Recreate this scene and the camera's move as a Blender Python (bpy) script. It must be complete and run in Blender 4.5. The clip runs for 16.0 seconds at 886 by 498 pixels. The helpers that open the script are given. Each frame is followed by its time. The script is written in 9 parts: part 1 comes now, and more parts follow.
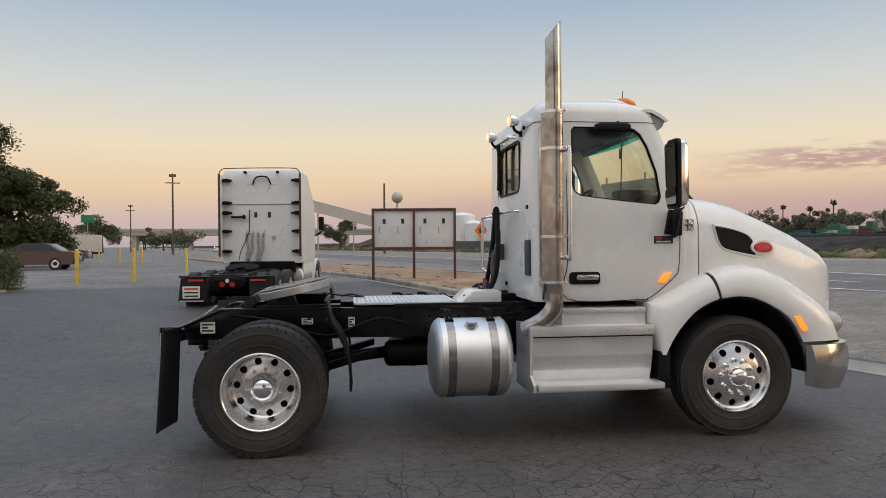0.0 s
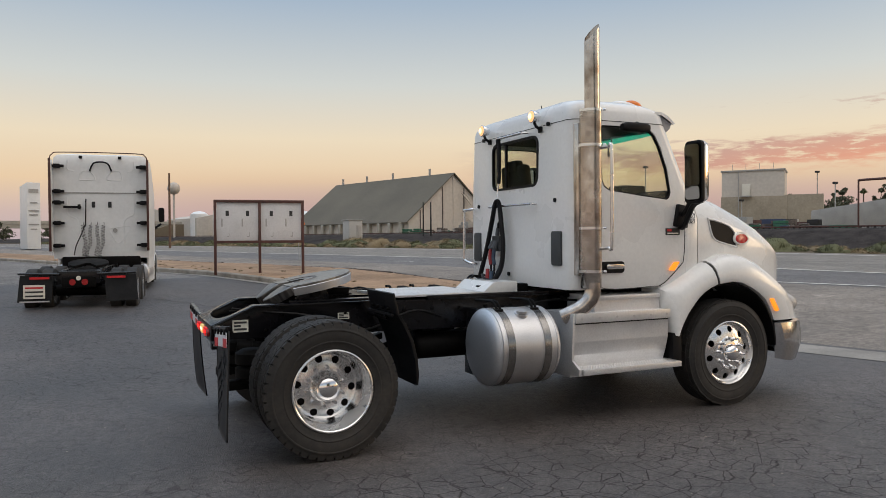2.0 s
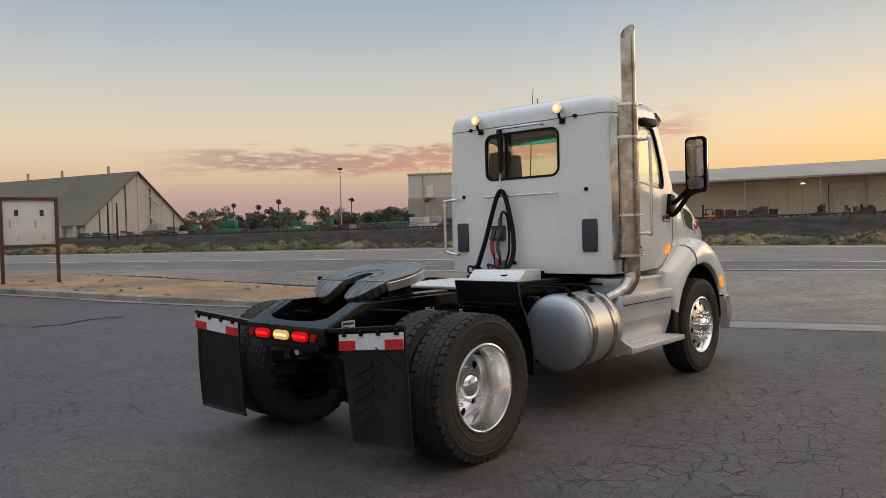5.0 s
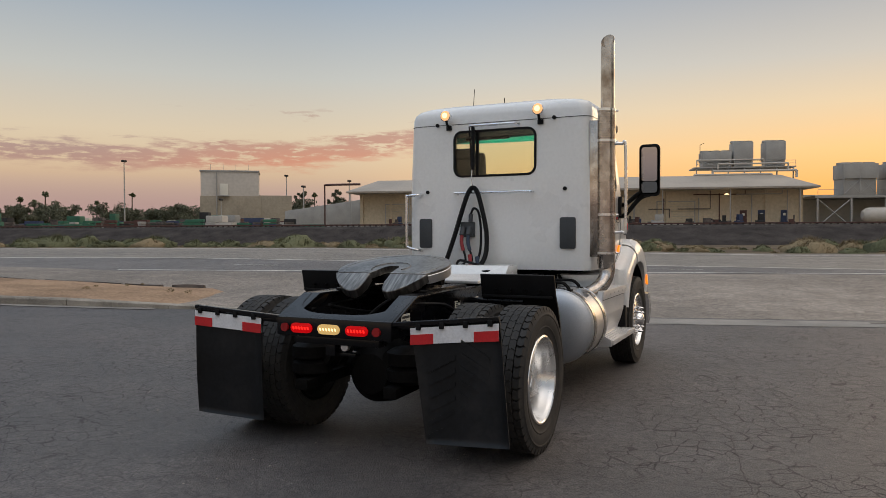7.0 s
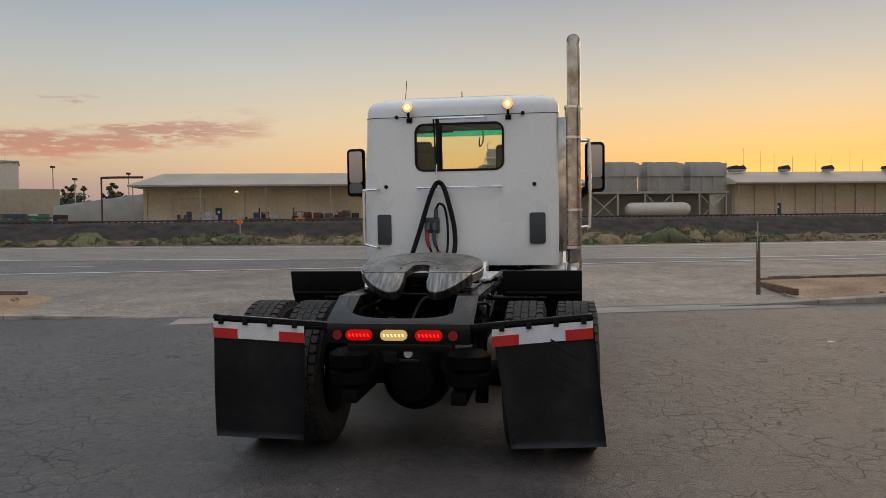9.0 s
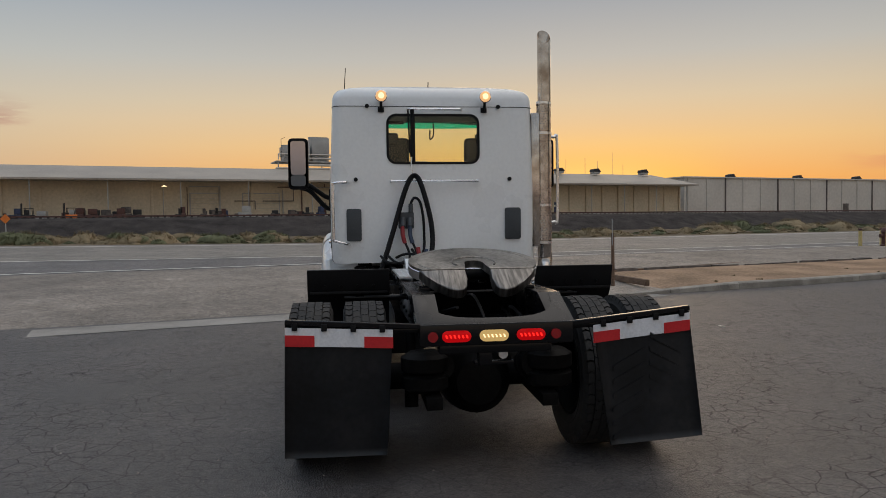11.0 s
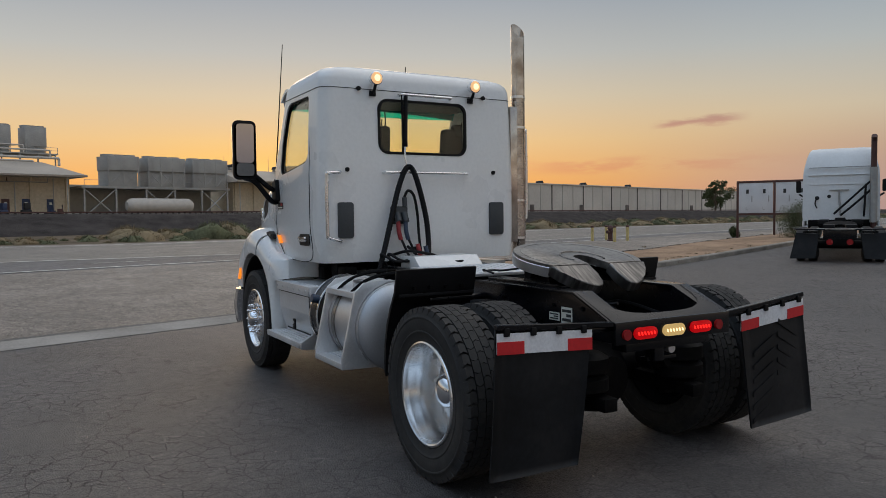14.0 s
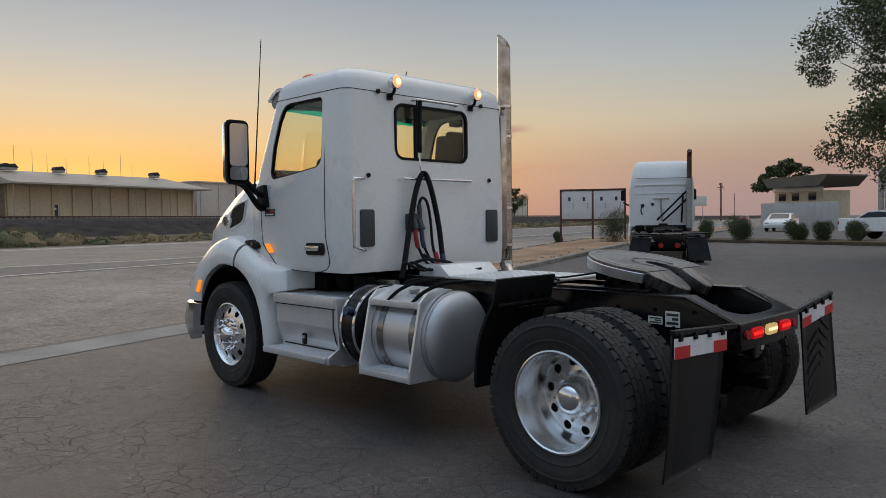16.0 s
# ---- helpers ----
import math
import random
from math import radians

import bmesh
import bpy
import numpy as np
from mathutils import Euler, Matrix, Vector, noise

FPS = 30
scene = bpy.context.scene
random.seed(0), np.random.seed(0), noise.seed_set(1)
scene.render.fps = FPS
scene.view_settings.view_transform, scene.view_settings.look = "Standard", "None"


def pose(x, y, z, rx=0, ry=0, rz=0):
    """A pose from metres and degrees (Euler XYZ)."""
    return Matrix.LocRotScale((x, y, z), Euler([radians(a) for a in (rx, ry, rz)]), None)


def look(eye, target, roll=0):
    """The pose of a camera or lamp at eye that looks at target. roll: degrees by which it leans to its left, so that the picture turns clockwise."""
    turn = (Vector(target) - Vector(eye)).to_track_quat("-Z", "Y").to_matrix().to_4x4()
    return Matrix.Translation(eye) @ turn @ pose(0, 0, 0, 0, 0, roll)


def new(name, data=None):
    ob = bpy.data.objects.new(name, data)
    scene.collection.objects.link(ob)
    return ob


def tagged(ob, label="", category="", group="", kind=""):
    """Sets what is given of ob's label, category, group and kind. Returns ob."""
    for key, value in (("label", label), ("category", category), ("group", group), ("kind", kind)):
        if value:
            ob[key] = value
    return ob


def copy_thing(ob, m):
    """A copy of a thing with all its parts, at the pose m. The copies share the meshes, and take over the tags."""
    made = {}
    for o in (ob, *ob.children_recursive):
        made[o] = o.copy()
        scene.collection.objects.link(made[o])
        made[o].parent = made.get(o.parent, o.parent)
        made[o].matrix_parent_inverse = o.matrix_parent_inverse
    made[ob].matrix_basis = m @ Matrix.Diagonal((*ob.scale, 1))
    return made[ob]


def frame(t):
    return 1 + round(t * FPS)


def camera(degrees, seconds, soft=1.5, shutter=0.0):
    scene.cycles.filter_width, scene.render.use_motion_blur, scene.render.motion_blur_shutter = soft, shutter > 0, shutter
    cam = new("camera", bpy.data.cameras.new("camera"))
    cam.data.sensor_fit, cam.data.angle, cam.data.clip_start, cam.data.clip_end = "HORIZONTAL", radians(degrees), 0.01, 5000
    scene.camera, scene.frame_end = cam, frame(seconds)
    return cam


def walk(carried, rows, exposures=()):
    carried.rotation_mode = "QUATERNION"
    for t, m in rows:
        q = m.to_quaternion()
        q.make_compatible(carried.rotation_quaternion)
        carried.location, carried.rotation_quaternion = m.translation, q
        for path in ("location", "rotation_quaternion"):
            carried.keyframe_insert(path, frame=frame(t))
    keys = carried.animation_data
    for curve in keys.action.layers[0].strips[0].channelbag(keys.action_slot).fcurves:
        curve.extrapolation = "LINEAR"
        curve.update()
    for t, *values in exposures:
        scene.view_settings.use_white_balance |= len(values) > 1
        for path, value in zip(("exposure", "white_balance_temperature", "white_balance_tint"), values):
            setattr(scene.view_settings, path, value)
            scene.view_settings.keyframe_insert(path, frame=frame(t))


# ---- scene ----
cam = camera(61.8, 16.0, soft=0.7)
PATH = [
    (0, (0.685, -7.128, 1.656), (0.942, -5.144, 1.645), -0.4),
    (0.5, (0.089, -7.067, 1.642), (0.499, -5.11, 1.627), -0.3),
    (1, (-0.441, -6.957, 1.635), (0.107, -5.034, 1.612), -0.4),
    (1.5, (-0.975, -6.753, 1.633), (-0.286, -4.876, 1.606), -0.4),
    (2, (-1.498, -6.538, 1.647), (-0.672, -4.716, 1.616), -0.4),
    (2.5, (-1.968, -6.213, 1.656), (-1.014, -4.456, 1.619), -0.6),
    (3, (-2.433, -5.909, 1.628), (-1.356, -4.225, 1.589), -1.0),
    (3.5, (-2.866, -5.558, 1.608), (-1.672, -3.954, 1.565), -1.4),
    (6, (-4.577, -3.599, 1.572), (-2.905, -2.503, 1.534), -1.0),
    (6.5, (-4.793, -3.183, 1.545), (-3.045, -2.211, 1.506), -0.6),
    (7, (-4.954, -2.818, 1.543), (-3.147, -1.962, 1.5), -0.2),
    (7.5, (-5.059, -2.356, 1.559), (-3.196, -1.631, 1.511), -0.0),
    (8, (-5.171, -1.866, 1.563), (-3.257, -1.287, 1.513), -0.1),
    (8.5, (-5.223, -1.453, 1.562), (-3.276, -0.998, 1.505), -0.3),
    (9, (-5.264, -1.015, 1.568), (-3.29, -0.699, 1.507), -0.7),
    (11.5, (-4.871, 1.295, 1.563), (-2.91, 0.91, 1.487), -0.7),
    (12, (-4.666, 1.69, 1.551), (-2.733, 1.181, 1.473), -0.8),
    (12.5, (-4.446, 2.078, 1.546), (-2.55, 1.447, 1.465), -0.8),
    (13, (-4.242, 2.464, 1.549), (-2.39, 1.716, 1.464), -0.8),
    (13.5, (-4.012, 2.846, 1.562), (-2.212, 1.978, 1.474), -0.7),
    (14, (-3.81, 3.277, 1.557), (-2.073, 2.289, 1.471), -0.7),
    (14.5, (-3.563, 3.675, 1.556), (-1.897, 2.571, 1.476), -0.7),
    (15, (-3.272, 4.053, 1.57), (-1.683, 2.841, 1.493), -0.7),
    (15.5, (-2.974, 4.431, 1.589), (-1.469, 3.117, 1.511), -0.7),
    (16, (-2.59, 4.761, 1.6), (-1.178, 3.347, 1.522), -0.7),
]
walk(cam, [(t, look(eye, target, roll)) for t, eye, target, roll in PATH], [(0, 0.08, 6400, 10), (3.5, 0.0, 6500, 10), (6, -0.15, 6650, 11), (9, -0.28, 6650, 11), (11.5, -0.46, 6350, 10), (14, -0.42, 6120, 9), (16, -0.36, 6120, 9)])

# ---- the light of dusk: sky, glow over the horizon, soft low sun ----
SUN_AZ = radians(-17.5)


def lin(r, g, b):
    return tuple(((c / 255 + 0.055) / 1.055) ** 2.4 if c > 10 else c / 3294 for c in (r, g, b)) + (1.0,)


world = bpy.data.worlds.new("dusk")
scene.world = world
world.use_nodes = True
wt = world.node_tree
wt.nodes.clear()


def wnode(kind, **sockets):
    n = wt.nodes.new(kind)
    for k, v in sockets.items():
        n.inputs[k].default_value = v
    return n


def wmath(op, a, b=None, clamp=False):
    n = wt.nodes.new("ShaderNodeMath")
    n.operation, n.use_clamp = op, clamp
    for i, v in enumerate((a, b)):
        if v is None:
            continue
        if isinstance(v, (int, float)):
            n.inputs[i].default_value = v
        else:
            wt.links.new(v, n.inputs[i])
    return n.outputs[0]


def wsmooth(x, a, b, lo=0.0, hi=1.0):
    n = wt.nodes.new("ShaderNodeMapRange")
    n.interpolation_type = "SMOOTHSTEP"
    wt.links.new(x, n.inputs["Value"])
    for k, v in (("From Min", a), ("From Max", b), ("To Min", lo), ("To Max", hi)):
        n.inputs[k].default_value = v
    return n.outputs["Result"]


def wramp(x, stops):
    n = wt.nodes.new("ShaderNodeValToRGB")
    wt.links.new(x, n.inputs[0])
    el = n.color_ramp.elements
    while len(el) < len(stops):
        el.new(0.5)
    for e, (p, c) in zip(el, stops):
        e.position, e.color = p, lin(*c)
    return n.outputs[0]


def wmix(f, a, b):
    n = wt.nodes.new("ShaderNodeMix")
    n.data_type = "RGBA"
    for s, v in ((n.inputs["Factor"], f), (n.inputs[6], a), (n.inputs[7], b)):
        if isinstance(v, (int, float)):
            s.default_value = v
        elif isinstance(v, tuple):
            s.default_value = v
        else:
            wt.links.new(v, s)
    return n.outputs[2]


def wdot(vec, az):
    n = wt.nodes.new("ShaderNodeVectorMath")
    n.operation = "DOT_PRODUCT"
    wt.links.new(vec, n.inputs[0])
    n.inputs[1].default_value = (math.cos(az), math.sin(az), 0)
    return n.outputs["Value"]


tc = wnode("ShaderNodeTexCoord")
sep = wnode("ShaderNodeSeparateXYZ")
wt.links.new(tc.outputs["Generated"], sep.inputs[0])
flat = wnode("ShaderNodeCombineXYZ")
wt.links.new(sep.outputs[0], flat.inputs[0])
wt.links.new(sep.outputs[1], flat.inputs[1])
nrm = wt.nodes.new("ShaderNodeVectorMath")
nrm.operation = "NORMALIZE"
wt.links.new(flat.outputs[0], nrm.inputs[0])
up = wmath("MAXIMUM", sep.outputs[2], 0.0)
facing = wdot(nrm.outputs[0], SUN_AZ)
away_side = wramp(up, [(0.0, (184, 168, 172)), (0.035, (202, 178, 170)), (0.075, (228, 199, 164)), (0.13, (231, 214, 186)), (0.2, (205, 207, 202)), (0.3, (164, 180, 196)), (0.45, (140, 160, 186))])
glow_side = wramp(up, [(0.0, (240, 148, 78)), (0.05, (249, 178, 98)), (0.1, (243, 198, 136)), (0.155, (222, 201, 168)), (0.21, (195, 191, 182)), (0.3, (158, 164, 172)), (0.45, (136, 154, 180))])
sky_col = wmix(wsmooth(facing, 0.62, 1.0), away_side, glow_side)
core = wmath("MULTIPLY", wsmooth(facing, 0.975, 1.0), wsmooth(up, 0.02, 0.13, 1.0, 0.0))
sky_col = wmix(wmath("MULTIPLY", core, 0.85), sky_col, lin(255, 208, 104))
spot = wmath("MULTIPLY", wsmooth(facing, 0.9925, 1.0), wsmooth(up, 0.01, 0.085, 1.0, 0.0))
sky_col = wmix(wmath("MULTIPLY", spot, 0.8), sky_col, lin(255, 226, 150))
# one long rose bank low in the north-east, a few flecks above it and a small bar to the south-east
azim = wmath("ARCTAN2", sep.outputs[1], sep.outputs[0])
stretch = wnode("ShaderNodeMapping")
stretch.inputs["Scale"].default_value = (5.0, 5.0, 30.0)
wt.links.new(tc.outputs["Generated"], stretch.inputs["Vector"])
cn = wnode("ShaderNodeTexNoise", Scale=2.2, Detail=9.0, Roughness=0.62)
wt.links.new(stretch.outputs[0], cn.inputs["Vector"])
cn2 = wnode("ShaderNodeTexNoise", Scale=7.0, Detail=6.0, Roughness=0.6)
wt.links.new(stretch.outputs[0], cn2.inputs["Vector"])
ragged = wmath("MULTIPLY", wmath("SUBTRACT", cn.outputs[0], 0.5), 0.075)
lift_up = wmath("SUBTRACT", up, wmath("MULTIPLY", wsmooth(azim, radians(40), radians(21)), 0.03))
body_lo = wsmooth(wmath("ADD", lift_up, wmath("MULTIPLY", ragged, 0.6)), 0.078, 0.094)
body_hi = wsmooth(wmath("ADD", lift_up, ragged), 0.108, 0.122, 1.0, 0.0)
ends = wmath("MULTIPLY", wsmooth(wmath("ADD", azim, wmath("MULTIPLY", ragged, 2.5)), radians(20), radians(27)), wsmooth(azim, radians(55), radians(66), 1.0, 0.0))
bank = wmath("MULTIPLY", ends, wmath("MULTIPLY", wmath("MULTIPLY", body_lo, body_hi), wsmooth(cn2.outputs[0], 0.33, 0.52)))
flecks = wmath("MULTIPLY", wmath("MULTIPLY", wsmooth(up, 0.125, 0.14), wsmooth(up, 0.15, 0.17, 1.0, 0.0)), wmath("MULTIPLY", wsmooth(cn.outputs[0], 0.57, 0.64), wmath("MULTIPLY", wsmooth(azim, radians(24), radians(28)), wsmooth(azim, radians(42), radians(48), 1.0, 0.0))))
bar_tilt = wmath("SUBTRACT", up, wmath("MULTIPLY", wmath("ADD", azim, radians(48.7)), -0.10))
bar = wmath("MULTIPLY", wmath("MULTIPLY", wsmooth(wmath("ADD", bar_tilt, wmath("MULTIPLY", ragged, 0.35)), 0.109, 0.116), wsmooth(wmath("ADD", bar_tilt, wmath("MULTIPLY", ragged, 0.35)), 0.117, 0.124, 1.0, 0.0)), wmath("MULTIPLY", wsmooth(azim, radians(-52.5), radians(-50)), wsmooth(azim, radians(-47), radians(-45), 1.0, 0.0)))
low_bar = wmath("MULTIPLY", wmath("MULTIPLY", wsmooth(up, 0.05, 0.062), wsmooth(up, 0.068, 0.082, 1.0, 0.0)), wmath("MULTIPLY", wmath("MULTIPLY", wsmooth(azim, radians(-58), radians(-46)), wsmooth(azim, radians(-40), radians(-34), 1.0, 0.0)), wsmooth(cn.outputs[0], 0.42, 0.6, 0.0, 0.6)))
cover = wmath("MAXIMUM", wmath("MAXIMUM", bank, wmath("MULTIPLY", flecks, 0.7)), wmath("MAXIMUM", bar, low_bar))
warm_end = wramp(up, [(0.05, (226, 142, 104)), (0.09, (222, 142, 116)), (0.12, (196, 142, 128)), (0.17, (178, 150, 142))])
cool_end = wramp(up, [(0.05, (204, 146, 130)), (0.09, (178, 138, 134)), (0.12, (172, 146, 146)), (0.17, (172, 156, 154))])
cloud_col = wmix(wsmooth(azim, radians(34), radians(54)), warm_end, cool_end)
sky_col = wmix(wmath("MULTIPLY", cover, 0.8), sky_col, cloud_col)
haze = wmath("MULTIPLY", wsmooth(wdot(nrm.outputs[0], radians(58)), 0.8, 0.97), wsmooth(up, 0.03, 0.1, 1.0, 0.0))
sky_col = wmix(wmath("MULTIPLY", haze, 0.75), sky_col, lin(184, 152, 148))
south_haze = wmath("MULTIPLY", wsmooth(wdot(nrm.outputs[0], radians(-78)), 0.8, 0.98), wsmooth(up, 0.06, 0.13, 1.0, 0.0))
sky_col = wmix(wmath("MULTIPLY", south_haze, 0.6), sky_col, lin(206, 164, 150))
# the dome overhead: blue to the east and north, still rosy to the south
dome = wmix(wsmooth(wdot(nrm.outputs[0], radians(105)), -0.5, 0.6), lin(176, 171, 166), lin(148, 163, 180))
sky_col = wmix(wsmooth(up, 0.32, 0.55), sky_col, dome)
glow_gain = wsmooth(facing, 0.55, 0.97, 0.0, 0.27)
lift = wmath("ADD", wmath("MULTIPLY", wsmooth(up, 0.42, 0.8), wsmooth(wdot(nrm.outputs[0], radians(-85)), -0.3, 0.9, 1.9, 2.9)), 1.0)
nish = wnode("ShaderNodeTexSky")
nish.sky_type, nish.sun_disc = "NISHITA", False
nish.sun_elevation, nish.sun_rotation = radians(2.0), radians(90) - SUN_AZ
bg1, bg2, both, wout = wnode("ShaderNodeBackground"), wnode("ShaderNodeBackground", Strength=0.008), wnode("ShaderNodeAddShader"), wnode("ShaderNodeOutputWorld")
wt.links.new(sky_col, bg1.inputs[0])
south_dim = wmath("MULTIPLY", wmath("MULTIPLY", wsmooth(azim, radians(-95), radians(-70)), wsmooth(azim, radians(-48), radians(-30), 1.0, 0.0)), -0.12)
lift = wmath("ADD", lift, south_dim)
lift = wmath("ADD", lift, wmath("MULTIPLY", glow_gain, wsmooth(up, 0.3, 0.6, 1.0, 0.0)))
wt.links.new(lift, bg1.inputs["Strength"])
wt.links.new(nish.outputs[0], bg2.inputs[0])
wt.links.new(bg1.outputs[0], both.inputs[0])
wt.links.new(bg2.outputs[0], both.inputs[1])
wt.links.new(both.outputs[0], wout.inputs[0])

sun = new("sun", bpy.data.lights.new("sun", "SUN"))
sun.data.energy, sun.data.angle, sun.data.color = 0.5, radians(25), (1.0, 0.72, 0.45)
sun.matrix_world = look((0, 0, 0), (-math.cos(SUN_AZ), -math.sin(SUN_AZ), -0.14))
scene.view_settings.exposure = 0.0

# ---- materials ----


def mat(name, color, rough=0.6, metal=0.0, var=0.12, scale=8.0, fine=60.0, bump=0.15, spec=0.5, coat=0.0, tint=None, dist=0.004, rand=0.0, dirt=0.0):
    """A surface with broad and fine variation of tone, roughness and relief, in object space."""
    m = bpy.data.materials.new(name)
    m.use_nodes = True
    t = m.node_tree
    b = t.nodes["Principled BSDF"]
    co = t.nodes.new("ShaderNodeTexCoord")
    n1, n2 = t.nodes.new("ShaderNodeTexNoise"), t.nodes.new("ShaderNodeTexNoise")
    for n, s in ((n1, scale), (n2, fine)):
        n.inputs["Scale"].default_value, n.inputs["Detail"].default_value = s, 5.0
        t.links.new(co.outputs["Object"], n.inputs["Vector"])
    mixn = t.nodes.new("ShaderNodeMix")
    mixn.inputs[0].default_value = 0.45
    t.links.new(n1.outputs[0], mixn.inputs[2])
    t.links.new(n2.outputs[0], mixn.inputs[3])
    ramp = t.nodes.new("ShaderNodeValToRGB")
    c = color
    d = tint or tuple(v * (1 - 2.2 * var) for v in c)
    ramp.color_ramp.elements[0].position, ramp.color_ramp.elements[0].color = 0.32, (*d, 1)
    ramp.color_ramp.elements[1].position, ramp.color_ramp.elements[1].color = 0.62, (*[min(1, v * (1 + var)) for v in c], 1)
    t.links.new(mixn.outputs[0], ramp.inputs[0])
    col = ramp.outputs[0]
    if rand:
        oi, hs, mr = t.nodes.new("ShaderNodeObjectInfo"), t.nodes.new("ShaderNodeHueSaturation"), t.nodes.new("ShaderNodeMapRange")
        mr.inputs["To Min"].default_value, mr.inputs["To Max"].default_value = 1 - rand, 1 + rand
        t.links.new(oi.outputs["Random"], mr.inputs["Value"])
        t.links.new(mr.outputs[0], hs.inputs["Value"])
        t.links.new(col, hs.inputs["Color"])
        col = hs.outputs[0]
    if dirt:
        n3, r3, mx = t.nodes.new("ShaderNodeTexNoise"), t.nodes.new("ShaderNodeMapRange"), t.nodes.new("ShaderNodeMix")
        n3.inputs["Scale"].default_value, n3.inputs["Detail"].default_value, n3.inputs["Roughness"].default_value = 3.0, 8.0, 0.7
        t.links.new(co.outputs["Object"], n3.inputs["Vector"])
        r3.inputs["From Min"].default_value, r3.inputs["From Max"].default_value, r3.inputs["To Max"].default_value = 0.5, 0.75, dirt
        t.links.new(n3.outputs[0], r3.inputs["Value"])
        mx.data_type = "RGBA"
        mx.inputs[7].default_value = (0.16, 0.13, 0.10, 1)
        t.links.new(r3.outputs[0], mx.inputs["Factor"])
        t.links.new(col, mx.inputs[6])
        col = mx.outputs[2]
    t.links.new(col, b.inputs["Base Color"])
    rr = t.nodes.new("ShaderNodeMapRange")
    rr.inputs["To Min"].default_value, rr.inputs["To Max"].default_value = max(0.02, rough - 0.12), min(1, rough + 0.12)
    t.links.new(n1.outputs[0], rr.inputs["Value"])
    t.links.new(rr.outputs[0], b.inputs["Roughness"])
    b.inputs["Metallic"].default_value = metal
    b.inputs["Specular IOR Level"].default_value = spec
    b.inputs["Coat Weight"].default_value = coat
    b.inputs["Coat Roughness"].default_value = 0.05
    if bump:
        bp = t.nodes.new("ShaderNodeBump")
        bp.inputs["Strength"].default_value, bp.inputs["Distance"].default_value = bump, dist
        t.links.new(n2.outputs[0], bp.inputs["Height"])
        t.links.new(bp.outputs[0], b.inputs["Normal"])
    return m


def glow(name, color, power):
    m = bpy.data.materials.new(name)
    m.use_nodes = True
    b = m.node_tree.nodes["Principled BSDF"]
    b.inputs["Base Color"].default_value = (*[c * 0.3 for c in color], 1)
    b.inputs["Emission Color"].default_value = (*color, 1)
    b.inputs["Emission Strength"].default_value = power
    b.inputs["Roughness"].default_value = 0.3
    b.inputs["Specular IOR Level"].default_value = 0.2
    return m


def pane(name, tint, rough=0.02):
    m = bpy.data.materials.new(name)
    m.use_nodes = True
    t = m.node_tree
    t.nodes.remove(t.nodes["Principled BSDF"])
    clear, gloss, fres, mx = t.nodes.new("ShaderNodeBsdfTransparent"), t.nodes.new("ShaderNodeBsdfGlossy"), t.nodes.new("ShaderNodeLayerWeight"), t.nodes.new("ShaderNodeMixShader")
    clear.inputs["Color"].default_value = (*tint, 1)
    gloss.inputs["Roughness"].default_value = rough
    fres.inputs["Blend"].default_value = 0.5
    steep, share = t.nodes.new("ShaderNodeMath"), t.nodes.new("ShaderNodeMath")
    steep.operation, steep.inputs[1].default_value = "POWER", 4.0
    share.operation, share.inputs[1].default_value, share.inputs[2].default_value = "MULTIPLY_ADD", 0.8, 0.03
    t.links.new(fres.outputs["Facing"], steep.inputs[0])
    t.links.new(steep.outputs[0], share.inputs[0])
    t.links.new(share.outputs[0], mx.inputs[0])
    t.links.new(clear.outputs[0], mx.inputs[1])
    t.links.new(gloss.outputs[0], mx.inputs[2])
    t.links.new(mx.outputs[0], t.nodes["Material Output"].inputs["Surface"])
    return m


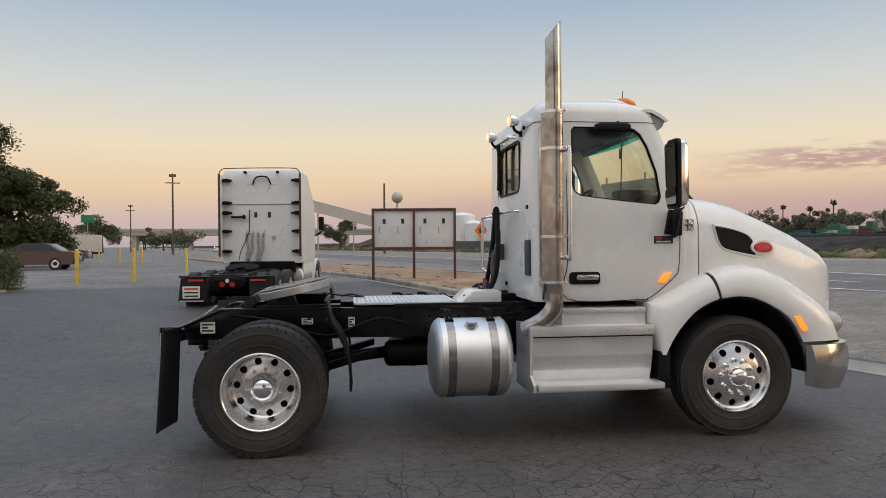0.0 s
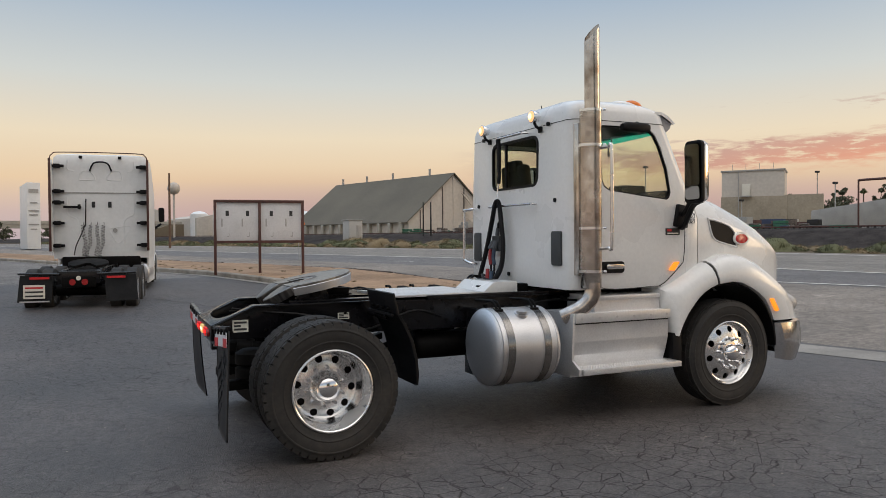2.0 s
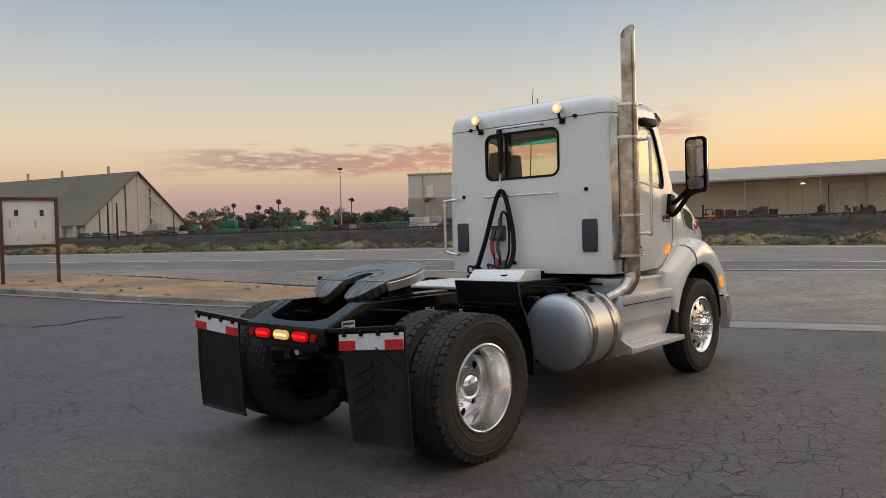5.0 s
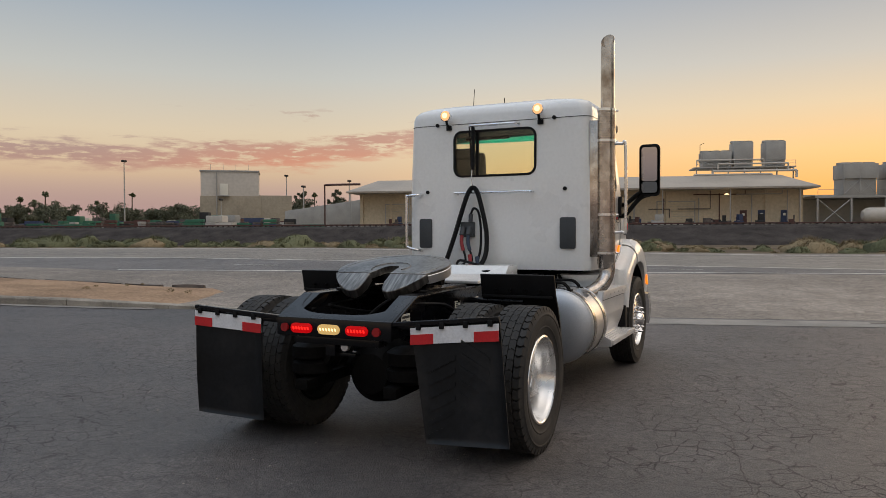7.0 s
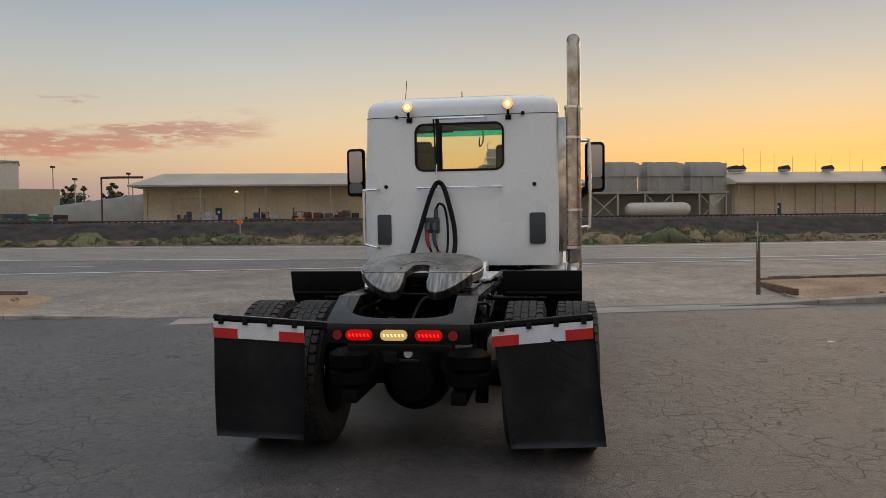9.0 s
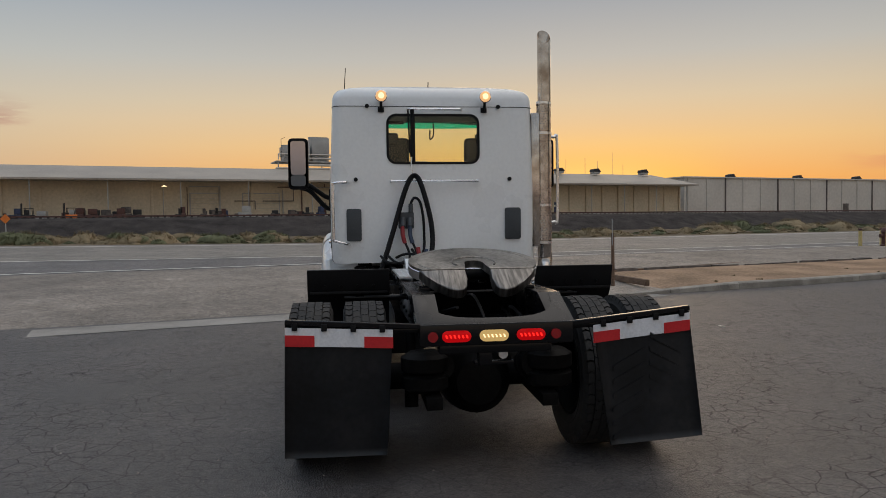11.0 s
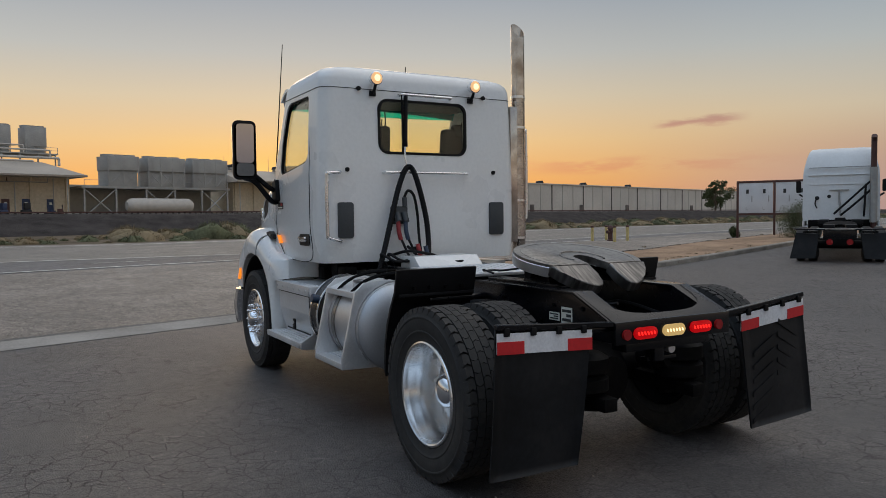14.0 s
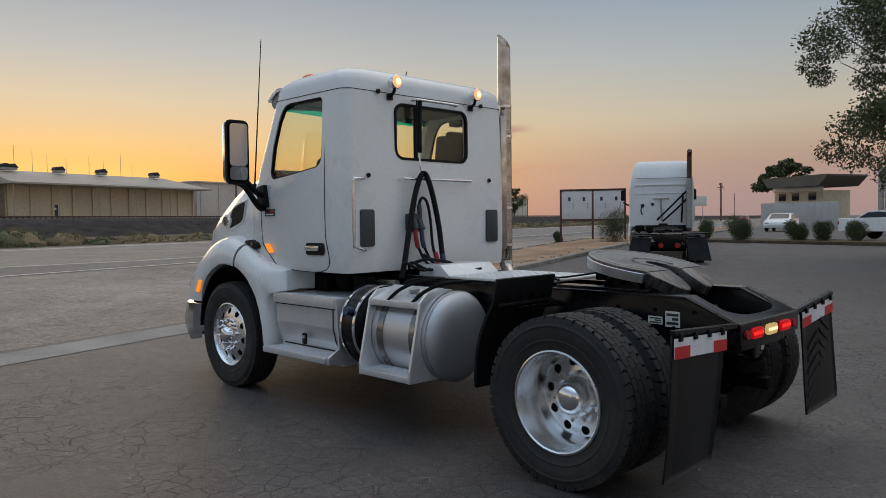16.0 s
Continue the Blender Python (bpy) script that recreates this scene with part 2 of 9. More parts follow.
def asphalt(name, color, crack, grain=140.0, patch=0.35, var=0.2, rough=0.66, spec=0.5):
    """Worn paving: grit, broad stains, and a net of fine cracks that comes and goes."""
    m = mat(name, color, rough, 0, var, 0.5, grain, 1.0, spec, dist=0.012)
    t = m.node_tree
    b = t.nodes["Principled BSDF"]
    co = t.nodes.new("ShaderNodeTexCoord")
    col = b.inputs["Base Color"].links[0].from_socket

    def tone(tex, a, c, lo, hi):
        nonlocal col
        r, h = t.nodes.new("ShaderNodeMapRange"), t.nodes.new("ShaderNodeHueSaturation")
        for k, v in (("From Min", a), ("From Max", c), ("To Min", lo), ("To Max", hi)):
            r.inputs[k].default_value = v
        t.links.new(tex, r.inputs["Value"])
        t.links.new(r.outputs[0], h.inputs["Value"])
        t.links.new(col, h.inputs["Color"])
        col = h.outputs[0]

    def cloudy(scale, detail=6.0, roughness=0.6):
        n = t.nodes.new("ShaderNodeTexNoise")
        n.inputs["Scale"].default_value, n.inputs["Detail"].default_value, n.inputs["Roughness"].default_value = scale, detail, roughness
        t.links.new(co.outputs["Object"], n.inputs["Vector"])
        return n.outputs[0]
    tone(cloudy(0.11), 0.35, 0.65, 1 - patch, 1 + patch)
    st = t.nodes.new("ShaderNodeTexVoronoi")
    st.inputs["Scale"].default_value = 60.0
    t.links.new(co.outputs["Object"], st.inputs["Vector"])
    tone(st.outputs["Color"], 0.0, 1.0, 0.5, 1.65)
    tone(cloudy(8.0, 9.0, 0.75), 0.32, 0.68, 0.66, 1.38)
    tone(cloudy(1.6, 6.0, 0.65), 0.35, 0.65, 0.86, 1.14)
    # dark oil spots
    tone(cloudy(0.9, 3.0), 0.66, 0.74, 1.0, 0.72)
    if crack:
        warp = t.nodes.new("ShaderNodeTexNoise")
        warp.inputs["Scale"].default_value, warp.inputs["Detail"].default_value = 6.0, 4.0
        t.links.new(co.outputs["Object"], warp.inputs["Vector"])
        addv = t.nodes.new("ShaderNodeMix")
        addv.data_type, addv.inputs["Factor"].default_value = "VECTOR", 0.05
        t.links.new(co.outputs["Object"], addv.inputs[4])
        t.links.new(warp.outputs["Color"], addv.inputs[5])
        line = None
        for sc, w, m0, m1, amount in ((0.55, 0.0028, 0.43, 0.50, 0.8), (2.4, 0.009, 0.44, 0.56, 0.65), (6.4, 0.036, 0.36, 0.50, 0.9)):
            v = t.nodes.new("ShaderNodeTexVoronoi")
            v.feature = "DISTANCE_TO_EDGE"
            v.inputs["Scale"].default_value = sc
            t.links.new(addv.outputs[1], v.inputs["Vector"])
            r = t.nodes.new("ShaderNodeMapRange")
            r.inputs["From Min"].default_value, r.inputs["From Max"].default_value = w * 0.35, w
            r.inputs["To Min"].default_value, r.inputs["To Max"].default_value = amount, 0.0
            t.links.new(v.outputs["Distance"], r.inputs["Value"])
            mk, mm = t.nodes.new("ShaderNodeMapRange"), t.nodes.new("ShaderNodeMath")
            mk.inputs["From Min"].default_value, mk.inputs["From Max"].default_value = m0, m1
            mm.operation = "MULTIPLY"
            t.links.new(cloudy(0.28 + 0.12 * sc, 3.0), mk.inputs["Value"])
            t.links.new(r.outputs[0], mm.inputs[0])
            t.links.new(mk.outputs[0], mm.inputs[1])
            if line is None:
                line = mm.outputs[0]
            else:
                mx = t.nodes.new("ShaderNodeMath")
                mx.operation = "MAXIMUM"
                t.links.new(line, mx.inputs[0])
                t.links.new(mm.outputs[0], mx.inputs[1])
                line = mx.outputs[0]
        cm, sc2 = t.nodes.new("ShaderNodeMix"), t.nodes.new("ShaderNodeMath")
        sc2.operation, sc2.inputs[1].default_value = "MULTIPLY", crack
        # the net is closest on the old paving along one side of the truck and thins out elsewhere
        sx, za, zb, zm, zn = t.nodes.new("ShaderNodeSeparateXYZ"), t.nodes.new("ShaderNodeMapRange"), t.nodes.new("ShaderNodeMapRange"), t.nodes.new("ShaderNodeMath"), t.nodes.new("ShaderNodeMath")
        t.links.new(co.outputs["Object"], sx.inputs[0])
        for zr, axis, lo, hi, most in ((za, 1, -0.7, -2.2, 0.88), (zb, 1, 0.8, 3.0, 0.8)):
            zr.inputs["From Min"].default_value, zr.inputs["From Max"].default_value, zr.inputs["To Min"].default_value, zr.inputs["To Max"].default_value = lo, hi, 0.36, most
            t.links.new(sx.outputs[axis], zr.inputs["Value"])
        zm.operation, zn.operation = "MAXIMUM", "MULTIPLY"
        t.links.new(za.outputs[0], zm.inputs[0])
        t.links.new(zb.outputs[0], zm.inputs[1])
        t.links.new(line, zn.inputs[0])
        t.links.new(zm.outputs[0], zn.inputs[1])
        t.links.new(zn.outputs[0], sc2.inputs[0])
        # open cracks hold no sheen
        dull = t.nodes.new("ShaderNodeMapRange")
        dull.inputs["From Max"].default_value, dull.inputs["To Min"].default_value, dull.inputs["To Max"].default_value = crack, spec, 0.0
        t.links.new(sc2.outputs[0], dull.inputs["Value"])
        t.links.new(dull.outputs[0], b.inputs["Specular IOR Level"])
        cm.data_type, cm.inputs[7].default_value = "RGBA", (0.006, 0.0055, 0.0055, 1)
        t.links.new(sc2.outputs[0], cm.inputs["Factor"])
        t.links.new(col, cm.inputs[6])
        col = cm.outputs[2]
        # pale dust in the finest breaks, and small dark pits
        dv, dr, dk, dm, dx = (t.nodes.new("ShaderNode" + k) for k in ("TexVoronoi", "MapRange", "MapRange", "Math", "Mix"))
        dv.feature, dv.inputs["Scale"].default_value = "DISTANCE_TO_EDGE", 5.2
        t.links.new(addv.outputs[1], dv.inputs["Vector"])
        for k, v in (("From Min", 0.008), ("From Max", 0.035), ("To Min", crack), ("To Max", 0.0)):
            dr.inputs[k].default_value = v
        t.links.new(dv.outputs["Distance"], dr.inputs["Value"])
        dk.inputs["From Min"].default_value, dk.inputs["From Max"].default_value = 0.54, 0.66
        t.links.new(cloudy(1.9, 5.0, 0.7), dk.inputs["Value"])
        dm.operation, dx.data_type = "MULTIPLY", "RGBA"
        t.links.new(dr.outputs[0], dm.inputs[0])
        t.links.new(dk.outputs[0], dm.inputs[1])
        dx.inputs[7].default_value = (0.16, 0.145, 0.13, 1)
        t.links.new(dm.outputs[0], dx.inputs["Factor"])
        t.links.new(col, dx.inputs[6])
        col = dx.outputs[2]
        pit = t.nodes.new("ShaderNodeTexVoronoi")
        pit.inputs["Scale"].default_value = 4.2
        t.links.new(addv.outputs[1], pit.inputs["Vector"])
        tone(pit.outputs["Distance"], 0.045, 0.085, 0.25, 1.0)
    t.links.new(col, b.inputs["Base Color"])
    return m


def streaked(name, color, dark, rough):
    """Bare steel scraped in long lines along the truck."""
    m = mat(name, color, rough, 0.9, 0.3, 7, 45, 0.3, dist=0.002)
    t = m.node_tree
    b = t.nodes["Principled BSDF"]
    co, mp, n, r, mx = [t.nodes.new("ShaderNode" + k) for k in ("TexCoord", "Mapping", "TexNoise", "MapRange", "Mix")]
    mp.inputs["Scale"].default_value = (5.0, 42.0, 5.0)
    n.inputs["Scale"].default_value, n.inputs["Detail"].default_value = 1.0, 6.0
    r.inputs["From Min"].default_value, r.inputs["From Max"].default_value = 0.42, 0.62
    mx.data_type = "RGBA"
    mx.inputs[6].default_value, mx.inputs[7].default_value = (*dark, 1), (*color, 1)
    t.links.new(co.outputs["Object"], mp.inputs["Vector"])
    t.links.new(mp.outputs[0], n.inputs["Vector"])
    t.links.new(n.outputs[0], r.inputs["Value"])
    t.links.new(r.outputs[0], mx.inputs["Factor"])
    t.links.new(mx.outputs[2], b.inputs["Base Color"])
    return m


M = dict(
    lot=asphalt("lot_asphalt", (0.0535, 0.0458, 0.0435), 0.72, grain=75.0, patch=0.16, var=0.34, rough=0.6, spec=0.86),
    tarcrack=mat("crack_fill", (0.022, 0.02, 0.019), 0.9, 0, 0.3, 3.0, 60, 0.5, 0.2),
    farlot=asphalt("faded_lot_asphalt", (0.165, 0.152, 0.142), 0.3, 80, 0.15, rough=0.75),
    apron=asphalt("apron_concrete", (0.205, 0.175, 0.148), 0.25, 60, 0.22, rough=0.72),
    nearlane=asphalt("near_lane_asphalt", (0.118, 0.11, 0.107), 0.12, 90, 0.1, rough=0.68),
    road=asphalt("road_asphalt", (0.185, 0.166, 0.145), 0.1, 90, 0.1, rough=0.7),
    shoulder=asphalt("shoulder_dust", (0.205, 0.178, 0.152), 0.2, 90, 0.2, rough=0.75),
    gutter=mat("gutter_concrete", (0.285, 0.268, 0.245), 0.9, 0, 0.2, 1.2, 40, 0.3, 0.2),
    curb=mat("curb_concrete", (0.30, 0.275, 0.24), 0.9, 0, 0.25, 2.0, 40, 0.4, 0.2, rand=0.12),
    sand=mat("sand", (0.33, 0.225, 0.15), 0.95, 0, 0.25, 0.8, 18, 0.8, 0.1, dist=0.03),
    verge=mat("dry_verge", (0.13, 0.10, 0.068), 0.95, 0, 0.3, 0.2, 6, 0.6, 0.1, dist=0.05),
    ballast=mat("rail_ballast", (0.05, 0.043, 0.04), 0.95, 0, 0.35, 0.6, 9, 1.0, 0.1, dist=0.08),
    yard=mat("yard_dirt", (0.22, 0.18, 0.13), 0.95, 0, 0.2, 0.05, 3, 0.3, 0.1),
    line=mat("road_paint", (0.62, 0.6, 0.56), 0.8, 0, 0.25, 2.0, 30, 0.1, 0.2),
    yellow=mat("yellow_paint", (0.72, 0.48, 0.05), 0.5, 0, 0.15, 3, 40, 0.1, 0.4, dirt=0.4),
    white=mat("white_truck_paint", (0.80, 0.80, 0.79), 0.28, 0, 0.03, 1.5, 30, 0.02, 0.5, coat=0.6, dirt=0.04),
    white2=mat("old_white_paint", (0.76, 0.77, 0.77), 0.4, 0, 0.04, 1.2, 12, 0.01, 0.4, dirt=0.06),
    alu=mat("polished_aluminium", (0.80, 0.80, 0.80), 0.25, 1.0, 0.05, 3, 80, 0.03, dist=0.001),
    brushed=mat("brushed_aluminium", (0.66, 0.66, 0.67), 0.42, 1.0, 0.08, 2.5, 120, 0.05, dist=0.001),
    steppaint=mat("step_silver_paint", (0.74, 0.74, 0.745), 0.34, 0.6, 0.06, 2.5, 60, 0.05, dirt=0.12),
    chrome=mat("chrome", (0.86, 0.86, 0.87), 0.07, 1.0, 0.03, 3, 60, 0.0),
    bumperchrome=mat("dull_chrome", (0.50, 0.50, 0.51), 0.16, 1.0, 0.08, 3, 60, 0.02, dirt=0.1),
    steel=mat("worn_steel", (0.42, 0.40, 0.38), 0.38, 1.0, 0.3, 6, 50, 0.1, tint=(0.16, 0.14, 0.12), dist=0.002),
    grease=mat("greasy_steel", (0.23, 0.22, 0.205), 0.33, 0.85, 0.4, 5, 30, 0.3, tint=(0.07, 0.066, 0.062), dist=0.002),
    scraped=streaked("scraped_steel", (0.27, 0.255, 0.24), (0.12, 0.114, 0.108), 0.4),
    heat=mat("heat_stained_steel", (0.58, 0.53, 0.48), 0.23, 1.0, 0.2, 3, 9, 0.02, tint=(0.27, 0.2, 0.15), dist=0.001),
    shield=mat("shield_steel", (0.56, 0.52, 0.48), 0.24, 1.0, 0.2, 4, 12, 0.05, tint=(0.30, 0.24, 0.20), dist=0.001),
    frame=mat("black_chassis_paint", (0.0035, 0.0035, 0.005), 0.26, 0, 0.2, 5, 60, 0.05, 0.3, coat=0.06),
    under=mat("greasy_black", (0.004, 0.0037, 0.0037), 0.6, 0, 0.4, 6, 40, 0.3, 0.1),
    plastic=mat("black_plastic", (0.006, 0.006, 0.007), 0.5, 0, 0.2, 6, 60, 0.1, 0.2),
    rubber=mat("tyre_rubber", (0.0165, 0.0162, 0.0165), 0.72, 0, 0.35, 5, 40, 0.25, 0.3, tint=(0.034, 0.032, 0.03), dirt=0.2),
    flap=mat("mudflap_rubber", (0.0065, 0.0075, 0.0095), 0.5, 0, 0.3, 3, 30, 0.15, 0.3, dirt=0.07),
    grey=mat("grey_vent_plastic", (0.045, 0.05, 0.055), 0.55, 0, 0.1, 6, 60, 0.05),
    red=mat("red_tape", (0.55, 0.015, 0.02), 0.4, 0, 0.08, 8, 60, 0.0),
    wtape=mat("white_tape", (0.72, 0.72, 0.74), 0.4, 0, 0.08, 8, 60, 0.0),
    redhose=mat("red_hose", (0.30, 0.025, 0.03), 0.45, 0, 0.1, 8, 60, 0.0),
    bluehose=mat("blue_hose", (0.03, 0.05, 0.09), 0.45, 0, 0.1, 8, 60, 0.0),
    label=mat("label_white", (0.72, 0.70, 0.62), 0.5, 0, 0.05, 8, 60, 0.0),
    ink=mat("label_ink", (0.03, 0.03, 0.03), 0.6, 0, 0.05, 8, 60, 0.0),
    emblem=mat("red_enamel", (0.5, 0.02, 0.03), 0.25, 0, 0.05, 8, 60, 0.0, coat=0.5),
    interior=mat("dark_cab_trim", (0.035, 0.035, 0.037), 0.7, 0, 0.2, 6, 60, 0.1),
    trim=mat("grey_cab_trim", (0.36, 0.35, 0.33), 0.7, 0, 0.1, 6, 60, 0.1),
    bronze=mat("brown_steel", (0.085, 0.035, 0.028), 0.6, 0, 0.2, 5, 50, 0.1),
    board=mat("sign_board_back", (0.66, 0.66, 0.67), 0.55, 0, 0.08, 1.5, 30, 0.05, dirt=0.15),
    wall=mat("cream_wall", (0.60, 0.50, 0.36), 0.85, 0, 0.1, 0.15, 2.0, 0.1, dirt=0.25),
    whitewall=mat("whitewashed_wall", (0.56, 0.52, 0.47), 0.85, 0, 0.08, 0.1, 1.5, 0.1, dirt=0.25),
    roof=mat("metal_roof", (0.36, 0.315, 0.265), 0.65, 0, 0.12, 0.15, 3, 0.1, dirt=0.2),
    roofdark=mat("dark_roof", (0.15, 0.138, 0.112), 0.85, 0, 0.1, 0.1, 3, 0.1, 0.2),
    concrete=mat("tilt_up_concrete", (0.42, 0.40, 0.35), 0.85, 0, 0.08, 0.1, 2, 0.1),
    galv=mat("galvanised_steel", (0.39, 0.385, 0.37), 0.55, 0.3, 0.12, 0.5, 6, 0.1),
    dark=mat("dark_opening", (0.02, 0.02, 0.022), 0.7, 0, 0.2, 1, 20, 0.0),
    blue=mat("navy_door", (0.03, 0.045, 0.10), 0.6, 0, 0.1, 2, 20, 0.0),
    green=mat("green_bins", (0.03, 0.14, 0.085), 0.6, 0, 0.2, 0.7, 10, 0.1),
    crates=mat("stacked_goods", (0.12, 0.10, 0.09), 0.8, 0, 0.4, 0.7, 5, 0.2),
    orange=mat("orange_paint", (0.75, 0.20, 0.03), 0.5, 0, 0.1, 3, 40, 0.0),
    wood=mat("weathered_wood", (0.16, 0.10, 0.065), 0.85, 0, 0.3, 4, 40, 0.3),
    bark=mat("bark", (0.10, 0.075, 0.055), 0.95, 0, 0.3, 4, 25, 0.6, dist=0.02),
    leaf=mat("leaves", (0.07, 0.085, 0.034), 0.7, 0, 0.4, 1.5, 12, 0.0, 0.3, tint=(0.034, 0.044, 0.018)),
    # distance haze put into the colour: greyer, paler leaves for the far trees
    hazyleaf=mat("haze_tinted_leaves", (0.12, 0.125, 0.085), 0.85, 0, 0.25, 1.5, 12, 0.0, 0.15, tint=(0.08, 0.086, 0.062)),
    sage=mat("dry_sage", (0.21, 0.162, 0.1), 0.95, 0, 0.35, 0.35, 5, 0.6, 0.1, tint=(0.13, 0.108, 0.066), dist=0.05),
    scrub=mat("green_scrub", (0.115, 0.118, 0.068), 0.95, 0, 0.35, 0.35, 5, 0.6, 0.1, tint=(0.066, 0.07, 0.04), dist=0.05),
    fence=mat("grey_fence", (0.45, 0.45, 0.44), 0.7, 0, 0.06, 0.5, 8, 0.1),
    carwhite=mat("white_car_paint", (0.75, 0.75, 0.75), 0.25, 0, 0.02, 2, 30, 0.0, coat=0.5),
    carred=mat("dark_red_car_paint", (0.04, 0.003, 0.007), 0.2, 0, 0.05, 2, 30, 0.0, coat=0.7),
    cargrey=mat("grey_car_paint", (0.10, 0.10, 0.11), 0.25, 0, 0.05, 2, 30, 0.0, coat=0.6),
    glassdark=mat("dark_window", (0.012, 0.014, 0.016), 0.06, 0, 0.05, 2, 30, 0.0, 0.6),
    greensign=mat("green_sign", (0.02, 0.20, 0.11), 0.5, 0, 0.05, 2, 30, 0.0),
    glass=pane("tinted_glass", (0.94, 0.955, 0.90)),
    mirror=mat("mirror_glass", (0.46, 0.47, 0.47), 0.05, 1.0, 0.02, 3, 60, 0.0),
    amberoff=mat("amber_lens", (0.78, 0.2, 0.025), 0.25, 0, 0.1, 12, 60, 0.0),
    amber=glow("amber_lamp", (1.0, 0.27, 0.02), 1.25),
    warmlamp=glow("warm_lamp", (1.0, 0.70, 0.38), 2.1),
    amberglow=glow("amber_glow", (1.0, 0.55, 0.24), 1.1),
    redlamp=glow("red_lamp", (1.0, 0.018, 0.012), 2.6),
    redlens=glow("red_lens", (1.0, 0.004, 0.008), 0.42),
    reddull=mat("dull_red_lens", (0.30, 0.012, 0.014), 0.25, 0, 0.05, 8, 60, 0.0),
    clearlamp=glow("warm_white_lamp", (0.95, 0.62, 0.22), 0.62),
    clearoff=mat("clear_lens", (0.42, 0.40, 0.38), 0.2, 0, 0.1, 20, 80, 0.1),
    capend=mat("dull_aluminium", (0.50, 0.515, 0.54), 0.5, 0.9, 0.05, 3, 80, 0.03, dist=0.001),
    strap=mat("strap_steel", (0.30, 0.29, 0.28), 0.22, 1.0, 0.15, 4, 60, 0.03, dist=0.001),
    # shade below the white visor, put into a grey base colour
    visorshade=mat("visor_shade_grey", (0.30, 0.30, 0.31), 0.5, 0, 0.1, 6, 60, 0.05),
    blocktan=mat("tan_block_wall", (0.36, 0.315, 0.245), 0.88, 0, 0.1, 0.2, 2, 0.1, dirt=0.2),
    visorgreen=pane("green_band", (0.18, 0.80, 0.80)),
    paleyellow=mat("faded_yellow_paint", (0.60, 0.47, 0.2), 0.6, 0, 0.15, 3, 40, 0.1, 0.3, dirt=0.3),
)

# ---- mesh builders ----


def link(name, bm, m, parent=None, label="", angle=38):
    me = bpy.data.meshes.new(name)
    bmesh.ops.recalc_face_normals(bm, faces=bm.faces)
    bm.to_mesh(me)
    bm.free()
    for x in (m if isinstance(m, (list, tuple)) else [m]):
        me.materials.append(M[x] if isinstance(x, str) else x)
    me.polygons.foreach_set("use_smooth", [True] * len(me.polygons))
    me.set_sharp_from_angle(angle=radians(angle))
    ob = new(name, me)
    if parent is not None:
        ob.parent = parent
    if label:
        ob["label"] = label
    return ob


part = link


def thing(name, label, category, m=None, group="", kind=""):
    e = new(name)
    e.empty_display_size = 0.2
    if m is not None:
        e.matrix_basis = m
    return tagged(e, label, category, group, kind)


def raw(name, verts, faces, m, parent=None, label="", smooth=False):
    """A mesh from computed arrays."""
    me = bpy.data.meshes.new(name)
    me.from_pydata([tuple(v) for v in verts], [], [tuple(f) for f in faces])
    me.materials.append(M[m] if isinstance(m, str) else m)
    if smooth:
        me.polygons.foreach_set("use_smooth", [True] * len(me.polygons))
    ob = new(name, me)
    if parent is not None:
        ob.parent = parent
    if label:
        ob["label"] = label
    return ob


def merge(bm, other):
    me = bpy.data.meshes.new("tmp")
    other.to_mesh(me)
    other.free()
    bm.from_mesh(me)
    bpy.data.meshes.remove(me)
    return bm


def box(bm, x0, x1, y0, y1, z0, z1, bev=0.0, seg=2, m=None):
    b = bmesh.new()
    bmesh.ops.create_cube(b, size=1)
    for v in b.verts:
        v.co = Vector(((x0 + x1) / 2 + v.co.x * (x1 - x0), (y0 + y1) / 2 + v.co.y * (y1 - y0), (z0 + z1) / 2 + v.co.z * (z1 - z0)))
    if bev:
        bmesh.ops.bevel(b, geom=b.edges[:], offset=bev, segments=seg, affect="EDGES", profile=0.6)
    if m is not None:
        bmesh.ops.transform(b, matrix=m, verts=b.verts)
    return merge(bm, b)


def frame_of(d):
    d = Vector(d).normalized()
    a = Vector((0, 0, 1)) if abs(d.z) < 0.9 else Vector((1, 0, 0))
    u = d.cross(a).normalized()
    return u, d.cross(u).normalized()


def cyl(bm, p0, p1, r0, r1=None, seg=20, caps=True):
    p0, p1 = Vector(p0), Vector(p1)
    r1 = r0 if r1 is None else r1
    u, v = frame_of(p1 - p0)
    a = [bm.verts.new(p0 + r0 * (math.cos(t) * u + math.sin(t) * v)) for t in (2 * math.pi * i / seg for i in range(seg))]
    b = [bm.verts.new(p1 + r1 * (math.cos(t) * u + math.sin(t) * v)) for t in (2 * math.pi * i / seg for i in range(seg))]
    for i in range(seg):
        j = (i + 1) % seg
        bm.faces.new((a[i], a[j], b[j], b[i]))
    if caps:
        bm.faces.new(a[::-1])
        bm.faces.new(b)
    return bm


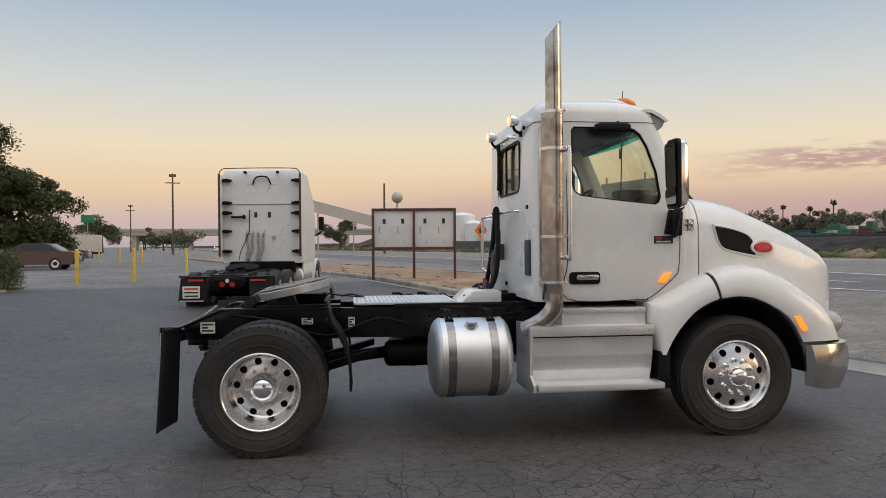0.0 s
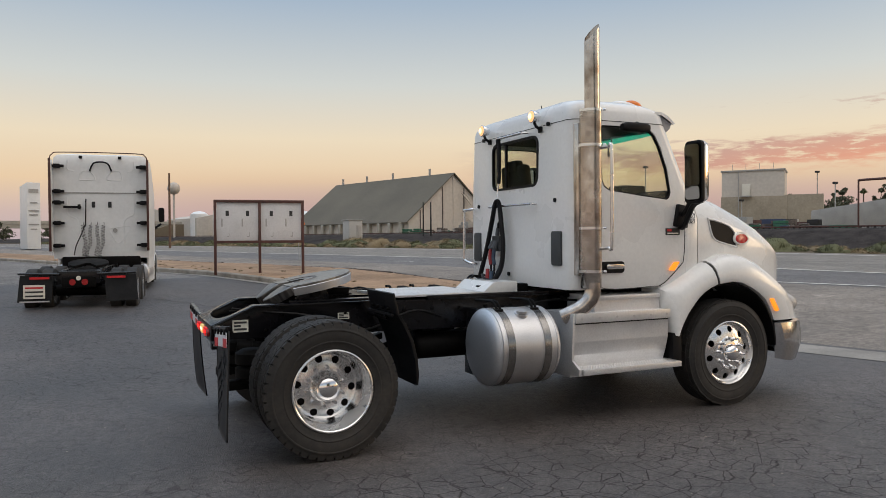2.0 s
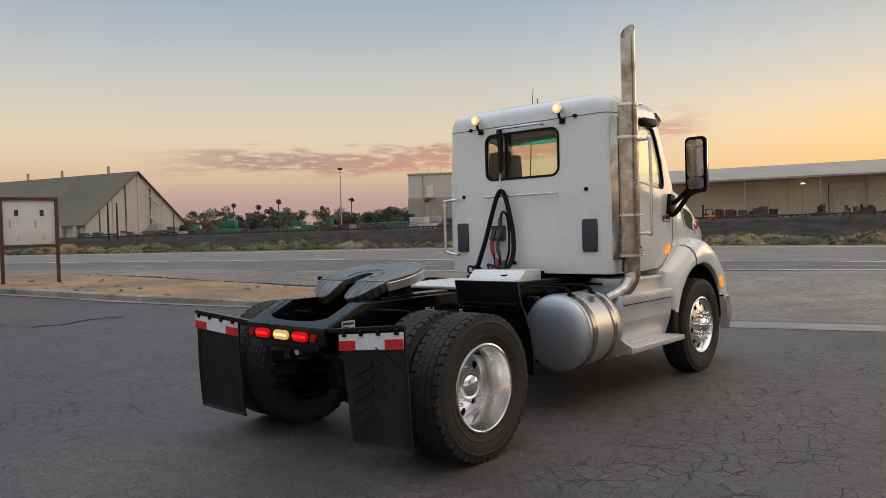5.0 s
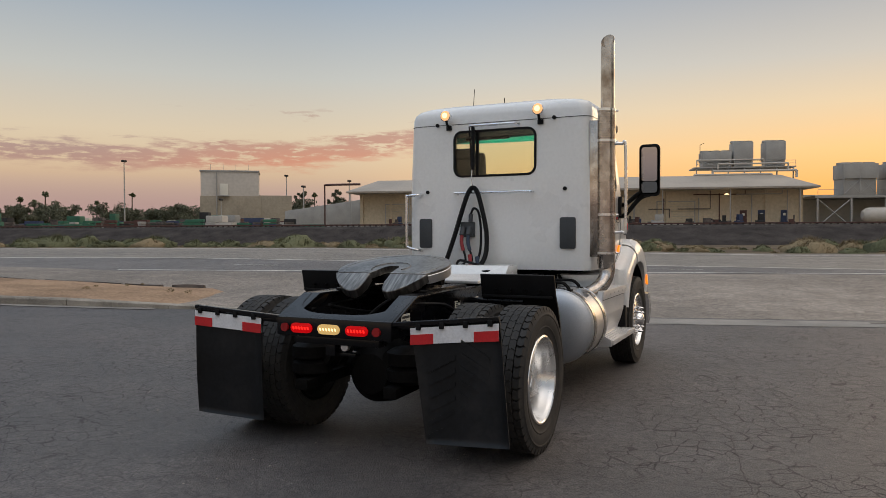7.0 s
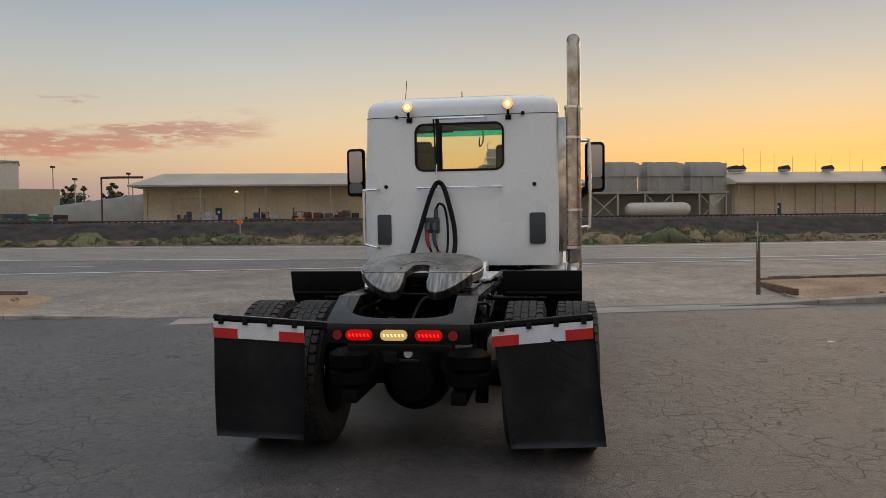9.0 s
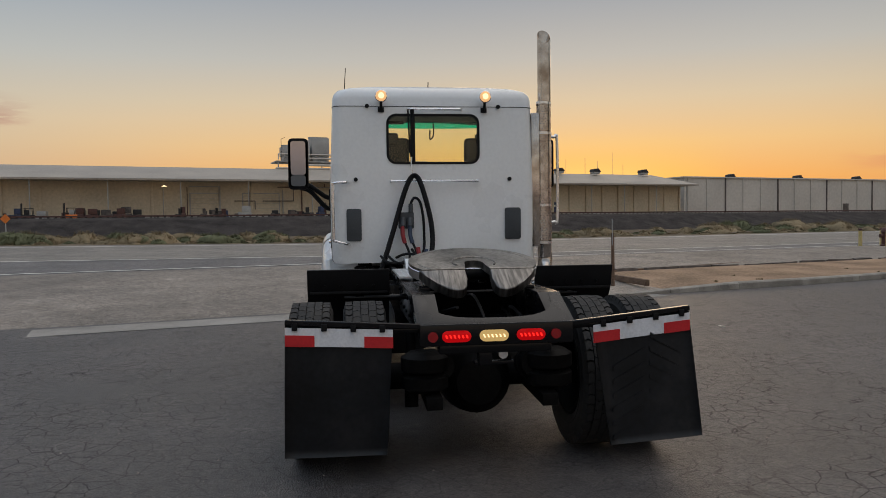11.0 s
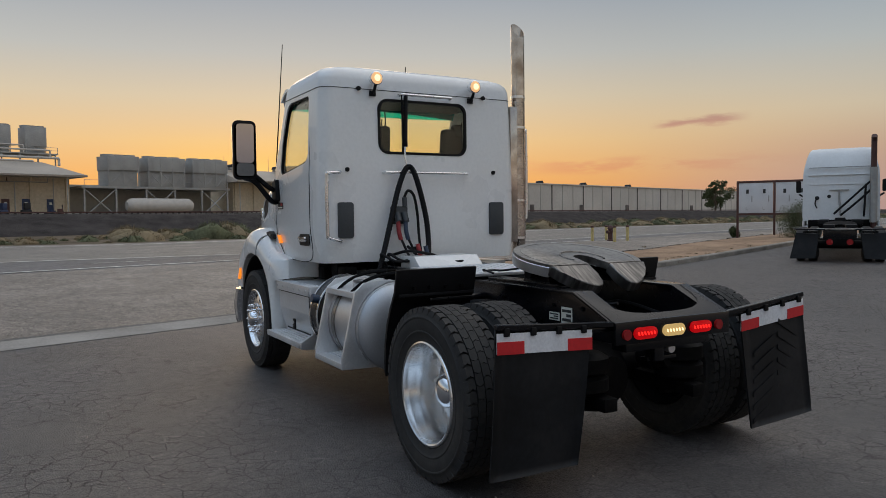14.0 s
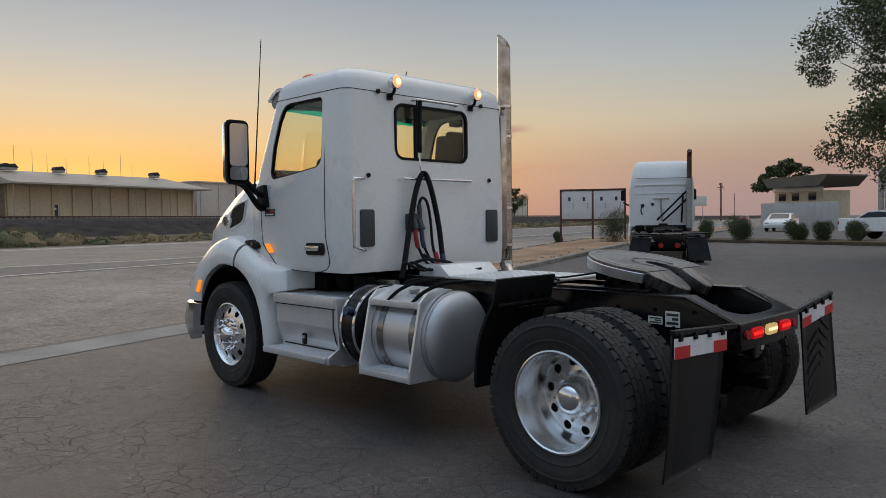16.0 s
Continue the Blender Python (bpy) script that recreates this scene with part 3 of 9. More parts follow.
def tube(bm, pts, r, seg=8, rings=None):
    """A round bar along a smooth line through pts; rings gives a corrugated hose."""
    P = [Vector(p) for p in pts]
    fine = []
    n = 6
    for i in range(len(P) - 1):
        a, b, c, d = P[max(0, i - 1)], P[i], P[i + 1], P[min(len(P) - 1, i + 2)]
        for k in range(n):
            t = k / n
            fine.append(0.5 * ((2 * b) + (c - a) * t + (2 * a - 5 * b + 4 * c - d) * t * t + (3 * b - a - 3 * c + d) * t ** 3))
    fine.append(P[-1])
    if rings:
        dense = []
        for i in range(len(fine) - 1):
            for k in range(rings):
                dense.append(fine[i].lerp(fine[i + 1], k / rings))
        dense.append(fine[-1])
        fine = dense
    prev, u = None, None
    for i, p in enumerate(fine):
        d = (fine[min(i + 1, len(fine) - 1)] - fine[max(i - 1, 0)]).normalized()
        if u is None:
            u, _ = frame_of(d)
        u = (u - d * u.dot(d)).normalized()
        v = d.cross(u)
        rr = r * (1 + (0.16 if rings and i % 2 else 0))
        ring = [bm.verts.new(p + rr * (math.cos(t) * u + math.sin(t) * v)) for t in (2 * math.pi * k / seg for k in range(seg))]
        if prev:
            for k in range(seg):
                bm.faces.new((prev[k], prev[(k + 1) % seg], ring[(k + 1) % seg], ring[k]))
        else:
            bm.faces.new(ring[::-1])
        prev = ring
    bm.faces.new(prev)
    return bm


def lathe(bm, prof, c, axis="y", seg=40, side=1, close=False):
    """Turns (radius, along) pairs about an axis through c."""
    c = Vector(c)
    rows = []
    for r, a in prof:
        ring = []
        for i in range(seg):
            t = 2 * math.pi * i / seg
            p, q = r * math.cos(t), r * math.sin(t)
            o = {"y": (p, a * side, q), "x": (a * side, p, q), "z": (p, q, a * side)}[axis]
            ring.append(bm.verts.new(c + Vector(o)))
        rows.append(ring)
    for a, b in zip(rows, rows[1:] + ([rows[0]] if close else [])):
        for i in range(seg):
            j = (i + 1) % seg
            bm.faces.new((a[i], a[j], b[j], b[i]))
    if not close:
        for ring in (rows[0], rows[-1]):
            bm.faces.new(ring)
    return bm


def prism(bm, poly, a0, a1, axis="y", bev=0.0, m=None, seg=2):
    """A flat outline given thickness along an axis."""
    b = bmesh.new()

    def at(p, a):
        return {"y": (p[0], a, p[1]), "x": (a, p[0], p[1]), "z": (p[0], p[1], a)}[axis]
    lo = [b.verts.new(at(p, a0)) for p in poly]
    hi = [b.verts.new(at(p, a1)) for p in poly]
    n = len(poly)
    for i in range(n):
        b.faces.new((lo[i], lo[(i + 1) % n], hi[(i + 1) % n], hi[i]))
    b.faces.new(lo[::-1])
    b.faces.new(hi)
    if bev:
        bmesh.ops.bevel(b, geom=b.edges[:], offset=bev, segments=seg, affect="EDGES", profile=0.6)
    if m is not None:
        bmesh.ops.transform(b, matrix=m, verts=b.verts)
    return merge(bm, b)


def loft(bm, rings, caps=True, closed=True):
    rows = [[bm.verts.new(p) for p in r] for r in rings]
    n = len(rows[0])
    for a, b in zip(rows, rows[1:]):
        for i in range(n if closed else n - 1):
            j = (i + 1) % n
            bm.faces.new((a[i], a[j], b[j], b[i]))
    if caps and closed:
        bm.faces.new(rows[0][::-1])
        bm.faces.new(rows[-1])
    return bm


def round_rect(w, h, r, k=5):
    """Outline of a rounded rectangle about 0, 0."""
    out = []
    for cx, cy, a in ((w / 2 - r, h / 2 - r, 0), (-w / 2 + r, h / 2 - r, 90), (-w / 2 + r, -h / 2 + r, 180), (w / 2 - r, -h / 2 + r, 270)):
        for i in range(k + 1):
            t = radians(a + 90 * i / k)
            out.append((cx + r * math.cos(t), cy + r * math.sin(t)))
    return out


def boolean(ob, cutters):
    """Cuts solids out of a mesh once and keeps the plain result."""
    for c in cutters:
        md = ob.modifiers.new("cut", "BOOLEAN")
        md.operation, md.object, md.solver = "DIFFERENCE", c, "EXACT"
    dg = bpy.context.evaluated_depsgraph_get()
    dg.update()
    me = bpy.data.meshes.new_from_object(ob.evaluated_get(dg))
    ob.modifiers.clear()
    ob.data = me
    me.polygons.foreach_set("use_smooth", [True] * len(me.polygons))
    me.set_sharp_from_angle(angle=radians(30))
    for c in cutters:
        bpy.data.objects.remove(c)
    return ob


# ---- the ground: lot, apron, highway, verge, railway bank and yards ----
ROAD = radians(106)
DIR, NOR = Vector((math.cos(ROAD), math.sin(ROAD), 0)), Vector((math.sin(ROAD), -math.cos(ROAD), 0))


def site(n, s, z=0.0):
    """A place n metres across the highway from the truck's rear axle and s metres along it."""
    return NOR * n + DIR * s + Vector((0, 0, z))


def ground_z(n):
    prof = [(-4000, 0), (8.6, 0), (14.5, 0.33), (17, 0.35), (44, 0.35), (52, 0.3), (74, 0.2), (80, 2.1), (82, 2.4), (88, 2.4), (92, 2.2), (4000, 2.2)]
    for (a, za), (b, zb) in zip(prof, prof[1:]):
        if n <= b:
            return za + (zb - za) * (n - a) / (b - a)
    return 2.2


def cross_fall(n, s):
    """The far lanes climb a little towards one end of the view and drop towards the other."""
    a = min(1, max(0, (n - 17) / 6)) * min(1, max(0, (64 - n) / 14))
    return 0.19 * a * min(1, max(-1, s / 14))


def rise(s):
    """The lot climbs gently away from the truck along the highway."""
    a = min(1, max(0, (s - 3) / 15)) if s > 0 else min(1, max(0, (-s - 12) / 22))
    return (0.47 if s > 0 else 0.40) * a * a * (3 - 2 * a)


SROWS = [-4000, -1500, -600, -300, -150, -80, -46, -34, -31, -28, -25, -22, -19, -16, -12, -6, 0, 3, 5, 7, 9, 11, 13, 15, 16.6, 18, 24, 40, 80, 150, 300, 600, 1500, 4000]
STRIPS = [(-4000, "yard"), (-260, "lot"), (-60, "lot"), (-20, "lot"), (0, "lot"), (8.3, "apron"), (10, "apron"), (12, "apron"), (14.5, "shoulder"), (16.6, "nearlane"), (20, "nearlane"), (23, "road"), (30, "road"), (41.2, "shoulder"), (44, "verge"), (50, "verge"), (64, "verge"), (74, "ballast"), (80, "ballast"), (82, "ballast"), (88, "ballast"), (92, "yard"), (300, "yard"), (4000, None)]
kinds = ["lot", "farlot", "nearlane", "apron", "shoulder", "road", "verge", "ballast", "yard"]
me = bpy.data.meshes.new("ground")
gv, gf, gm = [], [], []
for i, (n, k) in enumerate(STRIPS):
    for s in SROWS:
        gv.append(tuple(site(n, s, max(ground_z(n), rise(s)) if n < 17 else ground_z(n) + cross_fall(n, s))))
    if i:
        for j in range(len(SROWS) - 1):
            a, w = (i - 1) * len(SROWS) + j, len(SROWS)
            gf.append((a, a + 1, a + w + 1, a + w))
            k = STRIPS[i - 1][1]
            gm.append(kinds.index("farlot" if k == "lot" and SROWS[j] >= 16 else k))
me.from_pydata(gv, [], gf)
for k in kinds:
    me.materials.append(M[k])
me.polygons.foreach_set("material_index", gm)
ground = tagged(new("ground", me), "cracked grey asphalt lot running to a highway and dry verge", "ground", kind="structure")


def lane_line(n, w, dashes=None, s0=-900, s1=900):
    v, f = [], []
    rows = [s0, -200, -60, -14, -7, 0, 7, 14, 60, 200, s1]
    spans = list(zip(rows, rows[1:])) if not dashes else [(s, s + dashes[0]) for s in np.arange(s0, s1, dashes[1])]
    for a, b in spans:
        k = len(v)
        v += [site(m, t, ground_z(m) + cross_fall(m, t) + 0.012) for m, t in ((n, a), (n, b), (n + w, b), (n + w, a))]
        f.append((k, k + 1, k + 2, k + 3))
    return v, f


for n, w, d, nm in ((16.9, 0.22, None, "edge_line"), (22.9, 0.3, None, "lane_line"), (19.6, 0.16, (1.7, 14.6), "lane_line"), (40.6, 0.55, None, "edge_line")):
    v, f = lane_line(n, w, d, -400 if d else -900, 400 if d else 900)
    tagged(raw(nm, v, f, "line"), "worn white painted line on the highway", "road marking", kind="structure")
# the concrete valley gutter along the lot
tagged(raw("gutter", [site(n, s, 0.006 + (0.02 if e else 0)) for n, e in ((7.28, 0), (8.08, 0)) for s in (-7.9, -2.6, 2.2, 7.2)], [(0, 1, 5, 4), (1, 2, 6, 5), (2, 3, 7, 6)], "gutter"), "pale concrete valley gutter across the driveway", "gutter", kind="structure")


def curb_n(s):
    if s > 0:
        return 8.1 - 0.24 * (s - 6) if s < 10.5 else max(7.02 - 0.1 * (s - 10.5), 6.79 - 0.05 * (s - 10.5))
    return 7.75


# a narrow pale pan at the foot of the kerb, and one long open crack in the lot
ss = [6.6 + 1.4 * i for i in range(26)]
tagged(raw("gutter_pan", [site(curb_n(a) - w, a, rise(a) + 0.012) for w in (0.24, 0.0) for a in ss], [(i, i + 1, 27 + i, 26 + i) for i in range(25)], "gutter"), "pale concrete pan at the foot of the kerb", "gutter", kind="structure")
rng = random.Random(31)
path = [(1.2, 12.5), (1.9, 12.0), (2.5, 11.6), (2.9, 10.9), (3.2, 9.9), (3.46, 8.85), (4.0, 8.65), (4.57, 8.8), (5.3, 8.6)]
line = []
for (n0, s0), (n1, s1) in zip(path, path[1:]):
    for i in range(6):
        line.append((n0 + (n1 - n0) * i / 6 + rng.uniform(-0.05, 0.05), s0 + (s1 - s0) * i / 6 + rng.uniform(-0.05, 0.05), rng.uniform(0.015, 0.055)))
k = len(line)
tagged(raw("pavement_crack", [site(n, a + sg * w, rise(a) + 0.008) for sg in (-1, 1) for n, a, w in line], [(i, i + 1, k + i + 1, k + i) for i in range(k - 1)], "tarcrack"), "long dark open crack across the asphalt", "crack", kind="structure")

# raised sandy beds with concrete kerbs, one on each side of the driveway
for name, s0, s1, back, k0 in (("planting_bed", 6.4, 66, 12.0, 4.5), ("planting_bed", -8.4, -70, 11.8, -6.4)):
    e = thing(name, "sandy raised roadside bed behind a concrete kerb", "roadside bed", kind="structure")
    k, sg = 24, (1 if s1 > s0 else -1)
    ss = [s0 + (s1 - s0) * (i / k) ** 1.3 for i in range(k + 1)]
    v, f = [], []
    rng = random.Random(5)
    for i, s in enumerate(ss):
        n0 = curb_n(s) + 0.17
        width = min(max(back - n0, 0.8), 5.4)
        for j in range(6):
            n = n0 + width * j / 5
            top = max(0.15 + 0.02 * j, ground_z(n) + 0.03, rise(s) + 0.13) + rng.uniform(-0.012, 0.02)
            low = max(ground_z(n), rise(s)) - 0.03
            v.append(site(n, s, low + (top - low) * min(1, abs(s - s0) / 1.6) * (1 if j < 5 else 0.3)))
    for i in range(k):
        for j in range(5):
            f.append((i * 6 + j, i * 6 + j + 1, i * 6 + 7 + j, i * 6 + 6 + j))
    raw("sand", v, f, "sand", e, smooth=True)
    L = abs(s1 - k0)
    step = 1.9
    for i in range(int(L / step)):
        a, b = k0 + sg * step * i, k0 + sg * step * (i + 0.994)
        bm = bmesh.new()
        pa, pb = site(curb_n(a), a, rise(a)), site(curb_n(b), b, rise(b))
        ring = [(0, -0.05), (0, 0.12), (0.03, 0.15), (0.16, 0.155), (0.18, -0.05)]
        loft(bm, [[(p + NOR * q[0] + Vector((0, 0, q[1] * min(1, 0.08 + abs(s - k0) / 3.6) if q[1] > 0 else q[1])))[:] for q in ring] for p, s in ((pa, a), (pb, b))])
        part("kerb_stone", bm, "curb", e)
    # broken asphalt lip along the bed's road side
    for i in range(26):
        a = s0 + sg * (1.2 + 1.15 * i)
        b = a + sg * rng.uniform(0.7, 1.12)
        bm = bmesh.new()
        rows = []
        for s in (a, (a + b) / 2, b):
            n = curb_n(s) + 0.17 + min(max(back - curb_n(s) - 0.17, 0.8), 5.4) - 0.25 + rng.uniform(-0.09, 0.09)
            z = max(ground_z(n), rise(s), 0.15)
            w = rng.uniform(0.07, 0.16)
            rows.append([tuple(site(n + q, s, z + h)) for q, h in ((0, -0.06), (0.02, rng.uniform(0.06, 0.1)), (w, rng.uniform(0.05, 0.09)), (w + 0.03, -0.06))])
        loft(bm, rows)
        part("broken_edge", bm, "crates", e)

# ---- the day-cab tractor ----
truck = thing("semi_truck", "white day-cab semi tractor with black chassis and polished wheels", "truck")


# tyres and wheels, built once each, about the y axis with the outer face towards +y
def tyre_mesh():
    bm = bmesh.new()
    half = [(0.292, 0.105), (0.306, 0.113), (0.318, 0.116), (0.322, 0.121), (0.34, 0.125), (0.362, 0.131), (0.366, 0.1345), (0.372, 0.1345), (0.376, 0.132), (0.40, 0.1375), (0.425, 0.139), (0.446, 0.1375), (0.45, 0.1405), (0.458, 0.1405), (0.463, 0.136), (0.484, 0.129), (0.494, 0.124), (0.495, 0.112)]
    lathe(bm, [(r, -y) for r, y in half] + [(r, y) for r, y in half[::-1]], (0, 0, 0), "y", 64, close=True)
    return bm


def tread_mesh(lugs):
    """Zigzag tread blocks in five rows; drive tyres have open shoulder lugs."""
    bm = bmesh.new()
    R = 0.516
    n = 46
    rg = random.Random(12)
    for row, (y0, y1) in enumerate(((-0.1235, -0.080), (-0.074, -0.028), (-0.023, 0.023), (0.028, 0.074), (0.080, 0.1235))):
        ym = (y0 + y1) / 2
        for i in range(n):
            u0 = i + 0.5 * (row % 2)
            outer = lugs and row in (0, 4)
            g0 = 0.11 if outer else 0.034
            kink = 0.16 if row % 2 else -0.16
            edge = []
            for f, y, k in ((0, y0, 0), (0, ym, kink), (0, y1, 0), (1, y1, 0), (1, ym, kink), (1, y0, 0)):
                edge.append((2 * math.pi * (u0 + (g0 if f == 0 else 1 - g0) + k) / n, y))
            top = R - (0.003 if outer else 0.007 if row in (0, 4) else 0) - rg.uniform(0, 0.0012)
            lo = []
            for a, y in edge:
                low, out = (0.474, 1.085) if outer and abs(y) > 0.12 else (0.49, 1.0)
                lo.append(bm.verts.new((low * math.cos(a), y * out, low * math.sin(a))))
            hi = [bm.verts.new((top * math.cos(a), y, top * math.sin(a))) for a, y in edge]
            bm.faces.new(hi)
            for k in range(6):
                bm.faces.new((lo[k], lo[(k + 1) % 6], hi[(k + 1) % 6], hi[k]))
    return bm


def wheel_disc(rear):
    bm = bmesh.new()
    if rear:
        prof = [(0.314, 0.116), (0.310, 0.124), (0.300, 0.128), (0.292, 0.122), (0.287, 0.10), (0.281, 0.085), (0.277, 0.045), (0.271, 0.035), (0.266, -0.06), (0.262, -0.10), (0.252, -0.118), (0.236, -0.126), (0.20, -0.122), (0.182, -0.114), (0.095, -0.114), (0.095, -0.135), (0.236, -0.145), (0.272, -0.125), (0.29, 0.05), (0.306, 0.1)]
    else:
        prof = [(0.314, 0.116), (0.310, 0.124), (0.300, 0.128), (0.290, 0.116), (0.282, 0.09), (0.268, 0.082), (0.252, 0.086), (0.23, 0.096), (0.19, 0.108), (0.15, 0.115), (0.15, 0.098), (0.205, 0.088), (0.245, 0.074), (0.275, 0.066), (0.296, 0.08), (0.306, 0.1)]
    lathe(bm, prof, (0, 0, 0), "y", 64, close=True)
    return bm


def hole_cutters(rear):
    bm = bmesh.new()
    rc, hr = (0.214, 0.029) if rear else (0.228, 0.03)
    for i in range(10):
        a = 2 * math.pi * (i + 0.5) / 10
        cyl(bm, (rc * math.cos(a), -0.2, rc * math.sin(a)), (rc * math.cos(a), 0.2, rc * math.sin(a)), hr, seg=18)
    return link("cutter", bm, "dark")


def build_wheel(name, rear, label, inner=False):
    w = thing(name, label, "wheel")
    part("tyre", tyre_mesh(), "rubber", w, "worn black truck tyre", 30)
    tagged(part("tread", tread_mesh(rear), "rubber", w, "", 30), kind="stuff")
    rim = part("rim", wheel_disc(rear), "under" if inner else "alu", w, "dark steel rim" if inner else "polished aluminium rim with round hand holes", 30)
    boolean(rim, [hole_cutters(rear)])
    bm = bmesh.new()
    lathe(bm, [(0.262, -0.135), (0.255, -0.155), (0.12, -0.155), (0.12, -0.165), (0.262, -0.17)] if rear else [(0.29, -0.10), (0.27, -0.10), (0.26, 0.03), (0.12, 0.03), (0.12, 0.02), (0.29, -0.105)], (0, 0, 0), "y", 32)
    part("brake_drum", bm, "under", w)
    if rear:
        bm = bmesh.new()
        lathe(bm, [(0.122, -0.118), (0.12, -0.098), (0.106, -0.085), (0.1, -0.03), (0.094, -0.02), (0.085, -0.04)], (0, 0, 0), "y", 32)
        part("hub", bm, "alu", w)
        bm = bmesh.new()
        lathe(bm, [(0.102, -0.034), (0.104, -0.026), (0.1, -0.012), (0.086, 0.01), (0.06, 0.026), (0.03, 0.034), (0.004, 0.036)], (0, 0, 0), "y", 32)
        part("hub_cap", bm, "chrome", w, "domed chrome hub cap")
    else:
        bm = bmesh.new()
        lathe(bm, [(0.155, 0.10), (0.155, 0.118), (0.125, 0.128), (0.085, 0.135), (0.075, 0.17), (0.06, 0.188), (0.03, 0.196), (0.004, 0.198)], (0, 0, 0), "y", 32)
        part("hub_cap", bm, "chrome", w, "domed chrome hub cover")
    for i in range(10):
        a = 2 * math.pi * i / 10
        r = 0.147 if rear else 0.143
        bm = bmesh.new()
        y0, y1 = (-0.118, -0.072) if rear else (0.112, 0.178)
        if rear:
            cyl(bm, (r * math.cos(a), y0, r * math.sin(a)), (r * math.cos(a), y1, r * math.sin(a)), 0.017, 0.013, 8)
        else:
            lathe(bm, [(0.021, 0.0), (0.021, 0.012), (0.014, 0.018), (0.014, 0.055), (0.006, 0.068)], (r * math.cos(a), 0.112, r * math.sin(a)), "y", 10)
        part("lug_nut", bm, "chrome", w)
    return w


front_wheel = build_wheel("front_wheel", False, "steer wheel with polished rim and spiked lug covers")
rear_wheel = build_wheel("rear_wheel", True, "dual drive wheel with deep polished rim")
inner_wheel = build_wheel("rear_wheel", True, "inner dual drive wheel with dark rim", True)


# wheels are parts of the truck: their own pieces lie one level deeper
def as_parts(proto, m, name, label):
    """Moves a wheel's pieces under one tyre-and-rim part of the truck."""
    w = copy_thing(proto, m)
    w.name = name
    w.parent = truck
    for key in ("category",):
        if key in w:
            del w[key]
    w["label"] = label
    return w


for sd in (1, -1):
    rot = pose(0, 0, 0, 0, 0, 0 if sd == 1 else 180)
    as_parts(front_wheel, pose(4.0, 1.02 * sd, 0.508) @ rot @ pose(0, 0, 0, 0, 7 * sd), "front_wheel", "steer wheel with polished aluminium rim")
    as_parts(rear_wheel, pose(0.008, 1.115 * sd, 0.516) @ rot @ pose(0, 0, 0, 0, 12), "rear_wheel", "outer drive wheel with deep polished rim")
    as_parts(inner_wheel, pose(0.008, 0.765 * sd, 0.516) @ pose(0, 0, 0, 0, 0, 180) @ rot, "rear_wheel", "inner drive wheel of a dual pair")
for proto in (front_wheel, rear_wheel, inner_wheel):
    for o in (*proto.children_recursive, proto):
        bpy.data.objects.remove(o)

# chassis
for sd in (1, -1):
    bm = bmesh.new()
    y0, y1 = 0.36 * sd, 0.435 * sd
    prism(bm, [(-0.74, 0.84), (4.95, 0.80), (4.95, 1.04), (2.0, 1.09), (-0.15, 1.10), (-0.42, 1.10), (-0.74, 0.955)], min(y0, y1), max(y0, y1), "y", 0.006)
    part("frame_rail", bm, "frame", truck, "glossy black chassis rail")
    bm = bmesh.new()
    prism(bm, [(-0.74, 0.962), (-0.42, 1.108), (0.62, 1.108), (0.62, 1.096), (-0.42, 1.096), (-0.74, 0.95)], min(0.33 * sd, 0.475 * sd), max(0.33 * sd, 0.475 * sd), "y", 0.003)
    part("rail_flange", bm, "frame", truck, "bolted top flange with bright worn edge")
    for i in range(26):
        x = -0.6 + 0.135 * i
        bm = bmesh.new()
        cyl(bm, (x, 0.432 * sd, 0.90 + 0.11 * (i % 2)), (x, 0.447 * sd, 0.90 + 0.11 * (i % 2)), 0.013, seg=8)
        part("frame_bolt", bm, "under", truck)
# rear cross member shaped like a horseshoe, with the lamp bar
bm = bmesh.new()
poly = [(-0.745, 0.46), (-0.745, -0.46), (-0.40, -0.46), (-0.40, -0.395)] + [(-0.40 - 0.285 * math.sin(radians(a)) ** 0.55, -0.395 * math.copysign(abs(math.cos(radians(a))) ** 0.7, math.cos(radians(a)))) for a in range(12, 170, 12)] + [(-0.40, 0.395), (-0.40, 0.46)]
prism(bm, poly, 0.0, 0.012, "z", 0.003, pose(-0.745, 0, 0.953) @ pose(0, 0, 0, 0, -24) @ pose(0.745, 0, 0))
part("rear_closing_plate", bm, "frame", truck, "black horseshoe closing plate at the frame end")
bm = bmesh.new()
box(bm, -0.765, -0.735, -0.46, 0.46, 0.835, 0.965, 0.01)
part("lamp_bar", bm, "frame", truck, "black steel lamp bar")
for y, nm, mt in ((0.245, "tail_lamp", "redlens"), (0.022, "reversing_lamp", "clearlamp"), (-0.2, "tail_lamp", "redlens")):
    bm = bmesh.new()
    prism(bm, round_rect(0.172, 0.066, 0.032), -0.782, -0.764, "x", 0.004, pose(0, y, 0.893))
    lm = part(nm, bm, mt, truck, "lit red oval tail lamp" if mt == "redlens" else "lit oval reversing lamp")
    for k in range(6):
        bm = bmesh.new()
        yy = y - 0.06 + 0.024 * k
        prism(bm, [(p[0] + 0.35 * p[1], p[1]) for p in round_rect(0.009, 0.02, 0.004, 2)], -0.786, -0.781, "x", 0, pose(0, yy, 0.893))
        part("diode", bm, "warmlamp" if mt == "clearlamp" else "redlamp", lm)
for y in (0.385, -0.352):
    bm = bmesh.new()
    cyl(bm, (-0.782, y, 0.893), (-0.764, y, 0.893), 0.03, seg=20)
    part("side_reflector", bm, "reddull", truck, "round red reflector")
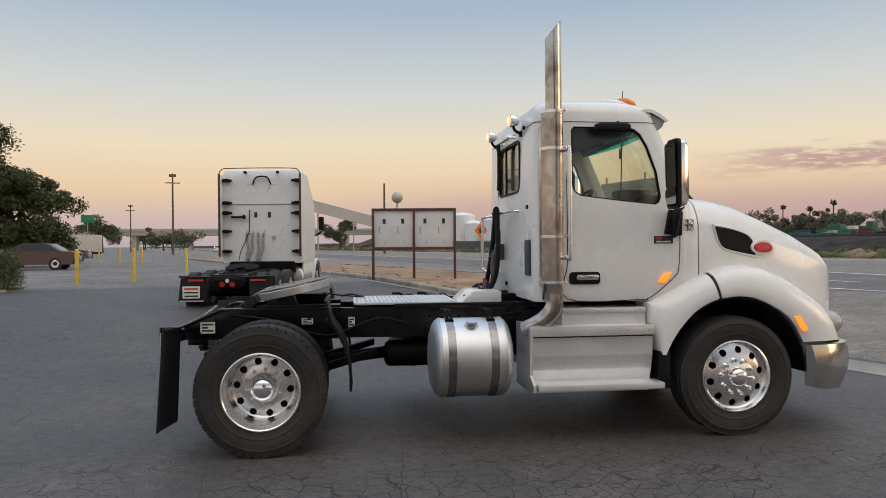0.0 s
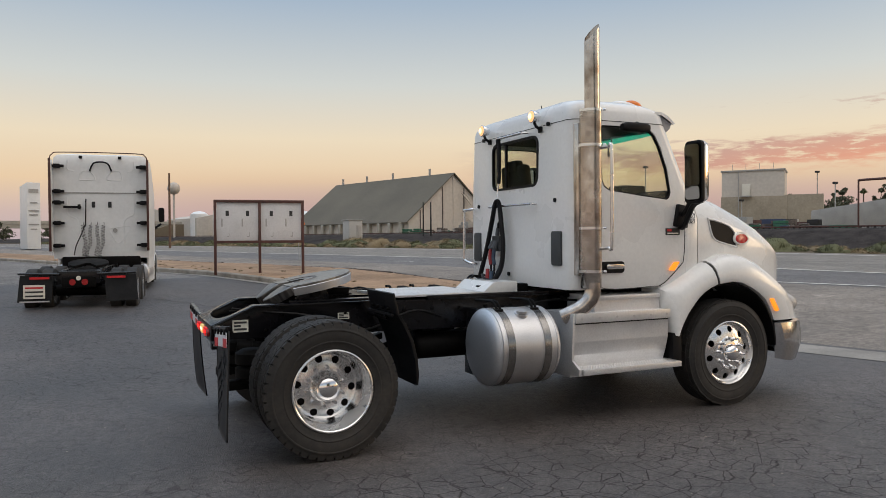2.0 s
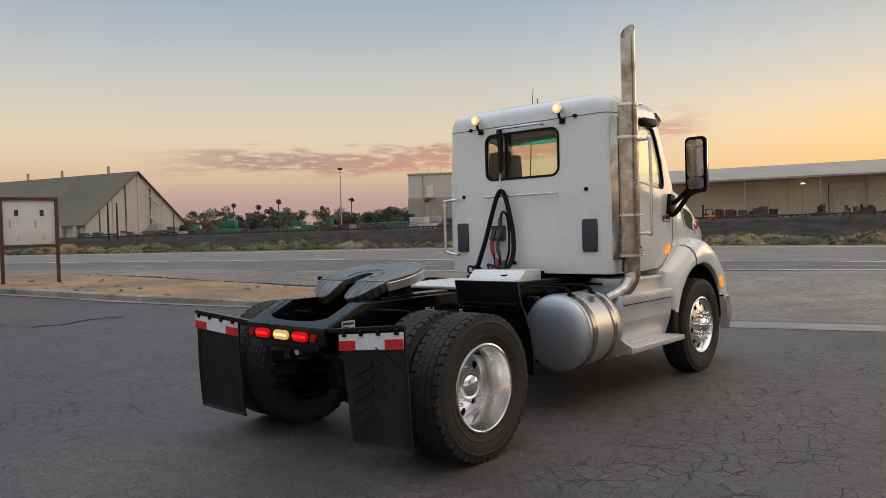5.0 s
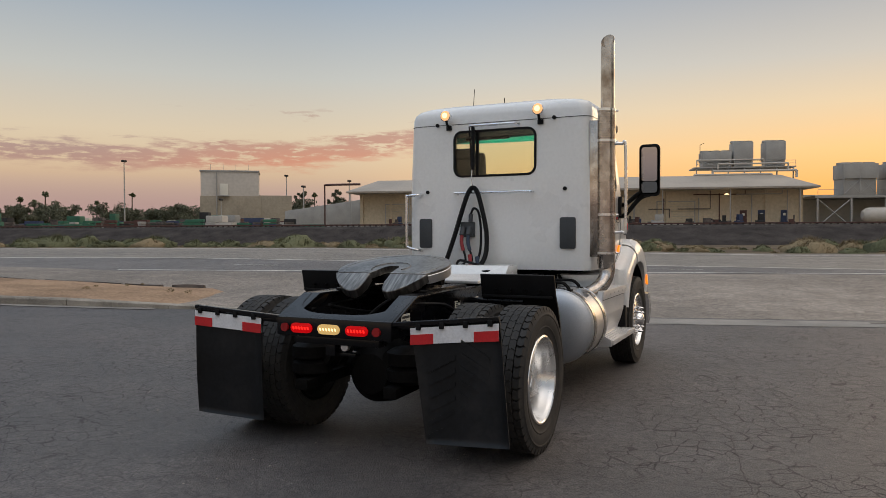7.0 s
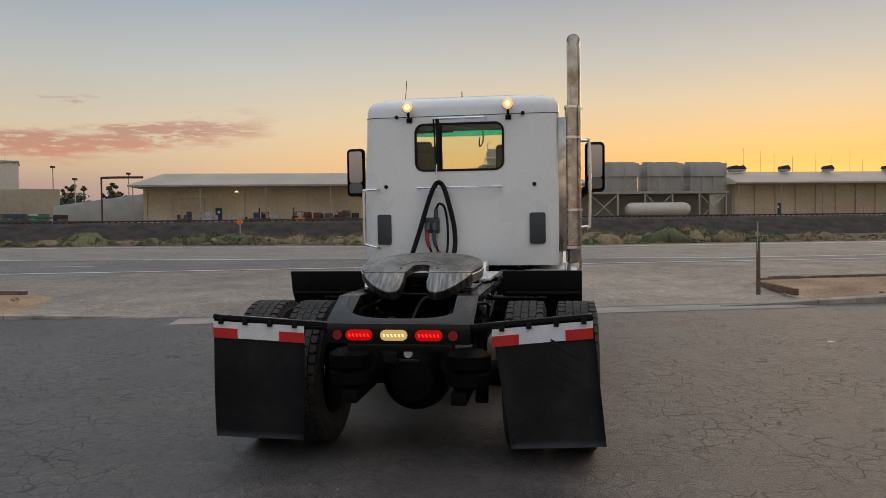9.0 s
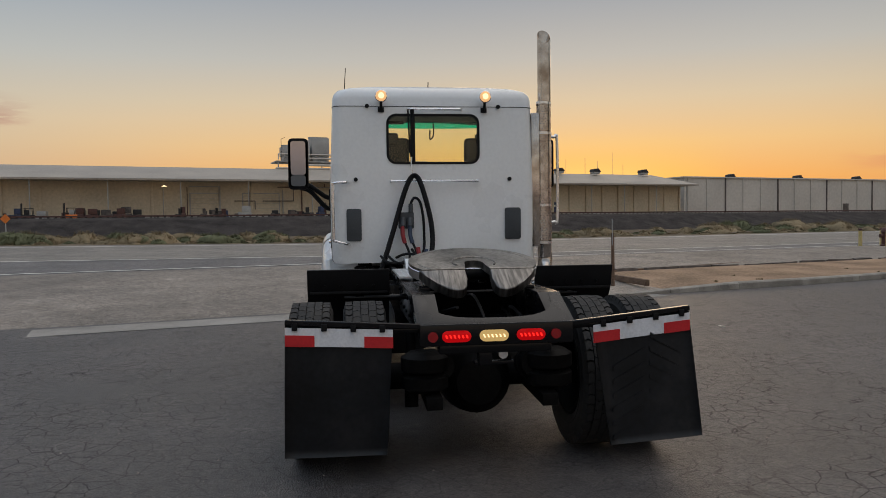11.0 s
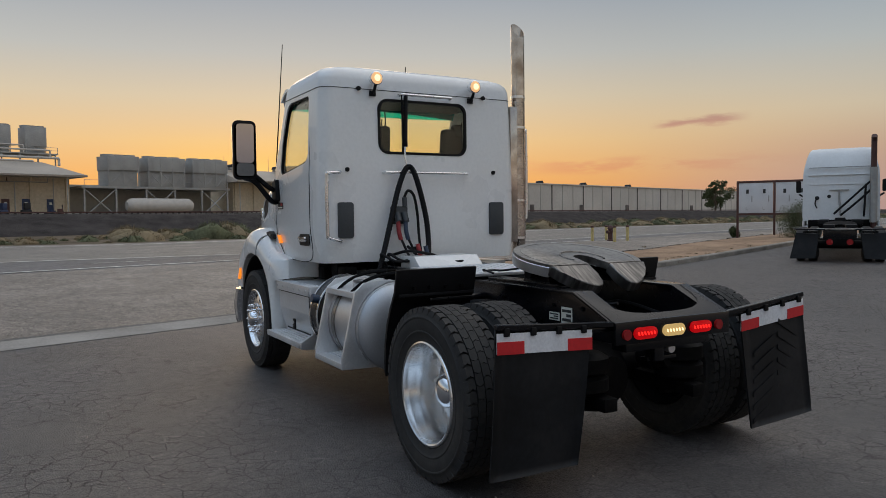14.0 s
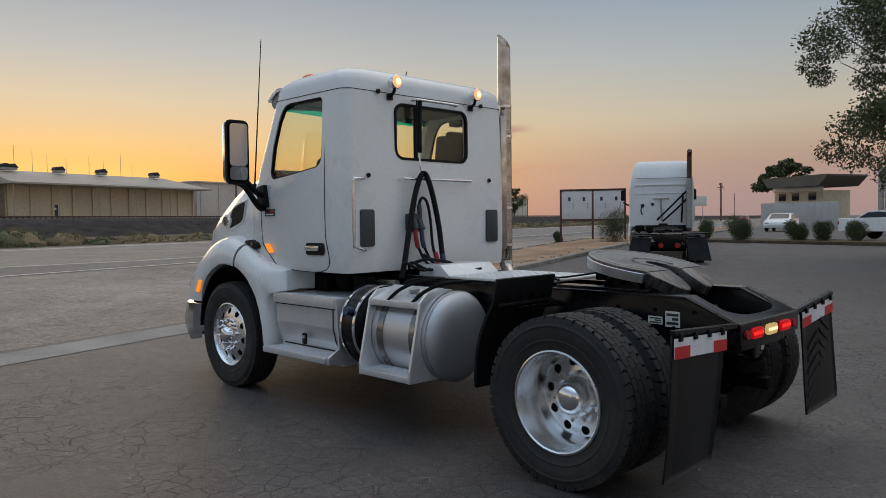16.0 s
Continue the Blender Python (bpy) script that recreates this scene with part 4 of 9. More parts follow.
for x, z in ((0.5, 0.95), (1.2, 0.95), (2.0, 0.95), (3.2, 0.9)):
    bm = bmesh.new()
    box(bm, x - 0.06, x + 0.06, -0.37, 0.37, z - 0.09, z + 0.09, 0.02)
    part("cross_member", bm, "under", truck)
bm = bmesh.new()
box(bm, -0.66, -0.6, -0.12, 0.12, 0.70, 0.72, 0.004)
box(bm, -0.70, -0.62, 0.02, 0.10, 0.70, 0.80, 0.01)
box(bm, -0.72, -0.6, -0.34, 0.34, 0.78, 0.84, 0.01)
part("plate_bracket", bm, "frame", truck, "black number plate bracket")
bm = bmesh.new()
lathe(bm, [(0.028, 0), (0.028, 0.035), (0.02, 0.04)], (-0.69, -0.05, 0.765), "x", 16)
part("plate_lamp", bm, "brushed", truck)

# rear axle, springs, air bags, drive line
bm = bmesh.new()
cyl(bm, (0, -0.62, 0.515), (0, 0.62, 0.515), 0.09, seg=24)
lathe(bm, [(0.02, -0.26), (0.15, -0.24), (0.225, -0.15), (0.25, -0.02), (0.23, 0.12), (0.17, 0.3), (0.09, 0.36)], (0, 0.02, 0.50), "x", 28)
part("rear_axle", bm, "under", truck, "black banjo axle with round differential cover")
for sd in (1, -1):
    bm = bmesh.new()
    lathe(bm, [(0.10, 0), (0.15, 0.03), (0.15, 0.10), (0.12, 0.12), (0.15, 0.14), (0.15, 0.22), (0.10, 0.25)], (-0.42, 0.40 * sd, 0.50), "z", 24)
    part("air_spring", bm, "under", truck)
    bm = bmesh.new()
    prism(bm, [(-0.62, 0.42), (0.2, 0.44), (0.95, 0.66), (0.95, 0.72), (0.2, 0.52), (-0.62, 0.50)], 0.36 * sd - 0.05, 0.36 * sd + 0.05, "y", 0.01)
    part("spring_beam", bm, "under", truck)
    bm = bmesh.new()
    cyl(bm, (-0.22, 0.3 * sd, 0.62), (-0.46, 0.3 * sd, 0.66), 0.085, seg=20)
    cyl(bm, (-0.30, 0.3 * sd, 0.63), (-0.33, 0.3 * sd, 0.635), 0.095, seg=20)
    part("brake_chamber", bm, "under", truck)
    bm = bmesh.new()
    cyl(bm, (-0.25, 0.47 * sd, 0.40), (-0.18, 0.47 * sd, 0.86), 0.035, seg=14)
    cyl(bm, (-0.25, 0.47 * sd, 0.36), (-0.22, 0.47 * sd, 0.55), 0.045, seg=14)
    part("shock_absorber", bm, "under", truck)
bm = bmesh.new()
cyl(bm, (0.32, 0.0, 0.55), (2.3, 0.0, 0.78), 0.055, seg=20)
part("drive_shaft", bm, "under", truck)
for y, z, x0, x1 in ((-0.28, 0.66, 1.0, 1.7), (0.25, 0.6, 1.2, 1.9)):
    bm = bmesh.new()
    lathe(bm, [(0.02, 0), (0.10, 0.03), (0.12, 0.06), (0.12, x1 - x0 - 0.06), (0.10, x1 - x0 - 0.03), (0.02, x1 - x0)], (x0, y, z), "x", 24)
    part("air_tank", bm, "under", truck)
bm = bmesh.new()
box(bm, 2.3, 3.6, -0.33, 0.33, 0.55, 1.1, 0.08)
box(bm, 3.5, 4.6, -0.36, 0.36, 0.62, 1.45, 0.08)
part("gearbox_and_engine", bm, "under", truck)
bm = bmesh.new()
cyl(bm, (4.0, -0.95, 0.5), (4.0, 0.95, 0.5), 0.07, seg=16)
box(bm, 3.35, 4.65, -0.45, -0.36, 0.52, 0.60, 0.01)
box(bm, 3.35, 4.65, 0.36, 0.45, 0.52, 0.60, 0.01)
part("front_axle", bm, "under", truck)
# air lines along the frame
rng = random.Random(3)
for k in range(7):
    bm = bmesh.new()
    y = rng.uniform(-0.5, 0.5)
    tube(bm, [(-0.5 + 0.5 * i, y + rng.uniform(-0.06, 0.06), 0.9 + rng.uniform(-0.08, 0.16)) for i in range(6)], 0.011, 6)
    part("air_line", bm, "plastic", truck)

# fifth wheel, tilted back on its bracket
fw = part("fifth_wheel", bmesh.new(), "grease", truck, "greasy steel fifth wheel plate")
fw_m = pose(0.09, 0, 1.262, 0, -11, 0)
bend = pose(-0.2, 0, 0, 0, -23) @ pose(0.2, 0, 0)
disc = [(0.40 * math.cos(radians(a)) + 0.02, 0.45 * math.sin(radians(a))) for a in range(-123, 124, 6)]
throat = [(-0.20, 0.085), (-0.10, 0.072)] + [(-0.04 + 0.072 * math.sin(radians(a)), 0.072 * math.cos(radians(a))) for a in range(0, 181, 20)] + [(-0.10, -0.072), (-0.20, -0.085)]
bm = bmesh.new()
prism(bm, disc + throat, -0.03, 0.022, "z", 0.006, fw_m)
part("plate", bm, "grease", fw, "worn greasy top plate with a horseshoe throat", 30)
bm = bmesh.new()
tube(bm, [fw_m @ Vector((-0.03 + 0.15 * math.cos(radians(a)), 0.15 * math.sin(radians(a)), 0.022)) for a in range(-120, 121, 12)], 0.008, 8)
part("jaw_ring", bm, "scraped", fw, "worn raised ring round the throat")
bm = bmesh.new()
tube(bm, [fw_m @ Vector((0.02 + 0.36 * math.cos(radians(a)), 0.396 * math.sin(radians(a)), 0.0215)) for a in range(-125, 126, 5)], 0.0035, 6)
part("grease_groove", bm, "grease", fw)
lobe = [(-0.196, 0.085), (-0.30, 0.085), (-0.375, 0.094), (-0.41, 0.122), (-0.418, 0.165), (-0.395, 0.225), (-0.335, 0.295), (-0.265, 0.355), (-0.196, 0.40)]
for sd in (1, -1):
    bm = bmesh.new()
    prism(bm, [(x, y * sd) for x, y in (lobe if sd == 1 else lobe[::-1])], -0.055, 0.021, "z", 0.012, fw_m @ bend, 3)
    part("approach_ramp", bm, "scraped", fw, "scraped steel approach ramp")
bm = bmesh.new()
rimp = [(0.405 * math.cos(radians(a)) + 0.02, 0.455 * math.sin(radians(a))) for a in range(-120, 121, 6)]
for (xa, ya), (xb, yb) in zip(rimp, rimp[1:]):
    q = [Vector((x * k, y * k, z)) for x, y in ((xa, ya), (xb, yb)) for k, z in ((0.95, 0.018), (1.0, 0.0), (0.985, -0.062), (0.93, -0.058))]
    vs = [bm.verts.new(fw_m @ v) for v in q]
    for a, b, c, d in ((0, 1, 5, 4), (1, 2, 6, 5), (2, 3, 7, 6), (3, 0, 4, 7)):
        bm.faces.new((vs[a], vs[b], vs[c], vs[d]))
bmesh.ops.remove_doubles(bm, verts=bm.verts, dist=0.0005)
part("skirt", bm, "brushed", fw, "bright worn skirt of the plate", 50)
for sd in (1, -1):
    bm = bmesh.new()
    prism(bm, [(-0.05, 1.115), (0.25, 1.115), (0.19, 1.24), (0.02, 1.24)], 0.30 * sd - 0.05, 0.30 * sd + 0.05, "y", 0.008)
    cyl(bm, (0.1, 0.24 * sd, 1.2), (0.1, 0.38 * sd, 1.2), 0.035, seg=16)
    part("bracket", bm, "frame", fw)
    bm = bmesh.new()
    box(bm, -0.12, 0.62, 0.32 * sd - 0.07, 0.32 * sd + 0.07, 1.108, 1.125, 0.003)
    part("slide_rail", bm, "frame", fw)
bm = bmesh.new()
cyl(bm, (0.1, -0.42, 1.19), (0.1, 0.42, 1.19), 0.04, seg=16)
box(bm, 0.22, 0.5, -0.06, 0.06, 1.14, 1.2, 0.01)
part("lock_mechanism", bm, "under", fw)

# deck plate behind the cab, raised tread pattern
deck = bmesh.new()
box(deck, 0.74, 1.68, -0.44, 0.47, 1.118, 1.142, 0.006)
dk = part("deck_plate", deck, "steppaint", truck, "white painted tread plate over the frame")
bm = bmesh.new()
for i in range(22):
    for j in range(21):
        x, y = 0.77 + 0.041 * i, -0.41 + 0.041 * j
        a = radians(45 if (i + j) % 2 else -45)
        d, e = Vector((math.cos(a), math.sin(a), 0)) * 0.013, Vector((-math.sin(a), math.cos(a), 0)) * 0.004
        c = Vector((x, y, 1.142))
        vs = [bm.verts.new(c + s * d + t * e) for s, t in ((-1, -1), (1, -1), (1, 1), (-1, 1))]
        top = [bm.verts.new(c + Vector((0, 0, 0.003)) + 0.7 * (s * d + t * e)) for s, t in ((-1, -1), (1, -1), (1, 1), (-1, 1))]
        bm.faces.new(top)
        for k in range(4):
            bm.faces.new((vs[k], vs[(k + 1) % 4], top[(k + 1) % 4], top[k]))
tagged(part("tread", bm, "steppaint", dk), kind="stuff")
bm = bmesh.new()
prism(bm, [(1.72, 1.10), (2.12, 1.10), (2.12, 1.22), (1.86, 1.22)], -0.30, 0.34, "y", 0.008)
part("hose_tray", bm, "white", truck, "white sloped cover behind the cab")
for sd in (1, -1):
    bm = bmesh.new()
    box(bm, 1.1, 2.6, 0.44 * sd - 0.03, 0.44 * sd + 0.03, 1.09, 1.13, 0.006)
    part("deck_rail", bm, "frame", truck)

# quarter fenders ahead of the drive tyres
for sd in (1, -1):
    y0, y1 = sorted((0.56 * sd, 1.17 * sd))
    prof = [(0.50, 1.215), (0.535, 1.06)] + [(0.545, 1.035), (0.60, 0.96), (0.655, 0.84), (0.688, 0.70), (0.70, 0.56), (0.695, 0.485)]
    off = [(x + 0.022, z + 0.004) for x, z in prof]
    bm = bmesh.new()
    prism(bm, prof + off[::-1], y0, y1, "y", 0.004)
    q = part("quarter_fender", bm, "plastic", truck, "black plastic quarter fender", 50)
    bm = bmesh.new()
    box(bm, 0.505, 0.525, y0 + 0.02, y1 - 0.02, 1.035, 1.055, 0.003)
    part("fender_rib", bm, "plastic", q)
    for k in range(4):
        bm = bmesh.new()
        yy = y0 + 0.12 + 0.12 * k
        cyl(bm, (0.495, yy, 1.09), (0.52, yy, 1.09), 0.014, seg=8)
        part("fender_bolt", bm, "under", q)
    bm = bmesh.new()
    cyl(bm, (0.57, 0.42 * sd, 1.0), (0.57, 0.9 * sd, 1.0), 0.022, seg=12)
    part("fender_bracket", bm, "frame", q)

# mud flaps with reflective stripes on hanger bars
for sd, top0, top1, bot0, bot1 in ((1, (0.615, 0.955), (1.232, 0.985), (0.655, 0.185), (1.25, 0.20)), (-1, (-0.59, 0.945), (-1.20, 1.005), (-0.70, 0.195), (-1.275, 0.235))):
    flap = part("mud_flap", bmesh.new(), "flap", truck, "black rubber mud flap with red and white stripe")
    nu, nv = 8, 16
    g = np.random.RandomState(4 + sd)
    front, rows = [], []
    for j in range(nv + 1):
        f = j / nv
        for i in range(nu + 1):
            u = i / nu
            y = (top0[0] * (1 - u) + top1[0] * u) * (1 - f) + (bot0[0] * (1 - u) + bot1[0] * u) * f
            z = (top0[1] * (1 - u) + top1[1] * u) * (1 - f) + (bot0[1] * (1 - u) + bot1[1] * u) * f
            x = -0.735 + 0.012 * math.sin(3.2 * u + 2 * f) * f + (0.05 * f * f if sd > 0 else -0.02 * f)
            front.append((x, y, z))
    w = nu + 1
    v = front + [(x + 0.011, y, z) for x, y, z in front]
    o = len(front)
    fc = []
    for j in range(nv):
        for i in range(nu):
            a = j * w + i
            fc += [(a, a + 1, a + w + 1, a + w), (o + a, o + a + w, o + a + w + 1, o + a + 1)]
    edge = [i for i in range(nu)] + [nu + w * j for j in range(nv)] + [w * nv + nu - i for i in range(nu)] + [w * (nv - j) for j in range(nv)]
    fc += [(edge[k], edge[(k + 1) % len(edge)], o + edge[(k + 1) % len(edge)], o + edge[k]) for k in range(len(edge))]
    raw("sheet", v, fc, "flap", flap, smooth=True)
    # raised slanted ribs on the front of the flap
    for k in range(6):
        bm = bmesh.new()
        ya = top0[0] * 0.45 + top1[0] * 0.55
        zz = 0.78 - 0.085 * k
        for dy0, dy1, dz in ((-0.21, -0.02, 0.10), (0.02, 0.21, -0.10)):
            q = [(-0.744, ya + dy0, zz), (-0.744, ya + dy1, zz + dz), (-0.744, ya + dy1, zz + dz - 0.03), (-0.744, ya + dy0, zz - 0.03)]
            vs = [bm.verts.new(p) for p in q] + [bm.verts.new((p[0] - 0.004, p[1], p[2])) for p in q]
            for f4 in ((4, 5, 6, 7), (0, 1, 5, 4), (1, 2, 6, 5), (2, 3, 7, 6), (3, 0, 4, 7)):
                bm.faces.new([vs[t] for t in f4])
        if sd == -1:
            part("rib", bm, "flap", flap)
        else:
            bm.free()
    for a, b, mt, d0, d1, xf in ((0.0, 1.0, "wtape", -0.002, -0.108, -0.748), (0.0, 0.27, "red", -0.045, -0.11, -0.751), (0.73, 1.0, "red", -0.045, -0.11, -0.751)):
        q = []
        for u, dz in ((a, d0), (b, d0), (b, d1), (a, d1)):
            y = top0[0] * (1 - u) + top1[0] * u
            z = top0[1] * (1 - u) + top1[1] * u
            q.append((y, z + dz - 0.012))
        bm = bmesh.new()
        prism(bm, q, xf, xf + 0.004, "x")
        part("reflective_stripe", bm, mt, flap, "red reflective tape" if mt == "red" else "white reflective tape")
    bm = bmesh.new()
    p0, p1 = Vector((-0.735, top0[0] - 0.16 * sd, top0[1] - 0.004)), Vector((-0.735, top1[0], top1[1] + 0.012))
    box(bm, 0, (p1 - p0).length, -0.018, 0.018, -0.012, 0.018, 0.004, 1, Matrix.Translation(p0) @ (p1 - p0).to_track_quat("X", "Z").to_matrix().to_4x4())
    part("hanger_bar", bm, "frame", flap)
    for k in range(4):
        u = 0.1 + 0.27 * k
        y = top0[0] * (1 - u) + top1[0] * u
        z = top0[1] * (1 - u) + top1[1] * u
        bm = bmesh.new()
        box(bm, -0.762, -0.735, y - 0.016, y + 0.016, z - 0.03, z + 0.012, 0.004)
        part("clip", bm, "plastic", flap)
    bm = bmesh.new()
    cyl(bm, (-0.70, 0.43 * sd, 0.93), (-0.72, 0.64 * sd, 0.94), 0.022, seg=12)
    part("hanger_tube", bm, "frame", flap)

# frame stickers, unreadable print as bars
for x, y, z, w, h in ((-0.53, -0.438, 0.945, 0.125, 0.10), (0.33, -0.438, 0.985, 0.10, 0.055), (0.72, -0.438, 0.97, 0.055, 0.09), (-0.32, 0.438, 0.955, 0.10, 0.10), (-0.20, 0.438, 0.94, 0.10, 0.05)):
    bm = bmesh.new()
    s = 0.003 if y > 0 else -0.003
    box(bm, x - w / 2, x + w / 2, min(y, y + s), max(y, y + s), z - h / 2, z + h / 2)
    st = part("sticker", bm, "label", truck, "small white warning sticker")
    for k in range(3):
        bm = bmesh.new()
        zz = z + h * (0.28 - 0.27 * k)
        box(bm, x - w * 0.40, x + w * (0.02 if k == 1 else 0.40), min(y + s, y + 1.8 * s), max(y + s, y + 1.8 * s), zz - h * 0.08, zz + h * 0.08)
        part("print_bar", bm, "ink", st)

# cab shell: rounded plan outlines stacked from floor to roof
def cab_ring(z, xb, xf, hw, rb, rf, shrink=0.0, k=6):
    xb, xf, hw = xb + shrink, xf - shrink, hw - shrink
    out = []
    for cx, cy, r, a in ((xf - rf, hw - rf, rf, 0), (xb + rb, hw - rb, rb, 90), (xb + rb, -hw + rb, rb, 180), (xf - rf, -hw + rf, rf, 270)):
        for i in range(k + 1):
            t = radians(a + 90 * i / k)
            out.append((cx + r * math.cos(t), cy + r * math.sin(t), z))
    return out


CAB = [(1.165, 2.275, 3.66, 1.00, 0.10, 0.10), (1.21, 2.27, 3.68, 1.02, 0.11, 0.12), (1.5, 2.265, 3.70, 1.03, 0.12, 0.13), (1.95, 2.265, 3.69, 1.03, 0.12, 0.13), (2.06, 2.265, 3.66, 1.026, 0.12, 0.13), (2.70, 2.28, 3.40, 1.0, 0.11, 0.16)]
ROOF = [(2.70, 2.28, 3.40, 1.0, 0.11, 0.16), (2.78, 2.285, 3.385, 0.997, 0.11, 0.18), (2.83, 2.297, 3.36, 0.982, 0.12, 0.22), (2.868, 2.322, 3.30, 0.95, 0.14, 0.26), (2.895, 2.365, 3.22, 0.89, 0.18, 0.26), (2.92, 2.45, 3.08, 0.76, 0.22, 0.24), (2.94, 2.57, 3.0, 0.52, 0.2, 0.2), (2.948, 2.67, 2.94, 0.26, 0.1, 0.1)]
bm = bmesh.new()
loft(bm, [cab_ring(*r) for r in CAB])
cab = part("cab", bm, "white", truck, "glossy white day cab shell")
bm = bmesh.new()
loft(bm, [cab_ring(z if i else 1.24, xb, xf, hw, rb, rf, 0.045) for i, (z, xb, xf, hw, rb, rf) in enumerate(CAB[:-1])] + [cab_ring(2.75, 2.283, 3.385, 0.998, 0.11, 0.16, 0.045)])
inner = link("cutter", bm, "trim")
cuts = [inner]
bm = bmesh.new()
prism(bm, round_rect(0.905, 0.475, 0.085), 2.0, 2.5, "x", 0, pose(0, 0.012, 2.38))
cuts.append(link("cutter", bm, "white"))
DOORWIN = [(2.585, 2.15), (2.585, 2.63), (2.61, 2.66), (3.08, 2.66), (3.15, 2.645), (3.205, 2.60), (3.265, 2.50), (3.345, 2.28), (3.38, 2.06), (3.36, 2.01), (3.33, 1.99), (3.03, 2.02), (2.66, 2.065), (2.605, 2.10)]
for sd in (1, -1):
    bm = bmesh.new()
    prism(bm, DOORWIN, min(0.8 * sd, 1.3 * sd), max(0.8 * sd, 1.3 * sd), "y")
    cuts.append(link("cutter", bm, "white"))
bm = bmesh.new()
ws = [(0.955, 2.10), (0.935, 2.75), (-0.935, 2.75), (-0.955, 2.10)]
prism(bm, ws, 3.22, 4.0, "x")
cuts.append(link("cutter", bm, "white"))
boolean(cab, cuts)
bm = bmesh.new()
loft(bm, [cab_ring(*r) for r in ROOF])
roof = part("cab_roof", bm, "white", truck, "white moulded cab roof cap")
bm = bmesh.new()
loft(bm, [cab_ring(2.60, 2.28, 3.40, 1.0, 0.11, 0.2, 0.045), cab_ring(2.80, 2.29, 3.385, 0.99, 0.12, 0.24, 0.05), cab_ring(2.84, 2.33, 3.32, 0.93, 0.12, 0.26, 0.05)])
hollow = link("cutter", bm, "trim")
bm = bmesh.new()
prism(bm, [(0.93, 2.5), (0.92, 2.765), (-0.92, 2.765), (-0.93, 2.5)], 3.24, 4.0, "x")
boolean(roof, [hollow, link("cutter", bm, "white")])
bm = bmesh.new()
loft(bm, [cab_ring(2.697, 2.28, 3.402, 1.0, 0.11, 0.16, -0.0025), cab_ring(2.703, 2.28, 3.402, 1.0, 0.11, 0.16, -0.0025)])
part("roof_seam", bm, "dark", truck)
# glass
bm = bmesh.new()
prism(bm, round_rect(0.90, 0.47, 0.085), 2.285, 2.291, "x", 0, pose(0, 0.012, 2.38))
g = part("rear_window", bm, "glass", truck, "tinted sliding rear window")
g.visible_shadow = False
bm = bmesh.new()
o = round_rect(0.925, 0.495, 0.095)
i_ = round_rect(0.878, 0.448, 0.075)
vs = [[bm.verts.new((x, 0.012 + p[0], 2.38 + p[1])) for p in ring] for x, ring in ((2.262, o), (2.262, i_), (2.288, i_), (2.288, o))]
for a in range(4):
    for k in range(len(o)):
        bm.faces.new((vs[a][k], vs[a][(k + 1) % len(o)], vs[(a + 1) % 4][(k + 1) % len(o)], vs[(a + 1) % 4][k]))
part("window_gasket", bm, "plastic", g)
bm = bmesh.new()
box(bm, 2.278, 2.30, 0.19, 0.225, 2.15, 2.61, 0.003)
part("window_divider", bm, "plastic", g)
for sd in (1, -1):
    yo = 1.012 * sd
    bm = bmesh.new()
    sl = 0.035 * sd / 0.6
    c = [bm.verts.new((x, yo - sl * (z - 2.05) - 0.012 * sd, z)) for x, z in DOORWIN]
    d = [bm.verts.new((v.co.x, v.co.y - 0.005 * sd, v.co.z)) for v in c]
    n = len(c)
    bm.faces.new(c)
    bm.faces.new(d[::-1])
    for k in range(n):
        bm.faces.new((c[k], c[(k + 1) % n], d[(k + 1) % n], d[k]))
    dg_ = part("door_window", bm, "glass", truck, "tinted door window in a black rubber seal")
    dg_.visible_shadow = False
    bm = bmesh.new()
    cen = Vector((2.98, 2.33))
    rings = []
    for dy, grow in ((0.004, 1.055), (0.008, 1.045), (0.006, 0.965), (-0.02, 0.965)):
        rings.append([bm.verts.new((cen.x + (x - cen.x) * (grow + (0.03 if grow > 1 and x > 3.2 else 0)), yo + (dy + 0.004) * sd - sl * ((cen.y + (z - cen.y) * grow) - 2.05), cen.y + (z - cen.y) * grow)) for x, z in DOORWIN])
    for a, b in zip(rings, rings[1:]):
        for k in range(n):
            bm.faces.new((a[k], a[(k + 1) % n], b[(k + 1) % n], b[k]))
    part("window_seal", bm, "plastic", dg_)
def curved_sheet(rows, half, bow, thick):
    """A sheet bowed forward in plan: rows of (x at the middle, z, half-width share)."""
    bm = bmesh.new()
    rings = []
    for x, z in rows:
        line = [(x - bow * (k / 6) ** 2, half * k / 6, z) for k in range(-6, 7)]
        rings.append(line + [(px - thick, py, pz) for px, py, pz in line[::-1]])
    return loft(bm, rings)


wsg = part("windshield", curved_sheet(((3.615, 2.06), (3.485, 2.44), (3.375, 2.765)), 0.93, 0.10, 0.006), "glass", truck, "windshield with a green sun band")
wsg.visible_shadow = False
sb = part("sun_band", curved_sheet(((3.415, 2.625), (3.372, 2.755)), 0.92, 0.10, 0.004), "visorgreen", wsg)
sb.visible_shadow = False

